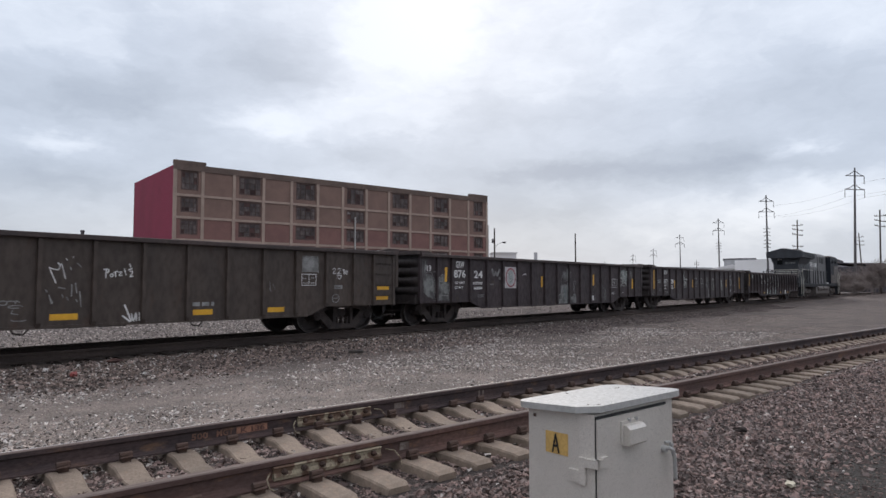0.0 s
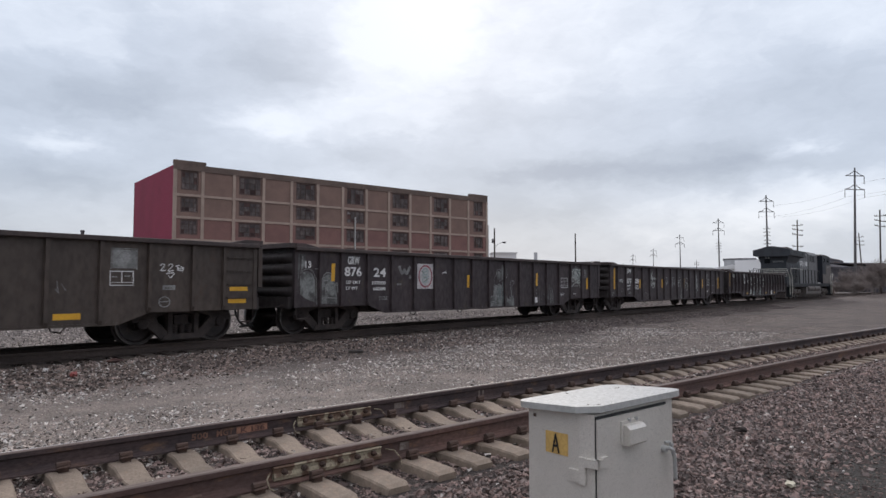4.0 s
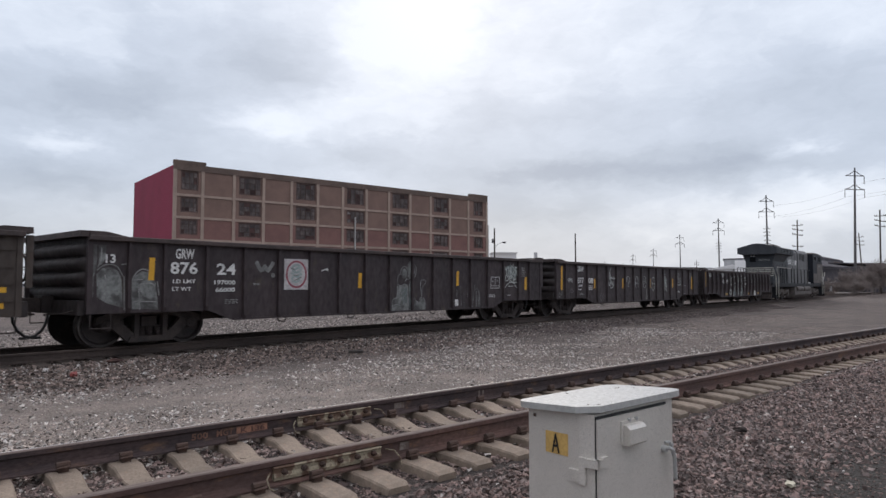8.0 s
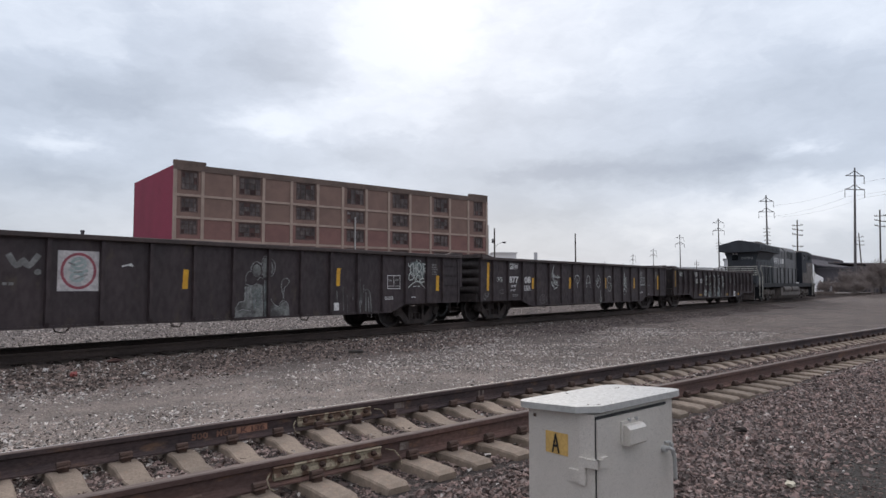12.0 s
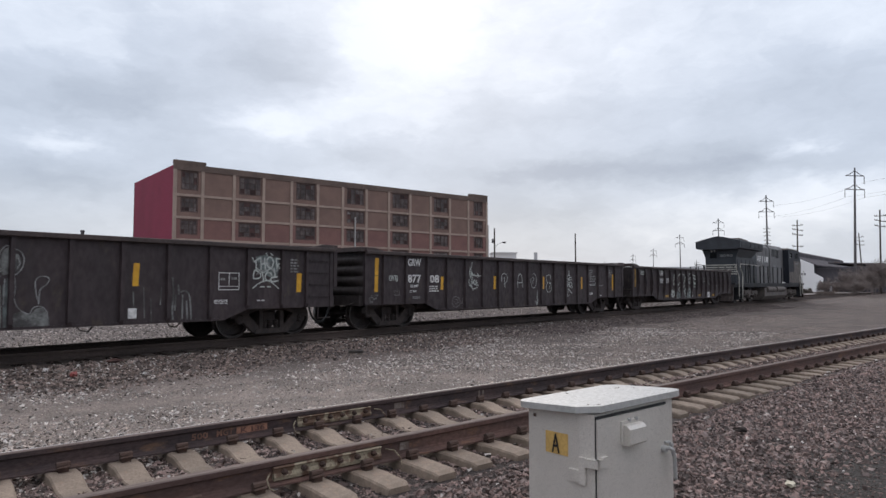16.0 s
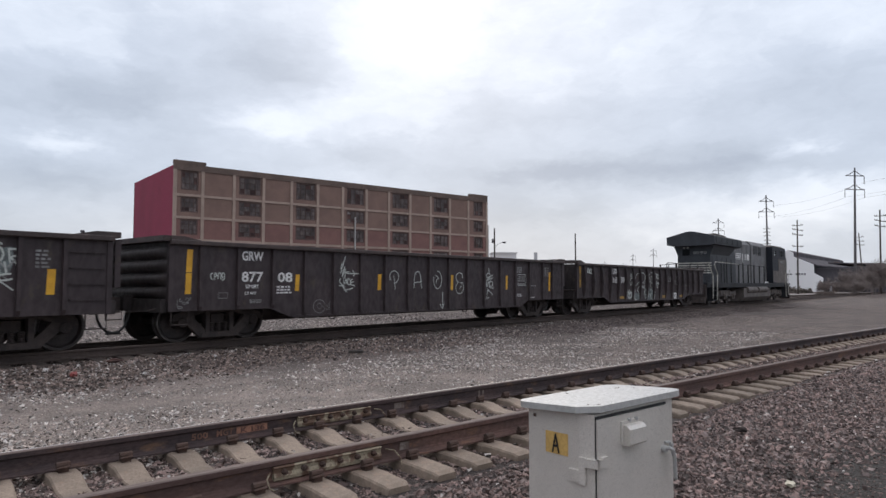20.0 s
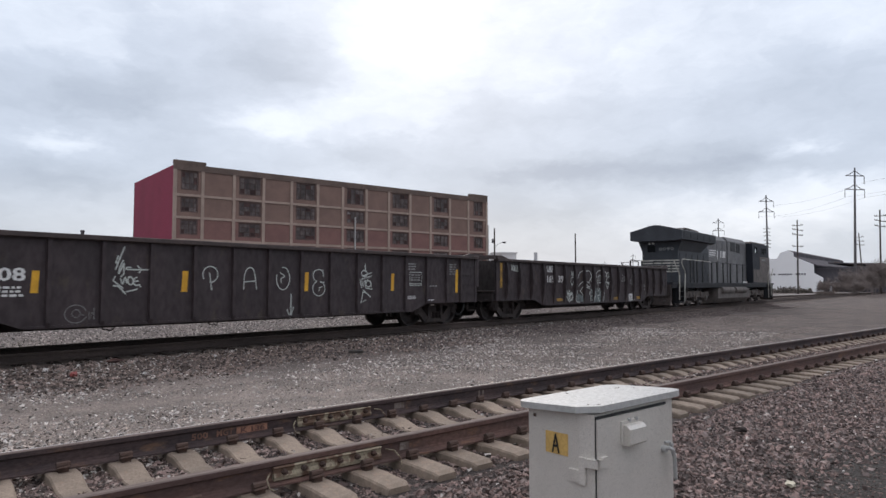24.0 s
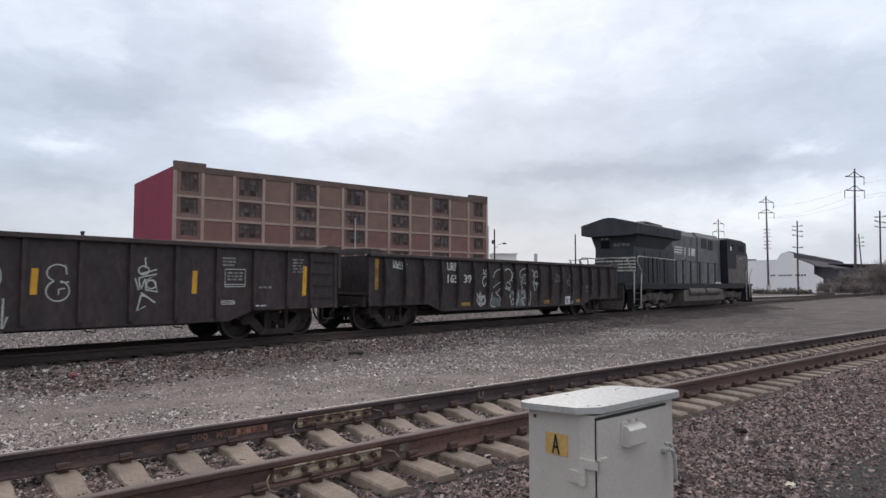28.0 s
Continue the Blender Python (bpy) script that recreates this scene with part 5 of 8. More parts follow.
    for x0, x1 in ((0.0, 5.2), (L - 5.4, L)):
        bm = bmesh.new()
        box(bm, x0, x1, -0.09, 0.6, top + 0.25, top + 0.85)
        part("raised_parapet", bm, PARAPET, bl)
    bm = bmesh.new()
    box(bm, 34.08, 34.26, -0.35, -0.10, 5.0, 14.6)
    part("downpipe", bm, POLE_PALE, bl, "pale downpipe")
    # lower annex at the far end
    bm = bmesh.new()
    box(bm, L + 0.02, L + 0.85, 0.5, 6.0, -0.4, 15.2)
    part("annex", bm, POLE_PALE, bl, "narrow pale stair tower")
    return bl


make_building()

# ---- poles, sheds and brush in the distance ----
POLE_STEEL = material("weathered_grey_steel_pole", (0.12, 0.11, 0.112), (0.09, 0.084, 0.086), 0.8, 0.0, 0.8, 10, bump=0.0)
POLE_WOOD = material("dark_timber_pole", (0.075, 0.058, 0.048), (0.050, 0.040, 0.034), 0.9, 0, 0.8, 10, (1, 1, 0.2), bump=0.0)
POLE_BASE = material("pale_concrete_footing", (0.55, 0.54, 0.53), (0.45, 0.44, 0.43), 0.85, 0, 1, 10, bump=0.0)
SHED_WHITE = material("white_metal_siding", (0.88, 0.87, 0.86), (0.92, 0.91, 0.90), 0.7, 0, 0.15, 0.02, bump=0.0)
SHED_GREY = material("pale_grey_metal_siding", (0.56, 0.56, 0.57), (0.50, 0.50, 0.51), 0.7, 0, 0.15, 0.5, bump=0.0)
SHED_DARK = material("dark_corrugated_roof", (0.125, 0.116, 0.126), (0.082, 0.076, 0.083), 1.0, 0, 0.2, 5, bump=0.0, spec=0.1)
SCRAP = material("rusty_scrap_steel", (0.19, 0.14, 0.115), (0.12, 0.09, 0.078), 0.9, 0, 0.4, 3, bump=0.0)
BARK = material("grey_brown_bare_twigs", (0.25, 0.207, 0.188), (0.17, 0.142, 0.130), 0.95, 0, 0.8, 6, bump=0.0)
SHRUB = material("dull_evergreen_scrub", (0.16, 0.135, 0.115), (0.11, 0.094, 0.082), 0.95, 0, 0.6, 4, bump=0.0, island=0.3)
WIRE = material("overhead_wire", (0.09, 0.09, 0.095), (0.07, 0.07, 0.075), 0.7, 0, 1, 5, bump=0.0)
ROAD = material("pale_yard_road", (0.26, 0.238, 0.222), (0.20, 0.183, 0.172), 0.95, 0, 0.2, 8, bump=0.1, bump_size=0.01)


def steel_pole(x, y, h, footing=False, extra=0, face=50.0, lean=0.0):
    """A tall transmission pole with two tiers of drooping arms and, lower down, short insulator arms."""
    p = thing("transmission_pole", pose(x, y, -0.4, 0, lean, -face), "tall slender steel transmission pole with drooping arms", "utility pole", "transmission poles along the yard")
    bm = bmesh.new()
    lathe(bm, ((0, 0.27), (h * 0.5, 0.22), (h, 0.14)), "z", 10)
    part("shaft", bm, POLE_STEEL, p, smooth=True)
    for z, w in ((h * 0.935, 1.85), (h * 0.825, 1.95)):
        bm = bmesh.new()
        tube(bm, [(0, 0, z + h * 0.042), (-w * 0.55, 0, z + 0.25), (-w, 0, z)], 0.075, 5)
        tube(bm, [(0, 0, z + h * 0.042), (w * 0.55, 0, z + 0.25), (w, 0, z)], 0.075, 5)
        tube(bm, [(-w, 0, z), (w, 0, z)], 0.085, 5)
        part("cross_arm", bm, POLE_STEEL, p)
        for s in (-1, 1):
            if s < 0 and z > h * 0.9:
                continue
            bm = bmesh.new()
            for k in range(5):
                lathe(bm, ((z - 1.55 + k * 0.3, 0.05), (z - 1.45 + k * 0.3, 0.11), (z - 1.30 + k * 0.3, 0.05)), "z", 6, pose(s * w, 0, 0))
            part("insulator", bm, POLE_STEEL, p)
    for k in range(extra):
        z = h * (0.655 - k * 0.036 - (0.012 if k > 2 else 0.0))
        for s in (-1, 1):
            bm = bmesh.new()
            tube(bm, [(s * 0.1, 0, z + 0.1), (s * 0.6, 0, z - 0.2), (s * 0.85, 0, z - 0.1)], 0.085, 5)
            part("side_arm", bm, POLE_STEEL, p)
    if footing:
        bm = bmesh.new()
        lathe(bm, ((0, 0.55), (1.9, 0.5)), "z", 12)
        part("footing", bm, POLE_BASE, p, "pale concrete footing")
    return p


def wood_pole(x, y, h, arms, lamp=False, lean=0.0, face=50.0):
    p = thing("utility_pole", pose(x, y, -0.4, 0, lean, -face), "dark timber utility pole with cross arms" if arms else "plain dark timber pole", "utility pole", "timber utility poles")
    bm = bmesh.new()
    lathe(bm, ((0, 0.17), (h, 0.11)), "z", 8)
    part("shaft", bm, POLE_WOOD, p, smooth=True)
    for k in range(arms):
        bm = bmesh.new()
        z = h * 0.975 - (0.7, 1.55, 2.45, 4.6, 5.6)[k]
        m = Matrix.Translation((0, 0, z)) @ Matrix.Rotation(radians((-5, 8, 6, 1, -6)[k]), 4, "Y")
        box(bm, -0.95, 0.95, -0.16, -0.06, -0.05, 0.05, m)
        for xx in (-0.95, -0.62, 0.62, 0.95):
            box(bm, xx - 0.045, xx + 0.045, -0.15, -0.06, 0.05, 0.22, m)
        part("cross_arm", bm, POLE_WOOD, p)
    if lamp:
        bm = bmesh.new()
        tube(bm, [(0, 0, h * 0.70), (0.6, 0, h * 0.765), (1.45, 0, h * 0.79)], 0.04, 6)
        box(bm, 1.4, 1.95, -0.12, 0.12, h * 0.775, h * 0.80)
        part("street_lamp_arm", bm, POLE_STEEL, p)
        bm = bmesh.new()
        lathe(bm, ((h * 0.78, 0.17), (h * 0.84, 0.17)), "z", 10, pose(-0.3, 0, 0))
        part("transformer", bm, POLE_STEEL, p)
    return p


steel_pole(178.45, 42.25, 24.5, footing=True, extra=6)
steel_pole(148.92, 19.73, 24.75, lean=1.7)
steel_pole(226.81, 68.7, 24.2, extra=4)
steel_pole(284.65, 102.59, 23.9)
steel_pole(372.85, 150.18, 23.3)
steel_pole(438.74, 191.57, 23.6)
steel_pole(560, 272, 23.6)
steel_pole(640, 345, 23.0)
wood_pole(133.65, 26.68, 13.7, 4, lean=1.0)
wood_pole(131.45, 13.72, 14.4, 3, lean=1.2)
wood_pole(176.74, 21.76, 13.7, 3, lean=-3.0)
wood_pole(107.47, 58.0, 11.2, 0)
wood_pole(89.7, 63.63, 11.3, 0, lamp=True)
wood_pole(300, 136, 12.5, 2)
wood_pole(330, 170, 13.5, 2)
wood_pole(262, 88, 11.5, 2)


def make_wires():
    for z, dx in ((23.0, 1.9), (20.0, 1.95), (20.0, -1.95)):
        a, b = Vector((149.42, 19.13, 0)), Vector((178.45, 42.25, 0))
        for p, q in ((a, b), (Vector((95, -24, 0)), a)):
            d = (q - p).normalized()
            side = Vector((d.y, -d.x, 0)) * dx
            bm = bmesh.new()
            pts = []
            for k in range(13):
                t = k / 12
                pts.append(p + (q - p) * t + side + Vector((0, 0, z - 1.5 - 3.0 * t * (1 - t) * 1.2)))
            tube(bm, pts, 0.013, 4)
            ob = new("overhead_wire", mesh_of("overhead_wire", bm, WIRE))
            tagged(ob, "thin sagging overhead power wire between poles", "wire", "overhead wires")


make_wires()


def plain_shed(name, x, y, turn, w, d, h, wall, roof, label, rise=0.0, doors=True):
    s = thing(name, pose(x, y, -0.4, 0, 0, turn), label, "building")
    bm = bmesh.new()
    box(bm, 0, w, 0, d, 0, h)
    part("wall", bm, wall, s)
    bm = bmesh.new()
    prism(bm, ((-0.3, h), (w + 0.3, h), (w + 0.3, h + 0.25), (w * 0.5, h + 0.3 + rise), (-0.3, h + 0.25)), -0.3, d + 0.3)
    part("roof", bm, roof, s)
    for k in range(int(w / 8) if doors else 0):
        bm = bmesh.new()
        box(bm, 3 + k * 8, 6.5 + k * 8, -0.06, 0.02, 0, min(h - 1.0, 4.0))
        part("roller_door", bm, SHED_GREY, s)
    return s


plain_shed("warehouse", 220.5, 65.3, -74, 9.2, 22, 10.0, SHED_GREY, SHED_DARK, "tall pale grey metal warehouse beyond the tracks", 0.0, False)
plain_shed("storage_hall", 191.0, 59.2, -70, 9.4, 18, 6.2, SHED_WHITE, SHED_WHITE, "low white storage hall with a shallow roof", 1.0, False)
plain_shed("warehouse", 300, 142, -50, 62, 30, 9.8, SHED_WHITE, SHED_GREY, "low white warehouse far behind the tracks", 0.6)
plain_shed("scrap_shed", 186.0, 34.0, -76, 40, 16, 5.6, SHED_DARK, SHED_DARK, "dark rusty shed behind the leafless brush", 0.8, False)
plain_shed("low_building", 138, 98.5, -50, 6.2, 9, 10.0, SHED_WHITE, SHED_WHITE, "low pale flat-roofed building")


def make_chimney():
    c = thing("chimney", pose(171.56, 106.23, -0.4), "short grey chimney stack behind the train", "chimney")
    bm = bmesh.new()
    lathe(bm, ((0, 0.6), (11.2, 0.5), (11.7, 0.55)), "z", 12)
    part("stack", bm, SHED_GREY, c, smooth=True)


make_chimney()


def make_vent_pipe():
    c = thing("vent_pipe", pose(57.4, 149.4, -0.4), "dark vent stack far beyond the train", "chimney")
    bm = bmesh.new()
    lathe(bm, ((0, 0.40), (13.2, 0.34), (13.2, 0.42), (13.6, 0.42)), "z", 12)
    part("stack", bm, SHED_DARK, c, smooth=True)


make_vent_pipe()


# Dark mottles stand in for clutter and shadow inside the open shed.
CLUTTER = material("shadow_dark_shed_wall", (0.052, 0.048, 0.053), (0.018, 0.017, 0.020), 0.95, 0, 0.22, 1.2, bump=0.0, contrast=(0.42, 0.58))


def make_tie_pile():
    p = thing("tie_pile", pose(123.5, 20.6, -0.42, 0, 0, 20), "low pile of old dark timber ties in the yard", "tie pile")
    rng = random.Random(8)
    for x, z in ((-0.8, 0), (-0.25, 0), (0.3, 0), (0.85, 0), (-0.5, 0.22), (0.1, 0.22), (0.6, 0.22), (-0.1, 0.44)):
        bm = bmesh.new()
        box(bm, x - 0.12, x + 0.12, -1.3, 1.3, z, z + 0.2, pose(0, 0, 0, 0, 0, rng.uniform(-6, 6)))
        part("tie", bm, TIMBER, p)


make_tie_pile()


def make_yard_lamp():
    p = thing("signal_post", pose(131.3, 17.7, -0.42), "slim trackside post with a small white lamp head", "signal post")
    bm = bmesh.new()
    lathe(bm, ((0, 0.07), (2.7, 0.05)), "z", 8)
    part("post", bm, POLE_STEEL, p)
    bm = bmesh.new()
    lathe(bm, ((2.6, 0.10), (2.75, 0.22), (2.95, 0.22), (3.05, 0.08)), "z", 10)
    part("lamp_head", bm, SHED_WHITE, p, "white lamp head")


make_yard_lamp()


def make_mill():
    """White-gabled works building whose dark roof runs away to an open shed."""
    ax, ay = math.sin(radians(50.1)), math.cos(radians(50.1))
    rx, ry = math.cos(radians(50.1)), -math.sin(radians(50.1))
    px, py = ax * 165 + rx * 88.4, ay * 165 + ry * 88.4
    # local x: along the gable towards its lower eave; local y: along the ridge, away
    dx, dy = 0.774 * rx - 0.634 * ax, 0.774 * ry - 0.634 * ay
    turn = math.degrees(math.atan2(dy, dx))
    m = thing("mill_building", pose(px, py, -0.4, 0, 0, turn), "white gabled steel works with a long dark roof", "building")
    gable = ((7.0, 0), (7.0, 3.5), (5.1, 4.7), (5.1, 6.8), (0.6, 8.9), (0.6, 9.9), (-0.7, 10.5), (-2.4, 9.9), (-3.3, 8.3), (-13.5, 8.2), (-13.5, 0))
    bm = bmesh.new()
    prism(bm, gable, 0.0, 0.4)
    part("gable_wall", bm, SHED_WHITE, m, "white metal gable wall")
    bm = bmesh.new()
    prism(bm, ((5.0, 0), (5.0, 6.6), (0.5, 8.7), (-2.3, 9.2), (-3.2, 8.0), (-13.3, 7.9), (-13.3, 0)), 0.4, 80)
    part("hall", bm, CLUTTER, m)
    bm = bmesh.new()
    prism(bm, ((5.7, 6.4), (5.7, 6.7), (0.7, 9.1), (0.7, 10.0), (-0.7, 10.6), (-0.7, 10.4), (0.55, 9.85), (0.55, 8.9)), 0.42, 80)
    part("roof", bm, SHED_DARK, m, "dark corrugated roof slope")
    bm = bmesh.new()
    prism(bm, ((-2.4, 9.9), (-0.7, 10.6), (-0.7, 10.4), (-2.4, 9.7)), 0.42, 80)
    prism(bm, ((-13.8, 8.2), (-3.3, 8.3), (-3.3, 8.45), (-13.8, 8.35)), 0.42, 80)
    part("roof", bm, SHED_GREY, m)
    for k in range(14):                              # lettering too faint to read
        if k in (2, 8, 13):
            continue
        bm = bmesh.new()
        x = -4.8 + k * 0.64
        box(bm, x, x + 0.42, -0.05, 0.02, 4.2, 4.6)
        part("sign_letter", bm, SHED_DARK, m)
    # open lean-to with posts and rusty trusses beside the hall
    bm = bmesh.new()
    prism(bm, ((5.8, 7.4), (24, 6.7), (24, 7.0), (5.8, 7.7)), 16, 120)
    part("shed_roof", bm, SHED_DARK, m, "dark open shed roof")
    # Added wall; its dark colour fills the open shed with shadow.
    bm = bmesh.new()
    box(bm, 5.6, 23.0, 40, 40.4, 0, 7.0)
    part("shed_wall", bm, CLUTTER, m, "dark wall added for the shadow in the open shed")
    for k in range(9):
        bm = bmesh.new()
        y = 17 + k * 9
        box(bm, 23.2, 23.6, y, y + 0.4, 0, 7.4)
        tube(bm, [(23.4, y, 7.2), (15, y, 6.2), (7, y, 7.8)], 0.16, 4)
        tube(bm, [(23.4, y, 4.5), (19, y, 7.1)], 0.12, 4)
        part("truss", bm, SCRAP, m)
    rng = random.Random(21)
    for k in range(34):                              # girders, pipes and hoppers standing about the open shed
        x, y, h = rng.uniform(7.5, 22), rng.uniform(12, 38), rng.uniform(2.0, 6.6)
        bm = bmesh.new()
        if k % 3 == 0:
            tube(bm, [(x, y, h), (x + rng.uniform(-5, 5), y + rng.uniform(-3, 3), h * rng.uniform(0.4, 1.0))], 0.13, 5)
        elif k % 3 == 1:
            box(bm, x, x + rng.uniform(0.25, 0.5), y, y + 0.4, 0, h)
        else:
            lathe(bm, ((h * 0.4, 0.25), (h * 0.6, 0.9), (h * 0.9, 0.9), (h, 0.6)), "z", 8, pose(x, y, 0))
            box(bm, x - 0.7, x - 0.5, y, y + 0.2, 0, h * 0.6)
            box(bm, x + 0.5, x + 0.7, y, y + 0.2, 0, h * 0.6)
        part("girder", bm, SCRAP if k % 2 else SHED_DARK, m, "rusty steel work in the open shed")
    for k in range(36):                              # stanchions, bins and pipes along the dark side of the hall
        x, y, h = rng.uniform(5.6, 9.5), rng.uniform(1, 58), rng.uniform(1.6, 6.2)
        bm = bmesh.new()
        if k % 4 == 0:
            box(bm, x, x + 0.25, y, y + 0.25, 0, h)
            tube(bm, [(x + 0.1, y, h), (x - 1.5, y + 0.5, h - 1.2)], 0.12, 4)
        elif k % 4 == 1:
            w = rng.uniform(0.8, 2.2)
            box(bm, x, x + w, y, y + 1.6, 0, h * 0.55)
        elif k % 4 == 2:
            tube(bm, [(x, y, 0), (x, y, h), (x + 1.2, y + 0.6, h + 0.3)], 0.16, 5)
        else:
            lathe(bm, ((h * 0.35, 0.2), (h * 0.55, 0.8), (h * 0.9, 0.8), (h, 0.3)), "z", 8, pose(x, y, 0))
            box(bm, x - 0.1, x + 0.1, y - 0.1, y + 0.1, 0, h * 0.4)
        part("yard_steelwork", bm, (SCRAP, SHED_DARK, SHED_GREY, SCRAP, SHED_DARK)[k % 5], m, "weathered steelwork beside the hall")
    for k in range(26):
        bm = bmesh.new()
        x, y = rng.uniform(8, 25), rng.uniform(10, 70)
        w, h = rng.uniform(0.6, 2.6), rng.uniform(0.8, 3.6)
        lathe(bm, ((0, w), (h * 0.5, w * rng.uniform(0.6, 1.0)), (h, w * 0.25)), "z", 6, pose(x, y, 0, rng.uniform(-8, 8), rng.uniform(-8, 8), rng.uniform(0, 90)))
        part("scrap_heap", bm, SCRAP, m, "heap of rusty scrap")
    return m


make_mill()


def branches(seed, height, spread, n_main, density):
    """Bare branching: trunk and limbs, and fine twigs, as two lists of (start, end, r0, r1)."""
    rng = random.Random(seed)
    thick, thin = [], []

    def grow(p, d, length, r, level):
        q = p + d * length
        (thick if level < 2 else thin).append((p, q, r, r * 0.6))
        if level >= 4:
            return
        for _ in range(density if level else n_main):
            t = rng.uniform(0.35, 1.0)
            nd = (d + Vector((rng.gauss(0, spread), rng.gauss(0, spread), rng.gauss(0.15, spread * 0.6)))).normalized()
            grow(p + (q - p) * t, nd, length * rng.uniform(0.62, 0.95), r * 0.55, level + 1)
    grow(Vector((0, 0, 0)), Vector((rng.uniform(-0.1, 0.1), rng.uniform(-0.1, 0.1), 1)).normalized(), height * 0.26, height * 0.010, 0)
    return thick, thin


def sticks(segs):
    verts, faces = [], []
    for p, q, r0, r1 in segs:
        d = (q - p).normalized()
        u = d.orthogonal().normalized()
        w = d.cross(u)
        o = len(verts)
        for c, r in ((p, r0), (q, r1)):
            for k in range(3):
                a = 2 * math.pi * k / 3
                verts.append(tuple(c + (u * math.cos(a) + w * math.sin(a)) * r))
        faces += [(o, o + 1, o + 4, o + 3), (o + 1, o + 2, o + 5, o + 4), (o + 2, o, o + 3, o + 5)]
    return verts, faces


def bare_tree(x, y, h, seed, spread=0.55):
    t = thing("bare_tree", pose(x, y, -0.45), "leafless grey-brown scrub tree", "tree", "leafless trees by the works")
    thick, thin = branches(seed, h, spread, 6, 4)
    for nm, segs, k in (("trunk", thick, 1.0), ("crown", thin, 1.0)):
        v, f = sticks([(p, q, max(r0, 0.018) * k, max(r1, 0.014) * k) for p, q, r0, r1 in segs])
        ob = new(nm, raw_mesh(nm, v, f, [BARK]))
        ob.parent = t
    return t


_rt = random.Random(77)
for k in range(90):
    az = radians(_rt.uniform(82.0, 90.0))
    dd = _rt.uniform(105, 150)
    bare_tree(math.sin(az) * dd, math.cos(az) * dd, _rt.uniform(4.6, 8.4) * (0.75 if az < radians(83.4) else 1.0), 100 + k)


for k in range(22):                                   # thin scrub before the open shed
    az = radians(_rt.uniform(80.2, 82.8))
    dd = _rt.uniform(138, 150)
    bare_tree(math.sin(az) * dd, math.cos(az) * dd, _rt.uniform(2.2, 4.4), 300 + k)


def scrub_row():
    """Low evergreen scrub along the foot of the works, made of small leaf clumps."""
    rng = np.random.default_rng(4)
    n = 2600
    az = np.radians(rng.uniform(75.6, 79.6, n))
    dd = rng.uniform(156, 162, n)
    z = -0.4 + np.abs(rng.normal(0, 0.42, n)) * (0.9 + 0.25 * np.sin(az * 130))
    c = np.stack([np.sin(az) * dd, np.cos(az) * dd, np.clip(z, -0.3, 1.7)], 1)
    tri = rng.normal(0, 0.2, (n, 3, 3)) + c[:, None, :]
    ob = new("scrub", raw_mesh("scrub", tri.reshape(-1, 3).tolist(), [(3 * i, 3 * i + 1, 3 * i + 2) for i in range(n)], [SHRUB]))
    tagged(ob, "low dark evergreen scrub at the foot of the works", "scrub", kind="stuff")


scrub_row()


def far_belt():
    """Hazy leafless woods that close the horizon."""
    rng = np.random.default_rng(8)
    verts, faces = [], []
    for az in np.arange(-20, 122, 0.22):
        a = math.radians(az + rng.uniform(-0.1, 0.1))
        d = rng.uniform(900, 1100)
        h, w = rng.uniform(3.5, 8.5), rng.uniform(3.0, 7.0)
        cx, cy = math.sin(a) * d, math.cos(a) * d
        tx, ty = math.cos(a), -math.sin(a)
        o = len(verts)
        for u, z in ((-w, -1), (w, -1), (w * 0.9, h * 0.6), (w * 0.3, h), (-w * 0.4, h * 0.9), (-w, h * 0.5)):
            verts.append((cx + tx * u, cy + ty * u, z))
        for u, z in ((-w, -1), (w, -1), (w * 0.9, h * 0.6), (w * 0.3, h), (-w * 0.4, h * 0.9), (-w, h * 0.5)):
            verts.append((cx + tx * u + math.sin(a) * 6, cy + ty * u + math.cos(a) * 6, z))
        faces += [tuple(range(o, o + 6)), tuple(range(o + 11, o + 5, -1))] + [(o + i, o + (i + 1) % 6, o + 6 + (i + 1) % 6, o + 6 + i) for i in range(6)]
    # Distance haze is put into the colour as a pale grey-blue.
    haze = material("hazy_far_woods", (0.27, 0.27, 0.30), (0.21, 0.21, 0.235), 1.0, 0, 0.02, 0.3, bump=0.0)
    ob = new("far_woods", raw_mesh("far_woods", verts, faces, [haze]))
    tagged(ob, "hazy grey leafless woods on the horizon", "trees", kind="stuff")


far_belt()


def yard_road():
    """A pale dirt road that crosses the yard ahead, and a siding beside it."""
    bm = bmesh.new()
    pts = [(96, 34), (120, 27), (150, 22), (200, 16), (300, 6)]
    prev = None
    for i, (x, y) in enumerate(pts):
        w = 2.6
        a, b = bm.verts.new((x - 0.3 * w, y - w, -0.41)), bm.verts.new((x + 0.3 * w, y + w, -0.41))
        if prev:
            bm.faces.new((prev[0], a, b, prev[1]))
        prev = (a, b)
    ob = new("yard_road", mesh_of("yard_road", bm, ROAD))
    tagged(ob, "pale dirt road across the yard", "road", kind="structure")
    sd = thing("siding_track", pose(70, 24.0, -0.2, 0, 0, -4.5), "distant railway siding with rusty rails", "railway track", kind="structure")
    for y in (-0.753, 0.753):
        rail_part(sd, y, 0, 220, RAIL_DARK, "blackened steel rail", False)
    tie = tie_mesh("tie", TIMBER, 1.30, -0.180, 0.11, 0.115, 0.0)
    for k in range(120):
        shared("tie", tie, sd, pose(k * 0.9, 0, -0.01))


yard_road()


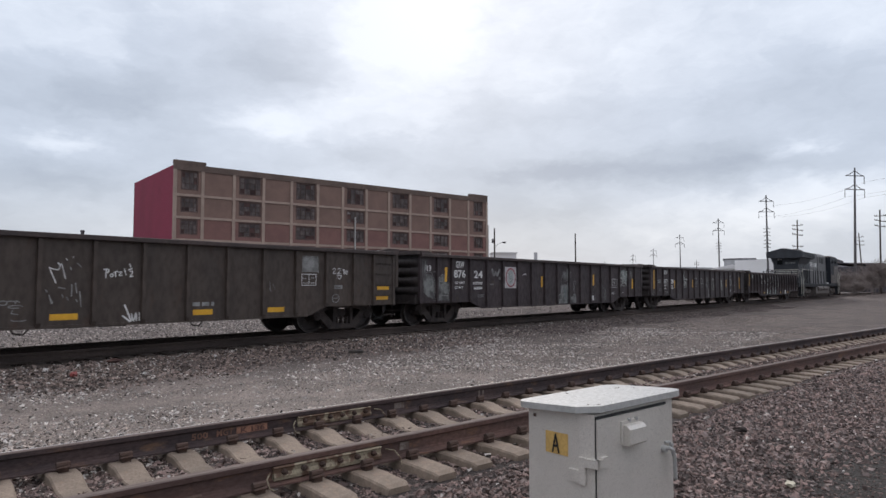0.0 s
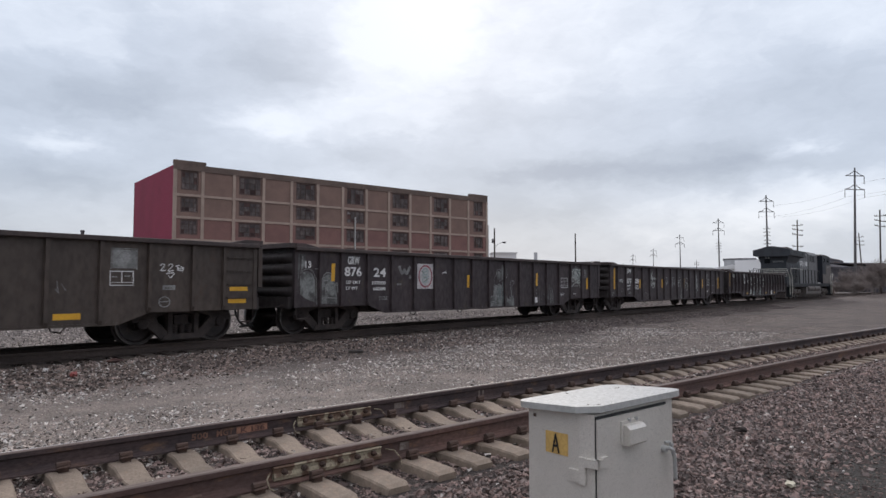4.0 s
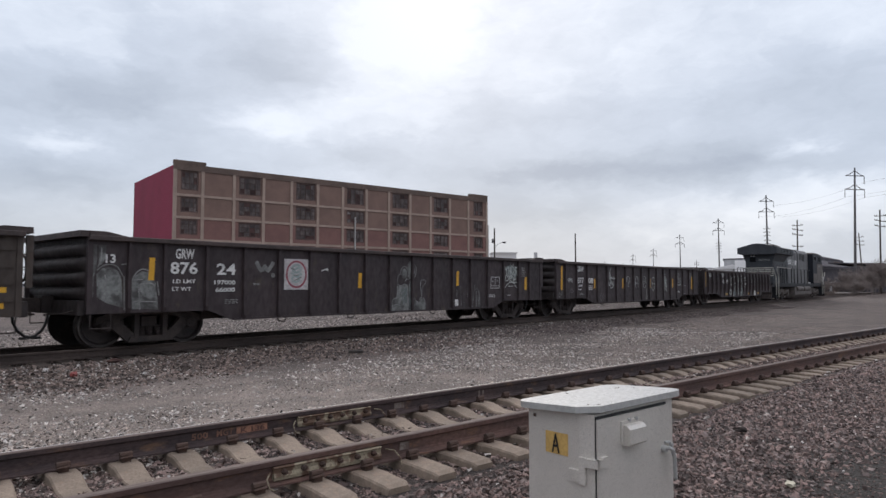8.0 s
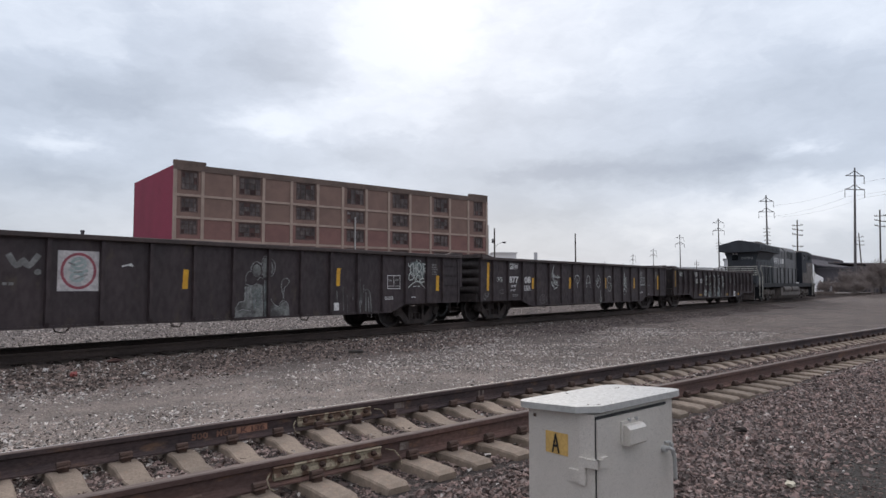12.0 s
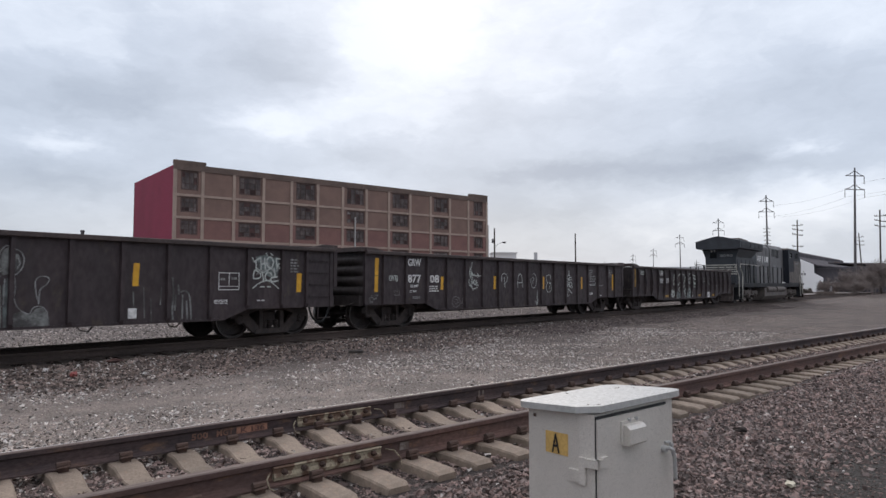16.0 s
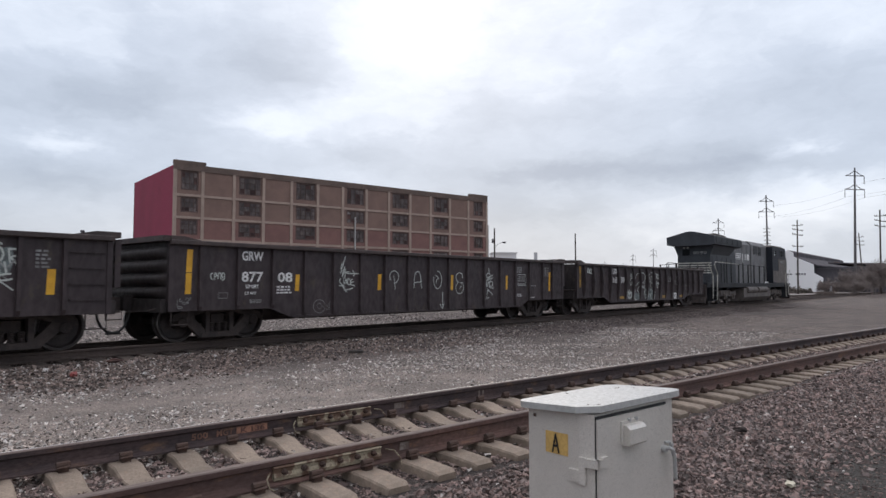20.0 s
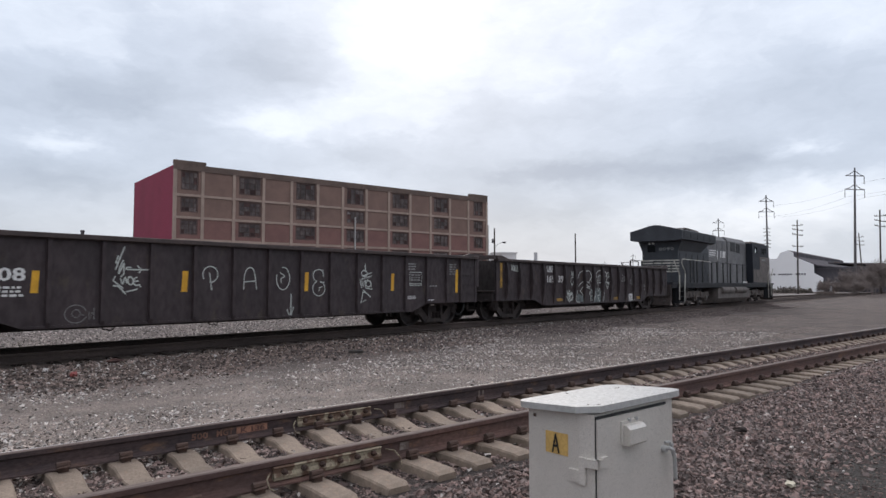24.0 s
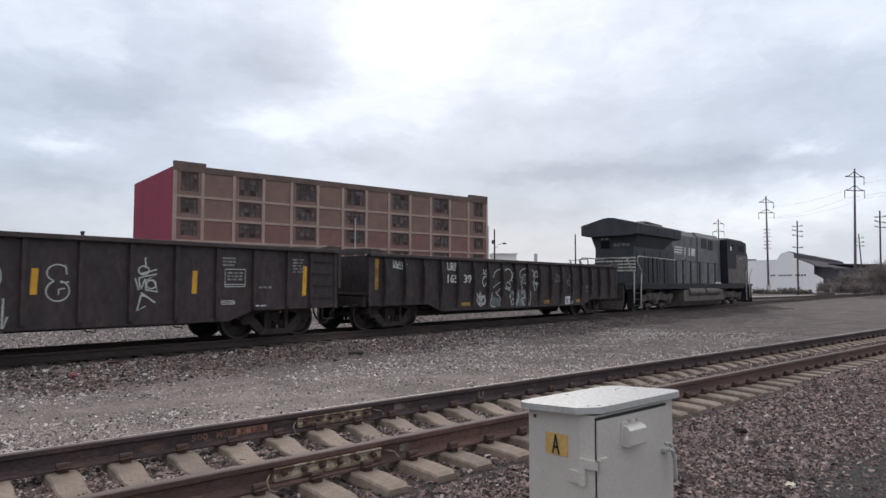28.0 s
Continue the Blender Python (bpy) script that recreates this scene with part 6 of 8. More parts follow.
# ---- lettering, reflectors and graffiti on the cars ----
def bars(car, x0, x1, z0, z1, words, mat=None, rows=1, seed=1):
    """Stencilled lines too small to read."""
    rng = random.Random(seed)
    rows = rows + (1 if rows > 1 else 0)
    h = (z1 - z0) / (rows * 1.8)
    for r in range(rows):
        z, x = z0 + r * 1.8 * h, x0
        while x < x1 - 0.03:
            w = rng.uniform(0.5, 1.4) * (x1 - x0) / words * 0.75
            plate("stencil", x, min(x + w, x1), z, z + h, mat or CHALK, car, label="faded stencilled line")
            x += w + (x1 - x0) / words * 0.28


def reflector(car, x0, x1, z0, z1, lean=0.0, mat=None):
    plate("reflector", x0, x1, z0, z1, mat or YELLOW, car, lean=lean, label="yellow reflective strip")


def panel_frame(car, x0, x1, z0, z1, cols=2, fill=True):
    t = 0.016
    for a, b, c, d in ((x0, x1, z0, z0 + t), (x0, x1, z1 - t, z1), (x0, x0 + t, z0 + t, z1 - t), (x1 - t, x1, z0 + t, z1 - t)):
        plate("stencil_frame", a, b, c, d, WHITE, car, label="white stencilled box")
    for k in range(1, cols):
        xx = x0 + k * (x1 - x0) / cols
        plate("stencil_frame", xx - t / 2, xx + t / 2, z0 + (z1 - z0) * 0.25, z1 - t, WHITE, car)
    plate("stencil_frame", x0 + t, x1 - t, z0 + (z1 - z0) * 0.2, z0 + (z1 - z0) * 0.2 + t * 0.7, WHITE, car)
    if fill:
        bars(car, x0 + 0.05, x0 + (x1 - x0) * 0.4, z0 + (z1 - z0) * 0.55, z1 - 0.08, 2, CHALK, 1, 7)
        bars(car, x0 + (x1 - x0) * 0.62, x1 - 0.06, z0 + (z1 - z0) * 0.6, z1 - 0.06, 2, CHALK, 1, 8)


def wild(seed, n, tight=0.5):
    """Quick looping scrawl in a unit field."""
    rng = random.Random(seed)
    out = []
    for _ in range(n):
        a, b = rng.uniform(0.05, 0.95), rng.uniform(0.05, 0.95)
        kind = rng.random()
        if kind < 0.45:
            s = [(a, b)]
            for _ in range(rng.randint(2, 4)):
                a, b = min(max(a + rng.uniform(-tight, tight), 0), 1), min(max(b + rng.uniform(-tight, tight) * 0.8, 0), 1)
                s.append((a, b))
        else:
            st, sw = rng.uniform(0, 360), rng.uniform(160, 380)
            s = arc(a, b, rng.uniform(0.08, 0.24), rng.uniform(0.06, 0.16), st, st + sw, 12)
        out.append([(min(max(u, 0), 1), min(max(w, 0), 1)) for u, w in s])
    return out


def marks_a(c):
    plate("old_patch", 13.02, 13.49, 1.60, 1.97, CHALK, c, label="faded grey patch")
    tag([[(0, 0), (0, 1), (1, 1), (1, 0)]], 13.00, 13.50, 1.58, 1.99, CHALK, c, "stencil_frame", 0.02)
    panel_frame(c, 12.98, 13.44, 1.26, 1.55)
    tag([[(0.0, 0.57), (0.14, 0.6), (0.16, 0.43), (0.05, 0.33)], [(0.09, 0.57), (0.07, 0.0)], [(0.21, 0.23), (0.25, 0.1), (0.32, 0.17), (0.28, 0.3), (0.21, 0.23)], [(0.33, 0.4), (0.47, 0.47)], [(0.39, 0.4), (0.4, 0.1)], [(0.49, 0.4), (0.6, 0.43), (0.51, 0.2), (0.63, 0.2)], [(0.68, 0.63), (0.75, 0.23)], [(0.84, 0.9), (0.88, 1.0), (0.89, 0.73)], [(0.82, 0.57), (0.96, 0.67)], [(0.86, 0.47), (0.95, 0.5), (0.96, 0.37), (0.88, 0.13), (1.0, 0.17)]], 8.27, 8.84, 1.4, 1.7, WHITE, c, width=0.022, label="rough white hand-painted scribble")
    tag([[(0.12, 1.0), (0.53, 0.03)], [(0.0, 0.38), (0.47, 0.0)], [(0.53, 0.47), (0.65, 0.03), (0.79, 0.5), (0.82, 0.03)], [(1.0, 0.53), (1.0, 0.03)]], 8.64, 8.98, 0.55, 0.89, WHITE, c, width=0.034, label="white paint scrawl")
    tag([[(0.0, 0.59), (0.29, 0.0)], [(0.0, 0.57), (0.37, 0.49), (0.49, 0.73), (0.68, 0.16)], [(0.34, 0.76), (0.44, 0.67)], [(0.68, 0.92), (0.73, 0.86)], [(0.98, 1.0), (1.0, 0.96)]], 7.32, 7.73, 1.31, 1.8, WHITE, c, width=0.02, label="flaked white scrawl")
    tag([[(0.0, 0.39), (0.05, 0.33)], [(0.1, 0.28), (0.18, 0.07)], [(0.16, 0.16), (0.21, 0.09)], [(0.34, 0.44), (0.54, 0.41)], [(0.72, 0.51), (0.72, 0.23)], [(0.82, 0.54), (0.87, 0.3)], [(0.95, 0.35), (1.0, 0.0)], [(0.46, 0.28), (0.49, 0.2)], [(0.57, 0.23), (0.64, 0.15)], [(0.84, 0.17), (0.89, 0.11)], [(0.66, 0.9), (0.7, 0.83)], [(0.85, 1.0), (0.98, 0.9)]], 7.27, 7.88, 0.87, 1.69, CHALK, c, width=0.022, label="flaked grey scrawl")
    bars(c, 10.11, 10.61, 0.82, 0.97, 3, CHALK, 1, 2)
    for x0, x1 in ((7.35, 7.83), (10.12, 10.58), (12.00, 12.47), (4.6, 5.07), (1.9, 2.37)):
        reflector(c, x0, x1, 0.63, 0.745)
    reflector(c, 15.58, 16.04, 1.14, 1.235)
    reflector(c, 15.55, 16.01, 0.865, 0.96)
    tag([[(0.0, 0.86), (0.08, 1.0), (0.18, 0.9), (0.02, 0.52), (0.22, 0.55)], [(0.31, 0.86), (0.43, 1.0), (0.51, 0.86), (0.31, 0.48), (0.55, 0.55)], [(0.25, 0.31), (0.59, 0.38)], [(0.33, 0.17), (0.43, 0.0), (0.59, 0.31)], [(0.63, 0.86), (0.82, 0.9)], [(0.73, 0.86), (0.73, 0.52)], [(0.88, 0.62), (0.86, 0.55), (0.84, 0.52), (0.8, 0.52), (0.78, 0.59), (0.78, 0.66), (0.8, 0.72), (0.82, 0.72), (0.86, 0.69), (0.88, 0.62)], [(0.88, 0.86), (0.98, 0.55)], [(1.0, 0.79), (0.92, 0.45)]], 13.98, 14.49, 1.42, 1.71, WHITE, c, width=0.02, label="white hand-painted scribble")
    plate("stencil_plate", 14.04, 14.31, 1.17, 1.27, CHALK, c, label="grey stencilled label plate")
    bars(c, 14.08, 14.28, 1.20, 1.24, 3, CAR_OLIVE, 1, 3)
    tag([arc(0.5, 0.5, 0.5, 0.5, 0, 360, 18), [(0.1, 0.5), (0.9, 0.55)]], 13.97, 14.20, 0.82, 1.03, CHALK, c, width=0.02)
    tag(wild(5, 6, 0.3), 6.5, 7.0, 0.62, 1.0, CHALK, c, width=0.02)
    tag([[(0.2, 1), (0.3, 0.2)], [(0.5, 0.8), (0.8, 0.3)], [(0.1, 0.4), (0.35, 0.1)]], 12.0, 12.25, 1.1, 1.35, CHALK, c, width=0.014)


TEAL_SMEAR = material("thin_teal_overspray", (0.165, 0.195, 0.19), (0.075, 0.082, 0.081), 0.75, 0, 4, 18, bump=0.05, contrast=(0.4, 0.62))
GHOST = material("pale_runs_of_old_paint", (0.34, 0.345, 0.34), (0.13, 0.13, 0.127), 0.75, 0, 9, 40, bump=0.05)


def shape(pts, mat, car, label=""):
    """A flat painted area with the outline given, laid on the side of the car."""
    bm = bmesh.new()
    prism(bm, pts, SIDE - 0.003, SIDE + 0.001)
    return part("paint_patch", bm, mat, car, label)


def marks_b(c):
    shape(((0.03, 2.04), (0.17, 2.05), (0.17, 1.62), (0.12, 1.39), (0.12, 1.06), (0.06, 0.94)), SMEAR, c, "faded blue-grey overspray")
    shape(((0.2, 2.04), (0.34, 2.04), (0.33, 1.78), (0.25, 1.66), (0.21, 1.66)), SMEAR, c)
    shape(((0.17, 1.48), (0.28, 1.6), (0.43, 1.62), (0.57, 1.55), (0.64, 1.39), (0.68, 0.83), (0.38, 0.92), (0.19, 1.04)), SMEAR, c, "faded blue-grey overspray")
    shape(((0.83, 1.29), (0.89, 1.44), (1.03, 1.55), (1.17, 1.53), (1.33, 1.33), (1.39, 0.77), (1.05, 0.8), (0.86, 0.79)), SMEAR, c, "faded blue-grey overspray")
    tag([[(0.15, 0.64), (0.3, 0.71), (0.53, 0.74), (0.74, 0.69), (0.88, 0.55)], [(0.92, 0.55), (0.95, 0.0)], [(0.26, 1.0), (0.26, 0.81), (0.17, 0.69)], [(0.83, 0.74), (1.0, 0.75)], [(0.38, 0.57), (0.38, 0.18)], [(0.0, 0.28), (0.05, 0.44)]], 0.08, 0.74, 0.78, 1.99, CHALK, c, width=0.022, label="pale outlines of old graffiti")
    tag([[(0.0, 0.65), (0.11, 0.85), (0.35, 1.0), (0.65, 0.96)], [(0.26, 0.6), (0.32, 0.0)], [(0.93, 0.7), (1.0, 0.35)], [(0.32, 0.63), (0.75, 0.65), (0.79, 0.47), (0.37, 0.44), (0.32, 0.63)], [(0.07, 0.73), (0.42, 0.75)], [(0.12, 0.21), (0.89, 0.19)]], 0.83, 1.4, 0.78, 1.59, CHALK, c, width=0.022, label="pale outlines of old graffiti")
    lettering("13", 0.33, 0.52, 1.70, 1.87, WHITE, c, "stencil")
    reflector(c, 1.17, 1.285, 1.37, 1.83, 0.02)
    lettering("GRW", 1.74, 2.16, 1.82, 2.04, WHITE, c, "reporting_mark")
    lettering("876", 1.63, 2.24, 1.50, 1.76, WHITE, c, "car_number")
    lettering("24", 2.69, 3.17, 1.50, 1.75, WHITE, c, "car_number")
    lettering("LD LMT", 1.69, 2.20, 1.31, 1.39, WHITE, c, "stencil")
    lettering("LT WT", 1.68, 2.10, 1.15, 1.23, WHITE, c, "stencil")
    lettering("197000", 2.64, 3.16, 1.28, 1.38, WHITE, c, "stencil")
    lettering("66000", 2.67, 3.15, 1.12, 1.22, WHITE, c, "stencil")
    bars(c, 2.90, 3.25, 0.86, 0.97, 3, CHALK, 2, 4)
    tag([[(0.0, 1.0), (0.28, 0.22), (0.5, 0.62), (0.66, 0.2), (1.0, 1.0)]], 3.70, 4.18, 1.55, 1.82, CHALK, c, width=0.10, label="sprayed grey W")
    tag([arc(0.5, 0.5, 0.3, 0.3, 0, 360, 10)], 4.12, 4.22, 1.46, 1.55, CHALK, c, width=0.06)
    bars(c, 3.63, 3.80, 1.27, 1.36, 2, CHALK, 1, 5)
    po = plate("poster", 4.49, 5.21, 1.16, 1.91, POSTER, c, label="white painted square with a red ring")
    tag([arc(0.5, 0.5, 0.44, 0.46, 0, 360, 30)], 4.52, 5.18, 1.19, 1.88, RED_INK, po, "ring", width=0.05, y=SIDE - 0.004)
    for stroke in (arc(0.5, 0.72, 0.22, 0.16, 0, 360, 14), [(0.2, 0.55), (0.5, 0.4), (0.8, 0.52)], arc(0.45, 0.3, 0.2, 0.12, 0, 360, 12), [(0.3, 0.65), (0.7, 0.8)]):
        tag([stroke], 4.58, 5.12, 1.24, 1.84, TEAL, po, "sketch_stroke", width=0.06, y=SIDE - 0.005)
    for stroke in ([(0.1, 0.8), (0.35, 0.7)], [(0.3, 0.45), (0.6, 0.48)], [(0.35, 0.22), (0.8, 0.4)]):
        tag([stroke], 4.62, 5.10, 1.26, 1.80, CHALK, po, "sketch_stroke", width=0.03, y=SIDE - 0.007)
    tag([[(0, 0.2), (0.5, 0.6), (1, 0.4)], [(0.4, 0.5), (0.9, 0.9)]], 5.64, 5.86, 1.62, 1.70, WHITE, c, width=0.03)
    reflector(c, 6.90, 7.02, 1.19, 1.60, 0.02)
    shape(((8.16, 0.51), (8.16, 0.72), (8.25, 0.87), (8.4, 0.91), (8.41, 1.25), (8.62, 1.27), (8.74, 1.31), (8.88, 1.27), (8.91, 0.7), (8.9, 0.48)), SMEAR, c, "faded grey overspray")
    shape(((8.6, 1.59), (8.63, 1.72), (8.73, 1.76), (8.81, 1.71), (8.84, 1.56), (8.76, 1.46), (8.63, 1.48)), SMEAR, c)
    shape(((8.88, 1.77), (8.91, 1.89), (8.99, 1.93), (9.0, 1.46), (8.9, 1.44)), SMEAR, c)
    shape(((9.04, 1.81), (9.13, 1.82), (9.19, 1.7), (9.16, 1.54), (9.07, 1.48)), SMEAR, c)
    shape(((9.09, 0.54), (9.08, 0.77), (9.21, 0.81), (9.35, 0.74), (9.44, 0.86), (9.55, 0.87), (9.62, 0.75), (9.65, 0.49)), SMEAR, c, "faded grey overspray")
    shape(((8.91, 1.26), (9.0, 1.42), (9.04, 0.58), (8.94, 0.51)), TEAL_SMEAR, c, "thin teal overspray")
    shape(((8.59, 1.12), (8.84, 1.21), (8.88, 0.77), (8.66, 0.71)), TEAL_SMEAR, c)
    tag([[(0.0, 0.0), (0.01, 0.15), (0.14, 0.26), (0.29, 0.28), (0.3, 0.5)], [(0.32, 0.57), (0.33, 0.68), (0.42, 0.74), (0.49, 0.73)], [(0.48, 0.76), (0.49, 0.82), (0.57, 0.88), (0.68, 0.9), (0.79, 0.86), (0.85, 0.79), (0.85, 0.68)], [(0.81, 0.86), (0.85, 0.94), (0.94, 1.0), (1.0, 0.98)], [(0.31, 0.54), (0.51, 0.51), (0.68, 0.55)]], 8.16, 9.0, 0.51, 1.96, GHOST, c, width=0.018, label="pale outlines of old graffiti")
    tag([[(0.0, 1.0), (0.2, 0.97), (0.3, 0.89), (0.28, 0.78), (0.16, 0.7), (0.07, 0.67)], [(0.07, 0.67), (0.11, 0.52), (0.08, 0.4), (0.16, 0.29), (0.28, 0.23)], [(0.28, 0.23), (0.48, 0.19), (0.59, 0.27), (0.8, 0.28), (0.95, 0.2), (1.0, 0.0)], [(0.72, 0.31), (0.64, 0.46), (0.61, 0.58), (0.69, 0.65), (0.89, 0.66), (0.98, 0.62), (0.89, 0.55), (0.74, 0.49), (0.72, 0.31)], [(0.15, 0.89), (0.21, 0.82), (0.13, 0.75)]], 9.04, 9.65, 0.49, 1.91, GHOST, c, width=0.018, label="pale outlines of old graffiti")
    tag([[(0.49, 0.67), (0.52, 0.14)], [(0.64, 0.52), (0.68, 0.08)], [(0.88, 0.71), (0.87, 0.09)], [(0.4, 0.71), (0.4, 0.29)], [(0.73, 0.9), (0.83, 1.0), (0.92, 0.95)], [(0.0, 0.0), (0.24, 0.06), (0.51, 0.0)], [(1.0, 0.91), (0.99, 0.33)]], 8.19, 8.94, 0.67, 1.46, GHOST, c, width=0.018)
    reflector(c, 11.13, 11.25, 1.25, 1.71, 0.02)
    plate("white_patch", 11.06, 11.23, 0.61, 0.81, WHITE, c, label="small white painted square")
    tag([[(0.0, 1.0), (0.07, 0.61), (0.02, 0.28), (0.07, 0.0)], [(0.19, 0.61), (0.14, 0.23)], [(0.42, 0.66), (0.65, 0.69), (0.86, 0.6), (0.95, 0.37), (1.0, 0.01)], [(0.53, 0.6), (0.53, 0.03)], [(0.74, 0.46), (0.79, 0.01)], [(0.3, 0.84), (0.33, 0.6)]], 11.96, 12.39, 0.53, 1.43, SMEAR, c, width=0.035, label="thin grey runs of paint")
    tag([[(0.36, 1.0), (0.41, 0.13)], [(0.62, 0.68), (0.66, 0.0)], [(1.0, 1.0), (0.97, 0.49)], [(0.0, 0.87), (0.03, 0.44)]], 11.15, 11.73, 0.52, 1.23, SMEAR, c, width=0.02)
    panel_frame(c, 13.02, 13.54, 1.16, 1.55, 2)
    tag([[(0.0, 0.94), (0.06, 0.61), (0.26, 0.91)], [(0.12, 0.73), (0.15, 0.0)], [(0.28, 0.94), (0.3, 0.03)], [(0.41, 0.91), (0.44, 0.06)], [(0.3, 0.45), (0.43, 0.52)], [(0.72, 0.61), (0.69, 0.33), (0.63, 0.18), (0.56, 0.24), (0.49, 0.45), (0.49, 0.73), (0.54, 0.94), (0.62, 1.0), (0.69, 0.85), (0.72, 0.61)], [(0.81, 0.91), (0.85, 0.12)], [(0.81, 0.88), (0.99, 0.85), (0.99, 0.55), (0.86, 0.45), (1.0, 0.03)]], 13.87, 14.68, 1.61, 1.94, TAG, c, width=0.034, label="rough white painted tag")
    tag([[(0.04, 0.82), (0.0, 0.24), (0.26, 0.3), (0.25, 0.61), (0.04, 0.82)], [(0.33, 0.67), (0.41, 0.03)], [(0.72, 0.36), (0.7, 0.15), (0.61, 0.06), (0.52, 0.09), (0.46, 0.24), (0.46, 0.45), (0.52, 0.64), (0.61, 0.67), (0.7, 0.58), (0.72, 0.36)], [(0.81, 1.0), (0.86, 0.39)], [(0.97, 0.36), (0.7, 0.27), (0.75, 0.0), (1.0, 0.09)]], 13.91, 14.6, 1.35, 1.68, TAG, c, width=0.034, label="rough white painted tag")
    tag([[(0.0, 0.02), (0.29, 0.18), (0.62, 0.22), (1.0, 0.0)], [(0.48, 1.0), (0.53, 0.92)], [(0.66, 1.0), (0.74, 0.93)], [(0.08, 0.6), (0.37, 0.44), (0.7, 0.58)], [(0.27, 0.06), (0.45, 0.06)], [(0.53, 0.06), (0.68, 0.06)]], 13.89, 14.62, 1.18, 2.03, TAG, c, width=0.024)
    tag([[(0.15, 1.0), (0.55, 0.54)], [(0.39, 0.93), (0.82, 0.31)], [(0.0, 0.3), (0.41, 0.52), (0.82, 0.0)], [(1.0, 0.67), (0.82, 0.41)]], 13.98, 14.64, 1.36, 1.9, CHALK, c, width=0.03)
    shape(((13.96, 1.93), (14.22, 1.98), (14.44, 1.92), (14.58, 1.94), (14.62, 1.72), (14.56, 1.50), (14.40, 1.44), (14.22, 1.52), (14.05, 1.66)), TEAL_SMEAR, c, "thin teal overspray")
    bars(c, 12.92, 13.25, 0.86, 0.96, 3, WHITE, 2, 6)
    bars(c, 14.95, 15.20, 1.58, 1.94, 2, CHALK, 4, 8)
    reflector(c, 15.13, 15.27, 1.10, 1.56, 0.02)
    bars(c, 14.02, 14.26, 0.90, 0.95, 2, WHITE, 1, 9)


def marks_c(c):
    reflector(c, 0.37, 0.50, 1.08, 1.53, 0.015)
    reflector(c, 0.385, 0.515, 1.545, 2.03, 0.02)
    tag(wild(31, 8, 0.3), 0.20, 0.50, 0.78, 1.02, CHALK, c, width=0.016)
    tag([arc(0.12, 0.5, 0.1, 0.35, 60, 300), [(0.25, 0.1), (0.3, 0.9), (0.42, 0.6), (0.28, 0.45)], [(0.5, 0.2), (0.55, 0.85), (0.7, 0.8), (0.68, 0.2)], arc(0.85, 0.65, 0.1, 0.25, -90, 270, 10), arc(0.86, 0.25, 0.09, 0.2, 90, 400, 10)], 0.95, 1.31, 1.37, 1.56, TAG, c, width=0.022, label="white scrawled code")
    lettering("GRW", 1.73, 2.30, 1.83, 2.05, WHITE, c, "reporting_mark")
    lettering("877", 1.73, 2.30, 1.34, 1.58, WHITE, c, "car_number")
    lettering("08", 2.71, 3.14, 1.34, 1.58, WHITE, c, "car_number")
    lettering("LD LMT", 1.84, 2.18, 1.20, 1.28, WHITE, c, "stencil")
    lettering("LT WT", 1.82, 2.12, 1.05, 1.12, WHITE, c, "stencil")
    bars(c, 1.95, 2.28, 0.86, 0.95, 4, CHALK, 2, 10)
    bars(c, 2.68, 3.12, 1.07, 1.28, 4, WHITE, 2, 11)
    tag([[(0, 0), (0, 1), (1, 1), (1, 0), (0, 0)]], 1.15, 1.38, 0.98, 1.10, CHALK, c, "stencil_frame", 0.014)
    reflector(c, 3.22, 3.34, 1.13, 1.53, 0.02)
    tag([[(0.49, 1.0), (0.31, 0.79), (0.14, 0.57), (0.0, 0.39)], [(0.14, 0.76), (0.0, 0.55), (0.14, 0.59)], [(0.43, 0.65), (0.23, 0.44), (0.17, 0.27), (0.46, 0.57)], [(0.46, 0.57), (0.46, 0.28), (0.29, 0.2)], [(0.29, 0.17), (0.4, 0.01), (0.54, 0.2), (0.63, 0.04), (0.74, 0.23)], [(1.0, 0.11), (0.97, 0.03), (0.89, 0.0), (0.77, 0.01), (0.71, 0.07), (0.71, 0.15), (0.77, 0.2), (0.86, 0.21), (0.94, 0.17), (1.0, 0.11)]], 4.68, 5.03, 1.28, 2.03, TAG, c, width=0.028, label="white scrawled tag with an arrow")
    tag([[(0.66, 0.6), (0.56, 0.51), (0.59, 0.32), (0.75, 0.33)], [(0.58, 0.44), (0.7, 0.47)], [(0.06, 0.63), (0.0, 0.47), (0.28, 0.21)], [(0.0, 0.3), (0.15, 0.28), (0.35, 0.0)], [(0.35, 0.09), (0.56, 0.14), (0.68, 0.19)], [(0.73, 0.28), (0.77, 0.25)], [(0.49, 0.93), (0.37, 0.93), (0.39, 0.86), (1.0, 0.86)], [(0.65, 1.0), (0.77, 0.86), (0.7, 0.74)]], 4.64, 5.35, 1.09, 1.66, TAG, c, width=0.028)
    tag([arc(0.35, 0.5, 0.33, 0.45, 20, 340, 18), arc(0.36, 0.52, 0.13, 0.2, 0, 380, 12), [(0.5, 0.5), (0.6, 0.4)], [(0.75, 0.6), (0.76, 0.2), (0.85, 0.55)], [(0.9, 0.8), (0.9, 0.2)], [(0.1, -0.08), (0.8, -0.06)]], 3.78, 4.36, 0.55, 0.92, CHALK, c, width=0.014, label="thin grey scrawl")
    reflector(c, 6.04, 6.17, 1.13, 1.57, 0.02)
    tag([arc(0.5, 0.65, 0.45, 0.33, 215, -95, 20), [(0.45, 0.72), (0.6, 0.0)]], 6.50, 6.90, 1.16, 1.69, TAG, c, width=0.024, label="large white letter P")
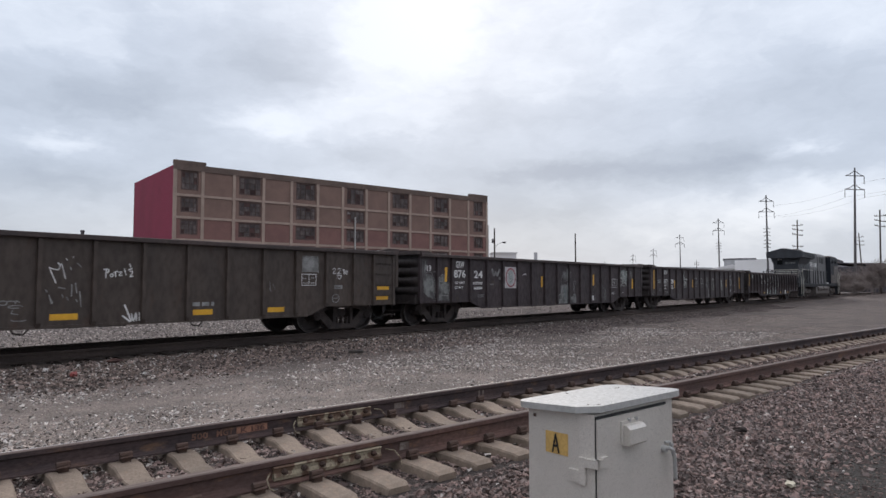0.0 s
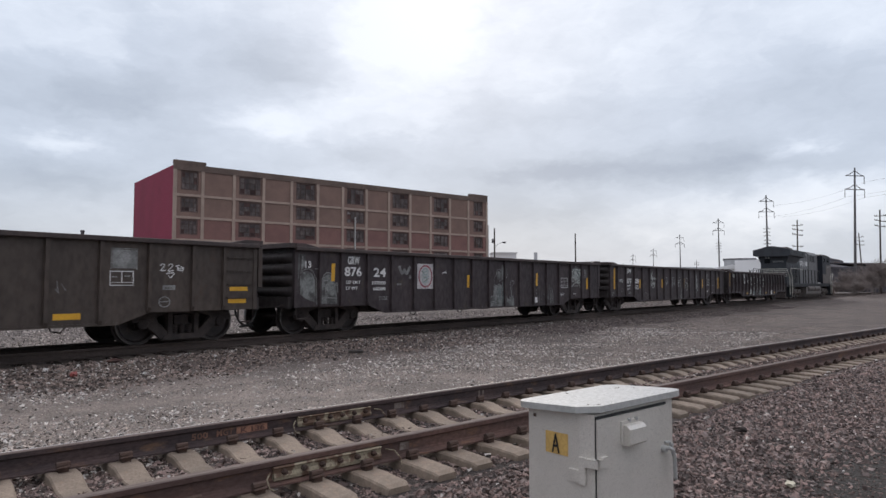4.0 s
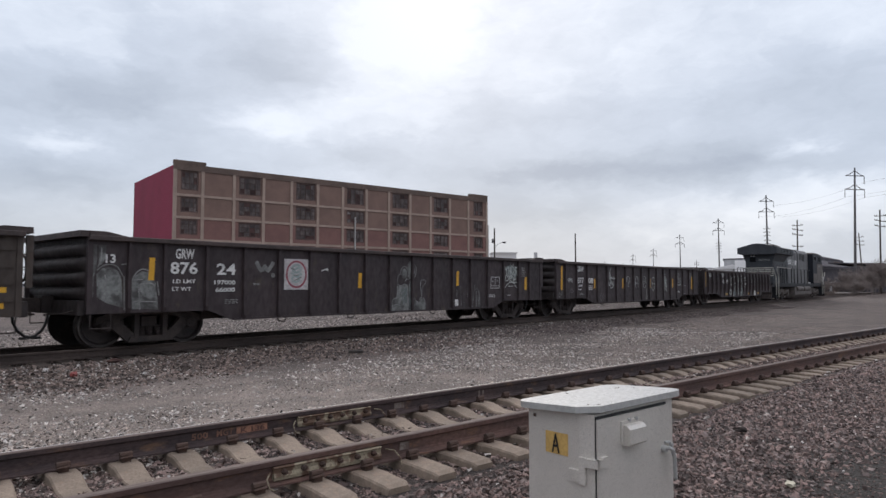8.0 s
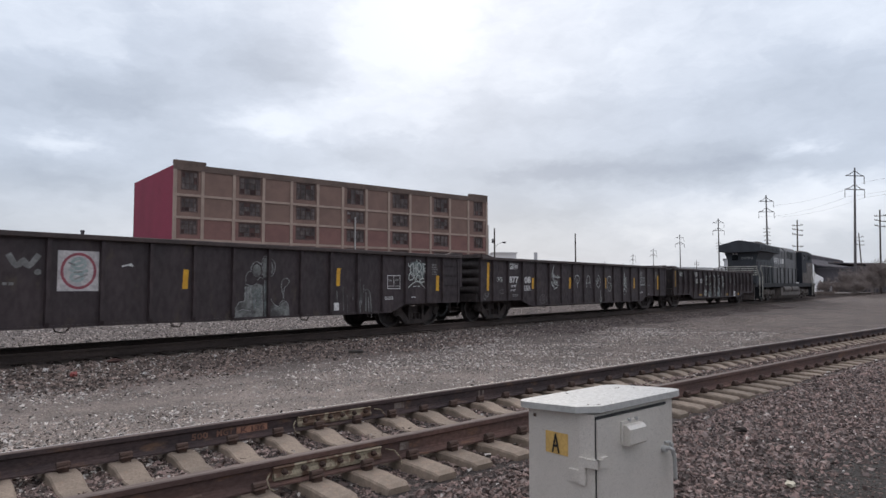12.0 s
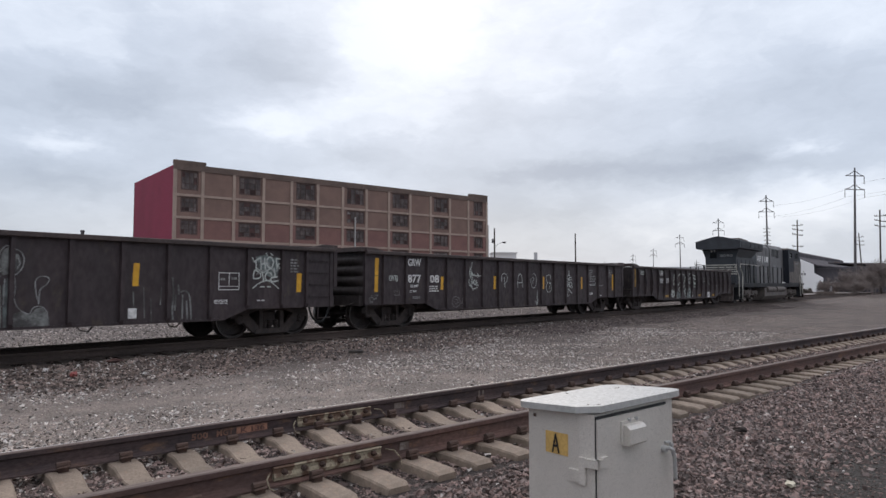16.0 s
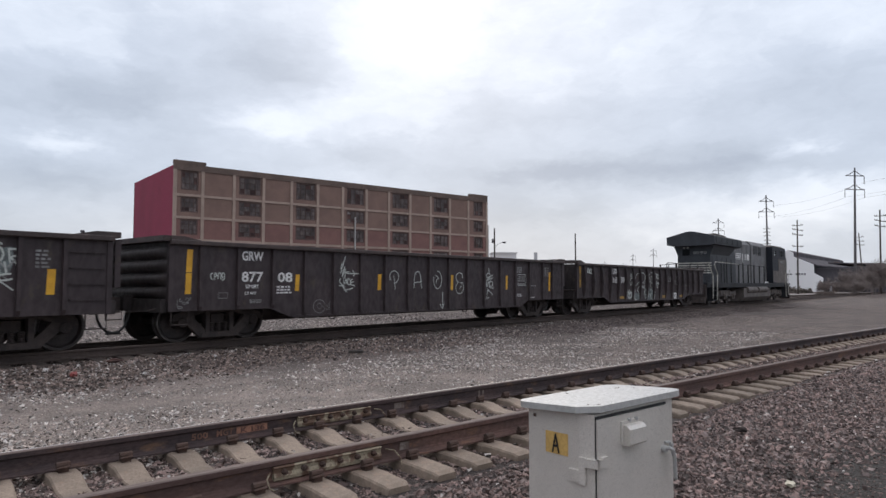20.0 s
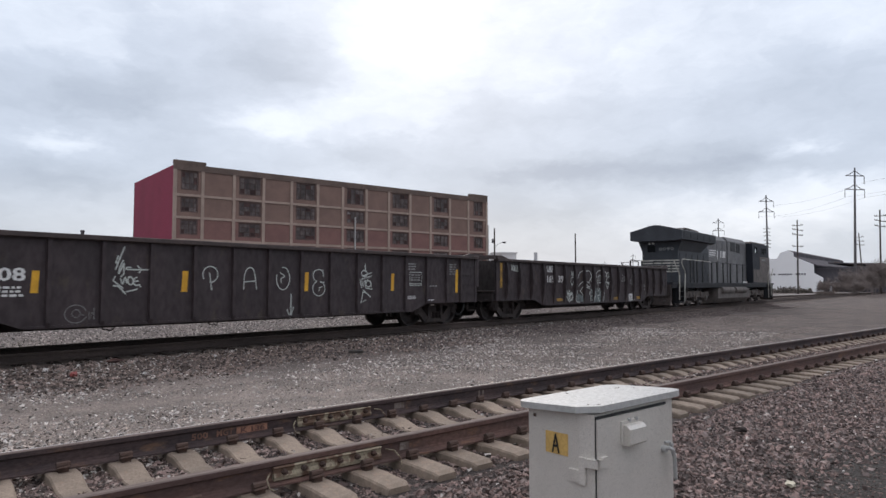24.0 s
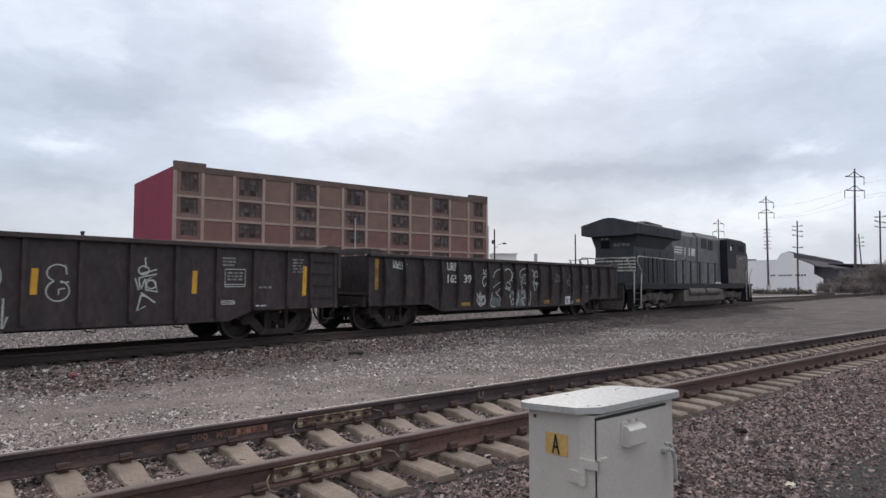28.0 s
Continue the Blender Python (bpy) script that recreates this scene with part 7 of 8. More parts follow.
    tag([[(0.05, 0.0), (0.1, 0.7), (0.4, 1.0), (0.75, 0.85), (0.95, 0.0)], [(0.1, 0.35), (0.9, 0.4)]], 7.52, 7.90, 1.17, 1.67, TAG, c, width=0.024, label="large white letter A")
    tag([arc(0.45, 0.5, 0.48, 0.48, 100, -200, 22), [(0.2, 0.75), (0.55, 0.6), (0.3, 0.5), (0.32, 0.3)]], 8.44, 8.84, 1.15, 1.71, TAG, c, width=0.024, label="large white round letter")
    tag([arc(0.5, 0.76, 0.42, 0.22, 30, 250, 14), [(0.86, 0.72), (0.78, 0.98)], arc(0.52, 0.28, 0.46, 0.27, 110, 440, 20), [(0.62, 0.5), (0.95, 0.52)], [(0.55, 0.18), (0.55, 0.32), (0.8, 0.35)]], 9.49, 9.92, 0.99, 1.68, TAG, c, width=0.024, label="large white curling letter E")
    reflector(c, 9.26, 9.37, 1.12, 1.59, 0.02)
    tag([[(0.6, 1.0), (0.55, 0.05)], [(0.0, 0.35), (0.55, 0.0), (0.95, 0.45)]], 8.74, 8.94, 0.48, 1.06, TAG, c, width=0.03, label="white painted arrow")
    tag([[(0.45, 1.0), (0.48, 0.8)], arc(0.4, 0.76, 0.22, 0.08, 0, 360, 12), [(0.3, 0.7), (0.95, 0.78)], [(0.2, 0.62), (0.95, 0.7), (0.4, 0.55)], [(0.05, 0.62), (0.2, 0.4)], [(0.2, 0.62), (0.3, 0.42), (0.45, 0.6), (0.5, 0.4)], arc(0.72, 0.5, 0.2, 0.08, 0, 360, 12),
         [(0.85, 0.55), (1.0, 0.36), (0.5, 0.4)], [(0.3, 0.35), (0.9, 0.16), (0.45, 0.3)], [(0.3, 0.3), (0.15, 0.02), (0.5, 0.1)], [(0.3, 0.3), (0.5, 0.28)]], 11.09, 11.58, 0.76, 1.85, TAG, c, width=0.030, label="dense white scrawled tag")
    reflector(c, 12.32, 12.43, 1.11, 1.60, 0.02)
    tag([[(0, 0), (0, 1), (1, 1), (1, 0), (0, 0)], [(0, 0.12), (1, 0.12)]], 13.11, 13.62, 1.26, 1.65, TAG, c, "stencil_frame", 0.022, label="white stencilled box")
    bars(c, 13.17, 13.56, 1.40, 1.62, 3, CHALK, 2, 12)
    bars(c, 13.05, 13.37, 1.72, 1.95, 4, CHALK, 2, 15)
    bars(c, 13.02, 13.37, 0.86, 0.97, 5, WHITE, 2, 13)
    bars(c, 14.0, 14.4, 1.22, 1.30, 3, CHALK, 1, 16)
    bars(c, 13.9, 14.2, 0.80, 0.86, 2, WHITE, 1, 17)
    bars(c, 14.95, 15.32, 1.60, 1.97, 2, CHALK, 4, 14)
    reflector(c, 15.24, 15.36, 1.03, 1.76, 0.025)


def marks_d(c):
    reflector(c, 0.25, 0.38, 1.17, 2.05, 0.015, YELLOW_DULL)
    lettering("URR", 3.40, 3.93, 1.76, 2.02, WHITE, c, "reporting_mark")
    lettering("165", 3.42, 3.93, 1.37, 1.64, WHITE, c, "car_number")
    lettering("39", 4.26, 4.66, 1.37, 1.64, WHITE, c, "car_number")
    reflector(c, 4.12, 4.58, 0.63, 0.74, 0.0, YELLOW_DULL)
    reflector(c, 9.22, 9.70, 0.60, 0.73, 0.0, YELLOW_DULL)
    shape(((7.04, 1.1), (7.3, 1.18), (7.69, 1.09), (8.14, 0.97), (8.18, 0.53), (7.08, 0.53)), TEAL_SMEAR, c, "thin grey overspray")
    shape(((5.82, 0.95), (6.06, 0.87), (6.38, 0.8), (6.34, 0.57), (5.78, 0.56)), TEAL_SMEAR, c, "thin grey overspray")
    tag([[(0.2, 0.77), (0.37, 0.92), (0.75, 1.0), (0.95, 0.95), (0.93, 0.8)], [(0.22, 0.51), (0.67, 0.64), (1.0, 0.64), (0.93, 0.55), (0.43, 0.37)], [(0.37, 0.37), (0.66, 0.27), (0.8, 0.15), (0.78, 0.02)], [(0.14, 0.38), (0.04, 0.2), (0.0, 0.03), (0.36, 0.0)]], 5.73, 6.49, 0.56, 1.86, TAG, c, width=0.035, label="large white looping letter")
    tag([[(0.0, 0.87), (0.22, 0.95), (0.47, 0.87), (0.63, 0.62), (0.37, 0.41)], [(0.06, 0.33), (0.14, 0.17), (0.44, 0.12), (0.37, 0.33), (0.14, 0.37)], [(0.01, 0.12), (0.47, 0.0)], [(1.0, 1.0), (0.83, 0.71), (0.76, 0.38)], [(0.68, 0.78), (0.53, 0.57), (0.56, 0.38)]], 6.59, 7.37, 1.1, 1.92, TAG, c, width=0.04, label="white graffiti face with a speech mark")
    tag([[(0.1, 0.86), (0.2, 0.02)], [(0.0, 0.61), (0.3, 0.98), (0.49, 0.8), (0.74, 1.0), (1.0, 0.59), (0.59, 0.0)], [(0.25, 0.47), (0.79, 0.47), (0.69, 0.14), (0.3, 0.14)]], 6.87, 7.48, 0.56, 1.07, TAG, c, width=0.035)
    tag([[(0.08, 0.74), (0.0, 0.89), (0.26, 0.99), (0.7, 1.0), (0.86, 0.87), (0.77, 0.69)], [(0.66, 0.73), (0.6, 0.64), (0.47, 0.6), (0.32, 0.61), (0.21, 0.68), (0.22, 0.77), (0.32, 0.84), (0.47, 0.85), (0.6, 0.81), (0.66, 0.73)], [(0.08, 0.69), (0.19, 0.51), (0.15, 0.33), (0.41, 0.43), (0.41, 0.23), (0.12, 0.18), (0.41, 0.0)], [(0.77, 0.64), (0.89, 0.43), (1.0, 0.27), (0.88, 0.02)]], 7.55, 8.28, 0.55, 1.9, TAG, c, width=0.035, label="large white looping letter")
    tag([[(1.0, 0.53), (0.87, 0.2), (0.53, 0.0), (0.2, 0.07), (0.0, 0.33), (0.0, 0.67), (0.2, 0.93), (0.53, 1.0), (0.87, 0.87), (1.0, 0.53)]], 7.79, 7.94, 1.47, 1.62, CHALK, c, width=0.05)
    tag([[(0.0, 1.0), (0.33, 0.81), (0.1, 0.67), (0.5, 0.96), (0.67, 0.75), (0.95, 0.96)], [(0.77, 0.49), (0.7, 0.35), (0.53, 0.28), (0.37, 0.31), (0.25, 0.41), (0.25, 0.56), (0.37, 0.67), (0.55, 0.69), (0.7, 0.63), (0.77, 0.49)], [(0.1, 0.44), (0.32, 0.0), (0.53, 0.2), (0.82, 0.53)], [(1.0, 0.68), (0.77, 0.35), (0.32, 0.35)]], 8.38, 8.98, 1.12, 1.87, TAG, c, width=0.045, label="dense white scrawl")
    tag([[(0.23, 0.98), (0.42, 0.75), (0.96, 1.0), (0.81, 0.7), (0.12, 0.77)], [(0.31, 0.03), (0.0, 0.31), (0.38, 0.57), (1.0, 0.52), (0.81, 0.21), (0.23, 0.0)]], 5.27, 5.53, 1.24, 1.85, TAG, c, width=0.045, label="white painted loop")
    tag([[(0.06, 0.96), (0.24, 0.49), (0.42, 1.0), (0.58, 0.49), (0.84, 0.83)], [(0.0, 0.49), (0.3, 0.09), (0.46, 0.49), (0.72, 0.15), (1.0, 0.55)], [(1.0, 0.38), (0.92, 0.19), (0.72, 0.11), (0.5, 0.15), (0.34, 0.3), (0.34, 0.47), (0.5, 0.62), (0.72, 0.64), (0.92, 0.55), (1.0, 0.38)], [(0.1, 0.7), (1.0, 0.68)], [(0.24, 0.26), (0.4, 0.0), (0.8, 0.21)]], 4.93, 5.43, 0.6, 1.07, TAG, c, width=0.045, label="dense white scrawl")
    tag([[(0.03, 1.0), (0.08, 0.27), (0.21, 1.0), (0.26, 0.27)], [(0.34, 0.88), (0.31, 0.15), (0.48, 0.92), (0.51, 0.12)], [(0.57, 0.81), (0.77, 0.81), (0.61, 0.5), (0.8, 0.19)], [(0.87, 0.85), (0.9, 0.0), (1.0, 0.73)], [(0.0, 0.31), (0.97, 0.0)]], 0.95, 1.56, 1.74, 2.0, TAG, c, width=0.035, label="white scrawled tag")
    tag([[(0.02, 1.0), (0.28, 0.82), (0.0, 0.04), (0.33, 0.04)], [(0.63, 0.43), (0.61, 0.14), (0.54, 0.0), (0.46, 0.07), (0.43, 0.29), (0.43, 0.57), (0.48, 0.79), (0.56, 0.86), (0.61, 0.71), (0.63, 0.43)], [(1.0, 0.43), (0.96, 0.18), (0.89, 0.0), (0.81, 0.07), (0.78, 0.29), (0.78, 0.57), (0.83, 0.82), (0.91, 0.86), (0.96, 0.71), (1.0, 0.43)]], 10.1, 10.64, 1.45, 1.73, CHALK, c, width=0.045, label="faded grey scrawl")
    tag(wild(46, 9, 0.35), 10.9, 11.55, 0.95, 1.80, CHALK, c, width=0.05)
    plate("white_patch", 10.85, 11.45, 0.52, 0.86, WHITE, c, label="white stencilled patch")
    bars(c, 10.92, 11.40, 0.58, 0.80, 2, CAR_SOOT, 2, 47)
    tag(wild(48, 6, 0.3), 12.6, 13.2, 0.8, 1.3, CHALK, c, width=0.03)
    reflector(c, 11.75, 12.2, 0.60, 0.73, 0.0, YELLOW_DULL)


marks_a(CAR_A)
marks_b(CAR_B)
marks_c(CAR_C)
marks_d(CAR_D)


# ---- loose stones ----
STONE_BROWN = material("brown_ballast_stone", (0.248, 0.175, 0.153), (0.150, 0.107, 0.095), 0.9, 0, 8, 60, bump=0.3, bump_size=0.004, island=0.62, space="World")
STONE_SLATE = material("grey_ballast_stone", (0.236, 0.186, 0.168), (0.148, 0.117, 0.107), 0.9, 0, 8, 60, bump=0.3, bump_size=0.004, island=0.65, space="World")
STONE_GREY = material("grey_limestone_chips", (0.375, 0.313, 0.272), (0.233, 0.195, 0.169), 0.9, 0, 8, 60, bump=0.3, bump_size=0.004, island=0.88, space="World")
STONE_DARK = material("dusty_brown_ballast", (0.25, 0.190, 0.162), (0.145, 0.111, 0.096), 0.9, 0, 8, 60, bump=0.3, bump_size=0.004, island=0.75, space="World")
STONE_FAR = material("grey_ballast_beyond", (0.40, 0.350, 0.318), (0.245, 0.215, 0.197), 0.9, 0, 8, 60, bump=0.3, bump_size=0.004, island=0.75, space="World")
STONE_PALE = material("pale_limestone_ballast", (0.60, 0.55, 0.505), (0.42, 0.385, 0.355), 0.9, 0, 8, 60, bump=0.3, bump_size=0.004, island=0.45, space="World")


STONE_DARKER = material("darker_ballast_stone", (0.150, 0.118, 0.108), (0.094, 0.075, 0.070), 0.9, 0, 8, 60, bump=0.3, bump_size=0.004, island=0.5, space="World")
STONE_BED = material("oily_bed_ballast", (0.20, 0.145, 0.125), (0.115, 0.084, 0.073), 0.9, 0, 8, 60, bump=0.3, bump_size=0.004, island=0.6, space="World")


def stone_shapes(rng, k=14):
    """Broken cubes: corners knocked about, so that every stone keeps flat faces and sharp edges."""
    v = np.array([(x, y, z) for z in (-1, 1) for y in (-1, 1) for x in (-1, 1)], float) * 0.72
    f = np.array([(0, 2, 3), (0, 3, 1), (4, 5, 7), (4, 7, 6), (0, 1, 5), (0, 5, 4), (2, 6, 7), (2, 7, 3), (0, 4, 6), (0, 6, 2), (1, 3, 7), (1, 7, 5)])
    return [v * rng.uniform(0.35, 1.25, (8, 1)) + rng.normal(0, 0.20, (8, 3)) for _ in range(k)], f


def chip_shapes(rng, k=14):
    """Small split chips: a triangle of stone with a point above and below."""
    v = np.array([(1, 0, 0), (-0.5, 0.87, 0), (-0.5, -0.87, 0), (0, 0, 0.95), (0, 0, -0.95)], float)
    f = np.array([(0, 1, 3), (1, 2, 3), (2, 0, 3), (1, 0, 4), (2, 1, 4), (0, 2, 4)])
    return [v * rng.uniform(0.6, 1.25, (5, 1)) + rng.normal(0, 0.20, (5, 3)) for _ in range(k)], f


def scatter(name, xy, size, mat, label, seed, sink=0.25, flat=0.75):
    """Loose stones lying on the ground at the places given."""
    rng = np.random.default_rng(seed)
    shapes, f = (chip_shapes if name == "yard_chips" or name == "pale_ballast" else stone_shapes)(rng)
    n, NV, NF = len(xy), len(shapes[0]), len(f)
    r = rng.uniform(size[0], size[1], n) * rng.choice([0.75, 1.0, 1.0, 1.25], n)
    q = rng.normal(0, 1, (n, 4))
    q /= np.linalg.norm(q, axis=1)[:, None]
    w, x, y, z = q.T
    rot = np.stack([1 - 2 * (y * y + z * z), 2 * (x * y - z * w), 2 * (x * z + y * w), 2 * (x * y + z * w), 1 - 2 * (x * x + z * z), 2 * (y * z - x * w),
                    2 * (x * z - y * w), 2 * (y * z + x * w), 1 - 2 * (x * x + y * y)], 1).reshape(n, 3, 3)
    base = np.array(shapes)[rng.integers(0, len(shapes), n)] * (rng.uniform(0.45, 1.45, (n, 1, 3)))
    v = np.einsum("nij,nkj->nki", rot, base) * r[:, None, None]
    v[:, :, 2] *= flat
    v[:, :, 0] += xy[:, 0:1]
    v[:, :, 1] += xy[:, 1:2]
    v[:, :, 2] += (ground_z(xy[:, 0], xy[:, 1]) + r * (0.5 - sink))[:, None]
    me = bpy.data.meshes.new(name)
    me.vertices.add(n * NV)
    me.vertices.foreach_set("co", v.ravel())
    idx = (f[None] + (np.arange(n) * NV)[:, None, None]).ravel()
    me.loops.add(len(idx))
    me.loops.foreach_set("vertex_index", idx)
    me.polygons.add(n * NF)
    me.polygons.foreach_set("loop_start", np.arange(n * NF) * 3)
    me.polygons.foreach_set("loop_total", np.full(n * NF, 3))
    me.materials.append(mat)
    me.update(calc_edges=True)
    me.shade_flat()
    ob = new(name, me)
    return tagged(ob, label, "stones", kind="stuff")


def along(seed, n, x0, x1, v0, v1, near=True, power=1.7):
    """Places in a strip beside a track, thicker where it is closer."""
    rng = np.random.default_rng(seed)
    u = x0 + (x1 - x0) * rng.uniform(0, 1, n) ** power
    v = rng.uniform(v0, v1, n)
    if not near:
        return np.stack([u, v], 1)
    c, s = math.cos(radians(-8.85)), math.sin(radians(-8.85))
    return np.stack([5.0 + u * c - v * s, 4.474 + u * s + v * c], 1)


def clear_of_cabinet(p):
    c, s = math.cos(radians(8.85)), math.sin(radians(8.85))
    x, y = p[:, 0] - 3.705, p[:, 1] - 1.886
    u, v = x * c - y * s, x * s + y * c
    return p[~((u > -0.05) & (u < 0.95) & (v > -0.05) & (v < 0.56))]


def worn_patch(p, seed):
    """Thins the stones where the ballast is trodden into dirt."""
    rng = np.random.default_rng(seed)
    d = np.hypot((p[:, 0] - 6.45) / 1.7, (p[:, 1] - 0.55) / 0.75)
    return p[rng.uniform(0, 1, len(p)) < np.clip((d - 0.50) / 0.8, 0.08, 1)]


def trodden(n, seed):
    """Places in the worn patch of soil in the foreground."""
    rng = np.random.default_rng(seed)
    return np.stack([rng.normal(6.45, 1.3, n), rng.normal(0.55, 0.6, n)], 1)


def thinning(p, seed):
    """Thins out the pale ballast further along the line."""
    rng = np.random.default_rng(seed)
    return p[rng.uniform(0, 1, len(p)) < 1 - 0.92 * smooth01(p[:, 0], 17.0, 32.0)]


def fade(p, seed):
    """Thins the ballast out towards the back and the end of its strip."""
    rng = np.random.default_rng(seed)
    c, s = math.cos(radians(-8.85)), math.sin(radians(-8.85))
    u = (p[:, 0] - 5.0) * c + (p[:, 1] - 4.474) * s
    v = -(p[:, 0] - 5.0) * s + (p[:, 1] - 4.474) * c
    return p[rng.uniform(0, 1, len(p)) < (0.15 + 0.85 * smooth01(u, -3.4, -2.3)) * (0.15 + 0.85 * smooth01(v, -4.6, -3.6))]


def outskirts(p):
    """Only the part of a strip that lies outside the thick ballast."""
    c, s = math.cos(radians(-8.85)), math.sin(radians(-8.85))
    u = (p[:, 0] - 5.0) * c + (p[:, 1] - 4.474) * s
    v = -(p[:, 0] - 5.0) * s + (p[:, 1] - 4.474) * c
    return p[(u < -2.6) | (v < -3.7)]


def ragged(p, seed):
    """Lets the dark ballast thin out unevenly into the yard."""
    rng = np.random.default_rng(seed)
    edge = 11.75 + 0.35 * np.sin(p[:, 0] * 0.8) + 0.2 * np.sin(p[:, 0] * 2.3 + 1.0)
    return p[rng.uniform(0, 1, len(p)) < smooth01(p[:, 1] - edge, -0.8, 0.6)]


def patchy(p, seed, least=0.15):
    """Thins chips in long trodden patches where the fines lie bare."""
    rng = np.random.default_rng(seed)
    x, y = p[:, 0], p[:, 1]
    f = np.sin(x * 0.55 + 1.1 * np.sin(y * 0.9) + 0.6) + np.sin(y * 1.55 + 0.8 * np.sin(x * 0.45) - 0.3) + 0.6 * np.sin(x * 1.9 + y * 2.3)
    bare = np.exp(-(((x - 4.3) / 3.0) ** 2 + ((y - 9.35 + 0.12 * (x - 4.7)) / 0.65) ** 2))
    keep = np.clip(0.55 + 0.38 * f, least, 1) * (1 - 0.93 * bare)
    return p[rng.uniform(0, 1, len(p)) < keep]


for _k, (_n, _m, _lab) in enumerate(((42000, STONE_BROWN, "brown crushed ballast stones in the foreground"), (36000, STONE_SLATE, "grey crushed ballast stones in the foreground"))):
    scatter("foreground_ballast", clear_of_cabinet(worn_patch(fade(along(1 + 40 * _k, _n, -3.4, 18.0, -4.6, -1.38, power=1.35), 75 + _k), 70 + _k)), (0.0112, 0.0235), _m, _lab, 11 + 40 * _k, flat=0.9)
    scatter("bed_ballast", along(2 + 40 * _k, _n // 2, -4.0, 28.0, -1.3, 1.3, power=1.5), (0.011, 0.027), (STONE_BED, STONE_BROWN)[_k], "crushed ballast between the concrete ties", 12 + 40 * _k, sink=0.35)
scatter("loose_ballast", trodden(4000, 63), (0.004, 0.011), STONE_BED, "small stones trodden into dark soil", 64, sink=0.35)
scatter("loose_ballast", clear_of_cabinet(outskirts(along(61, 9000, -10.0, 8.0, -8.0, -1.3, power=1.0))), (0.010, 0.025), STONE_SLATE, "sparse ballast stones behind the thick ballast", 62)
scatter("loose_ballast", clear_of_cabinet(outskirts(along(97, 10000, -9.0, -2.2, -4.4, -1.35, power=1.0))), (0.0112, 0.0235), STONE_BROWN, "brown crushed ballast along the near track", 98)
scatter("yard_chips", patchy(along(63, 20000, 1.0, 30.0, 5.0, 8.2, near=False, power=2.2), 90), (0.009, 0.022), STONE_GREY, "fine grey chips in the yard", 64, sink=0.35)
scatter("yard_chips", along(65, 12000, -12.0, 2.6, 6.0, 13.0, near=False, power=1.0), (0.010, 0.026), STONE_GREY, "scattered grey limestone chips in the yard", 66, sink=0.3)
scatter("dark_ballast", along(67, 5000, -14.0, 2.6, 11.4, 16.0, near=False, power=1.0), (0.017, 0.036), STONE_DARK, "dusty brown ballast beside the train", 68)
scatter("bed_ballast", along(69, 6000, -14.0, -3.6, -1.6, 2.4, power=1.0), (0.011, 0.027), STONE_BROWN, "crushed ballast between the concrete ties", 70, sink=0.35)
scatter("shoulder_ballast", along(3, 22000, -4.0, 24.0, 1.25, 2.7, power=1.8), (0.014, 0.030), STONE_GREY, "grey chips along the shoulder of the near track", 13)
scatter("yard_chips", patchy(along(4, 52000, 1.0, 40.0, 7.6, 12.6, near=False, power=2.2), 91), (0.008, 0.021), STONE_GREY, "scattered grey limestone chips in the yard", 14, sink=0.3)
BESIDE = ragged(along(5, 27000, 2.0, 55.0, 10.9, 13.35, near=False, power=1.4), 93)
DARKER = np.random.default_rng(94).uniform(0, 1, len(BESIDE)) < smooth01(BESIDE[:, 0], 11.0, 20.0)
scatter("dark_ballast", BESIDE[~DARKER], (0.017, 0.036), STONE_DARK, "dusty brown ballast beside the train", 15)
scatter("dark_ballast", BESIDE[DARKER], (0.015, 0.032), STONE_DARKER, "darker brown ballast beside the train", 20)
scatter("dark_ballast", along(6, 6000, 2.0, 40.0, 13.3, 16.0, near=False, power=1.4), (0.02, 0.036), STONE_DARK, "oily dark ballast under the train", 16)
scatter("dark_ballast", along(71, 7000, 22.0, 90.0, 16.0, 26.0, near=False, power=1.3), (0.025, 0.046), STONE_DARKER, "dull brown ballast beyond the train", 72)
scatter("pale_ballast", thinning(along(7, 22000, 3.0, 60.0, 16.0, 28.0, near=False, power=1.4), 73), (0.025, 0.046), STONE_FAR, "pale limestone ballast beyond the train", 17)
scatter("bright_chips", patchy(along(8, 24000, 1.0, 25.0, 5.5, 13.7, near=False, power=1.4), 92), (0.009, 0.025), STONE_PALE, "bright limestone lumps among the gravel", 18)
scatter("bright_chips", clear_of_cabinet(worn_patch(along(9, 1500, -3.0, 16.0, -4.6, 1.3, power=1.3), 95)), (0.011, 0.023), STONE_PALE, "pale stones among the brown ballast", 19, sink=0.1)


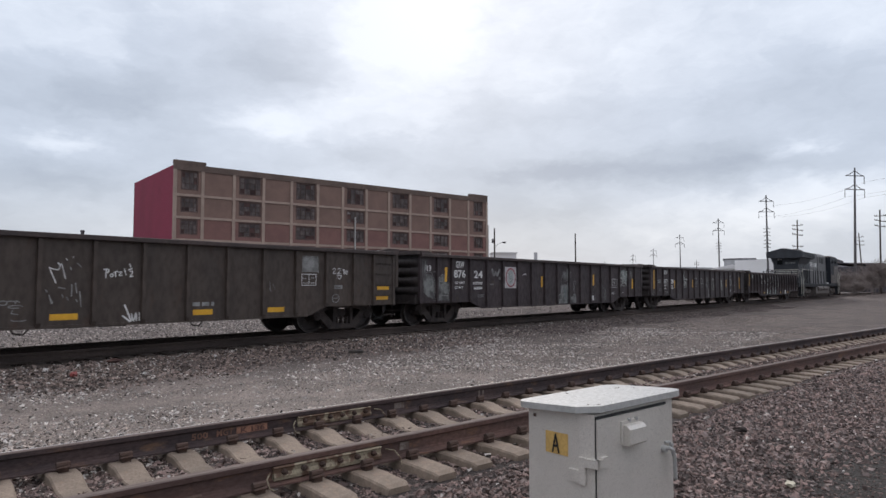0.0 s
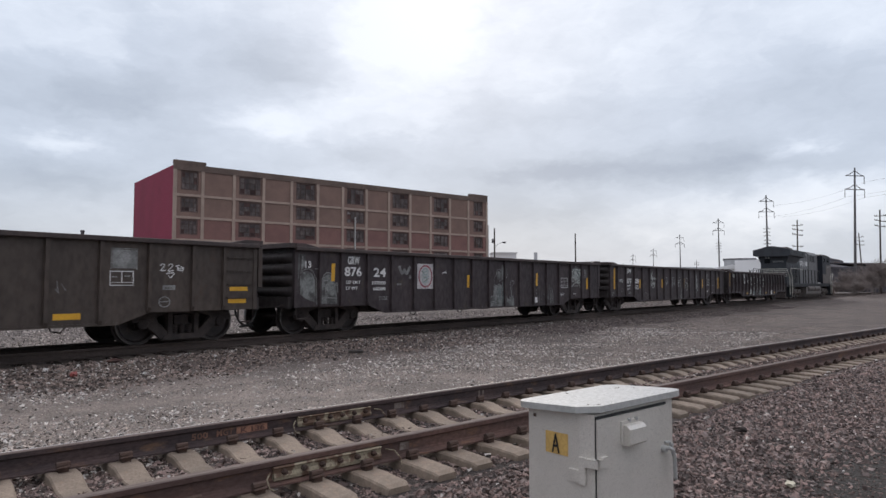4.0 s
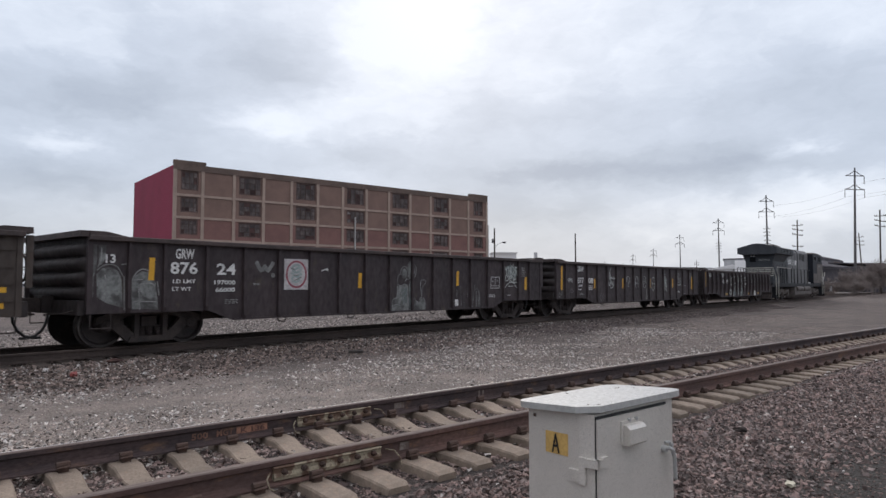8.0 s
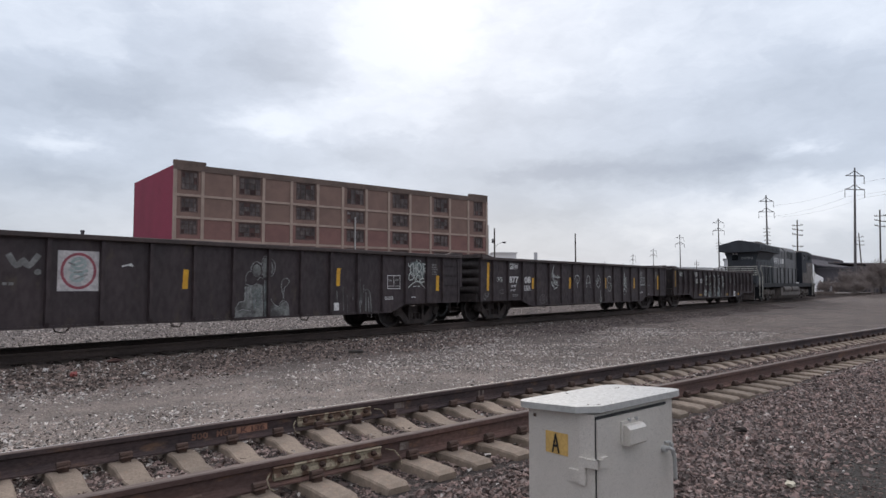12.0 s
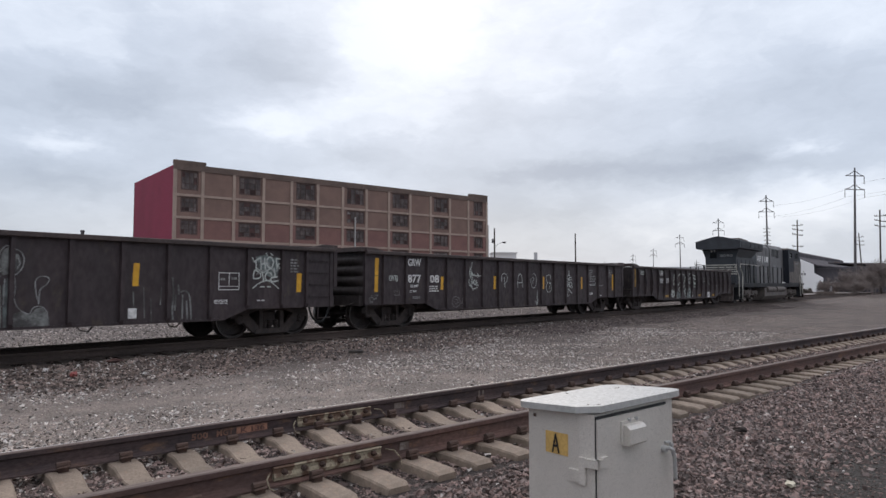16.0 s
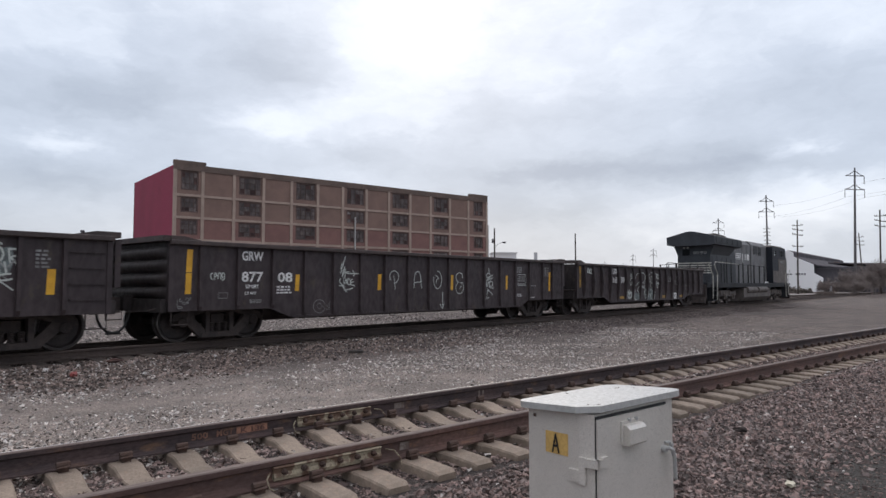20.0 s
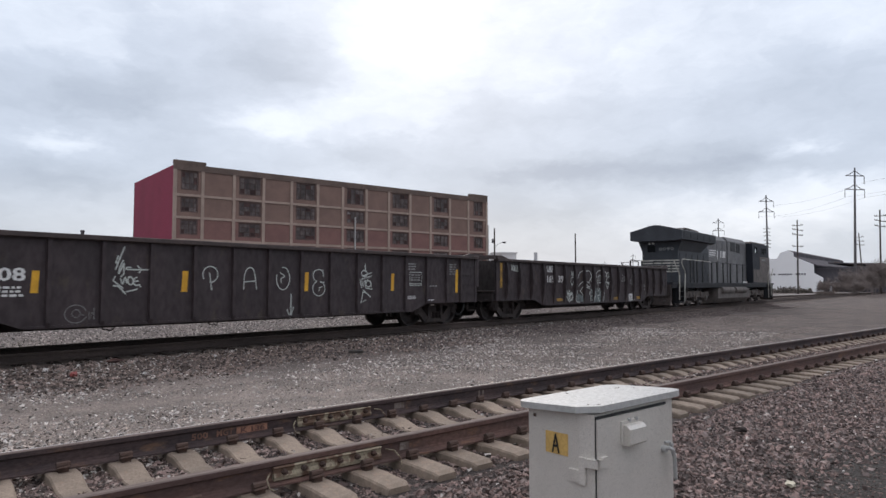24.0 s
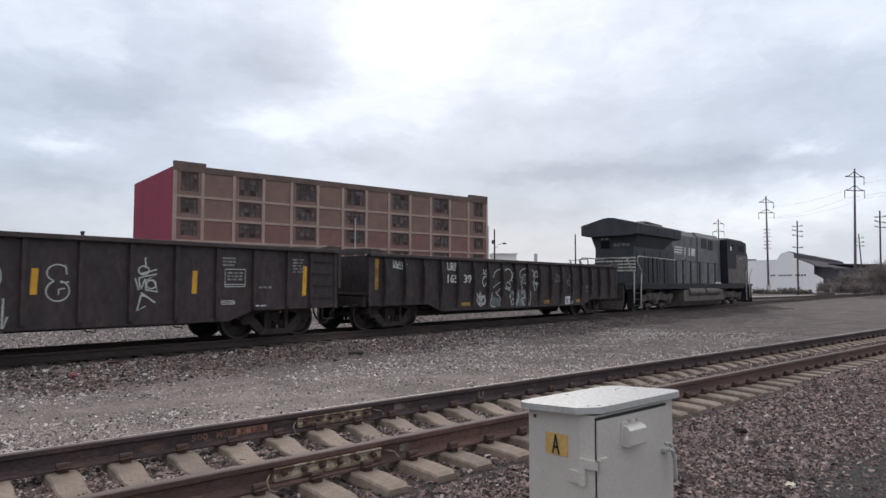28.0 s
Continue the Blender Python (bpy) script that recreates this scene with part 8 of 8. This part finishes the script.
def litter():
    """Odd bits lying about."""
    wood = material("shaded_board_edge", (0.055, 0.045, 0.038), (0.035, 0.029, 0.025), 0.9, 0, 6, 50, (0.3, 1, 1), bump=0.2, bump_size=0.003)
    wood_top = material("lit_board_face", (0.30, 0.26, 0.23), (0.20, 0.17, 0.15), 0.9, 0, 6, 50, (0.3, 1, 1), bump=0.2, bump_size=0.003)
    red = material("torn_red_plastic", (0.36, 0.085, 0.070), (0.22, 0.055, 0.048), 0.5, 0, 6, 40, bump=0.2, bump_size=0.003)
    rust = material("rusty_plate_scrap", (0.11, 0.055, 0.045), (0.070, 0.040, 0.034), 0.9, 0, 6, 40, bump=0.2, bump_size=0.003)
    black = material("charred_wood", (0.050, 0.036, 0.030), (0.024, 0.019, 0.017), 0.9, 0, 6, 40, bump=0.2, bump_size=0.003)
    pale = material("yellowish_limestone", (0.60, 0.55, 0.43), (0.46, 0.42, 0.33), 0.9, 0, 9, 60, bump=0.3, bump_size=0.004)
    chalky = material("clean_white_limestone", (0.66, 0.63, 0.60), (0.52, 0.49, 0.46), 0.9, 0, 9, 60, bump=0.3, bump_size=0.004)
    for nm, x, y, l, w, h, turn, mat, lab in (
            ("board_scrap", 10.95, 11.95, 0.34, 0.30, 0.04, -40, wood, "broken pale board lying on the gravel"),
            ("plastic_scrap", 4.65, 12.30, 0.17, 0.12, 0.07, 40, red, "torn red plastic scrap"),
            ("rusty_plate", 5.65, 13.0, 0.30, 0.12, 0.06, -20, rust, "rusty steel plate in the ballast"),
            ("charred_stick", 7.30, 2.04, 0.16, 0.06, 0.04, -60, black, "charred stick among the ballast"),
            ("limestone_lump", 4.36, 12.75, 0.12, 0.08, 0.05, 30, chalky, "white limestone lump in the dark ballast"),
            ("limestone_lump", 5.76, 12.0, 0.10, 0.07, 0.04, 80, chalky, "white limestone lump in the dark ballast"),
            ("limestone_lump", 4.95, 12.9, 0.07, 0.05, 0.04, 10, chalky, "white limestone lump in the dark ballast"),
            ("limestone_lump", 7.6, 12.7, 0.08, 0.06, 0.04, 50, chalky, "white limestone lump in the dark ballast"),
            ("limestone_lump", 5.78, 1.25, 0.13, 0.08, 0.034, 15, pale, "yellowish limestone lump on the ballast")):
        bm = bmesh.new()
        rng = random.Random(nm + str(x))
        if nm == "board_scrap":
            box(bm, -l / 2, l / 2, -w / 2, w / 2, -0.01, h)
        else:
            bmesh.ops.create_icosphere(bm, subdivisions=2, radius=0.5)
            for v in bm.verts:
                k = rng.uniform(0.55, 1.2)
                v.co = Vector((v.co.x * l * k, v.co.y * w * k, v.co.z * h * 1.6 * k + h * 0.35))
        if nm == "board_scrap":                       # lit top and shaded edges are put into the two colours
            for f in bm.faces:
                f.material_index = 1 if f.normal.z > 0.5 else 0
            mat = [mat, wood_top]
        ob = new(nm, mesh_of(nm, bm, mat))
        ob.matrix_basis = pose(x, y, float(ground_z(x, y)) + 0.022, 0, 0, turn)
        tagged(ob, lab, "debris")


litter()


# ---- what moves ----
def motions():
    steps = [round(0.35 * k, 3) for k in range(81)]
    for car, x in VEHICLES:
        walk(car, [(t, pose(x - travelled(t), TRAIN_Y, 0)) for t in steps])
    for wheel, x, r in ROLLING:
        walk(wheel, [(t, pose(x, 0, r, 0, math.degrees(-(travelled(t) - travelled(0)) / r), 0)) for t in steps])


motions()
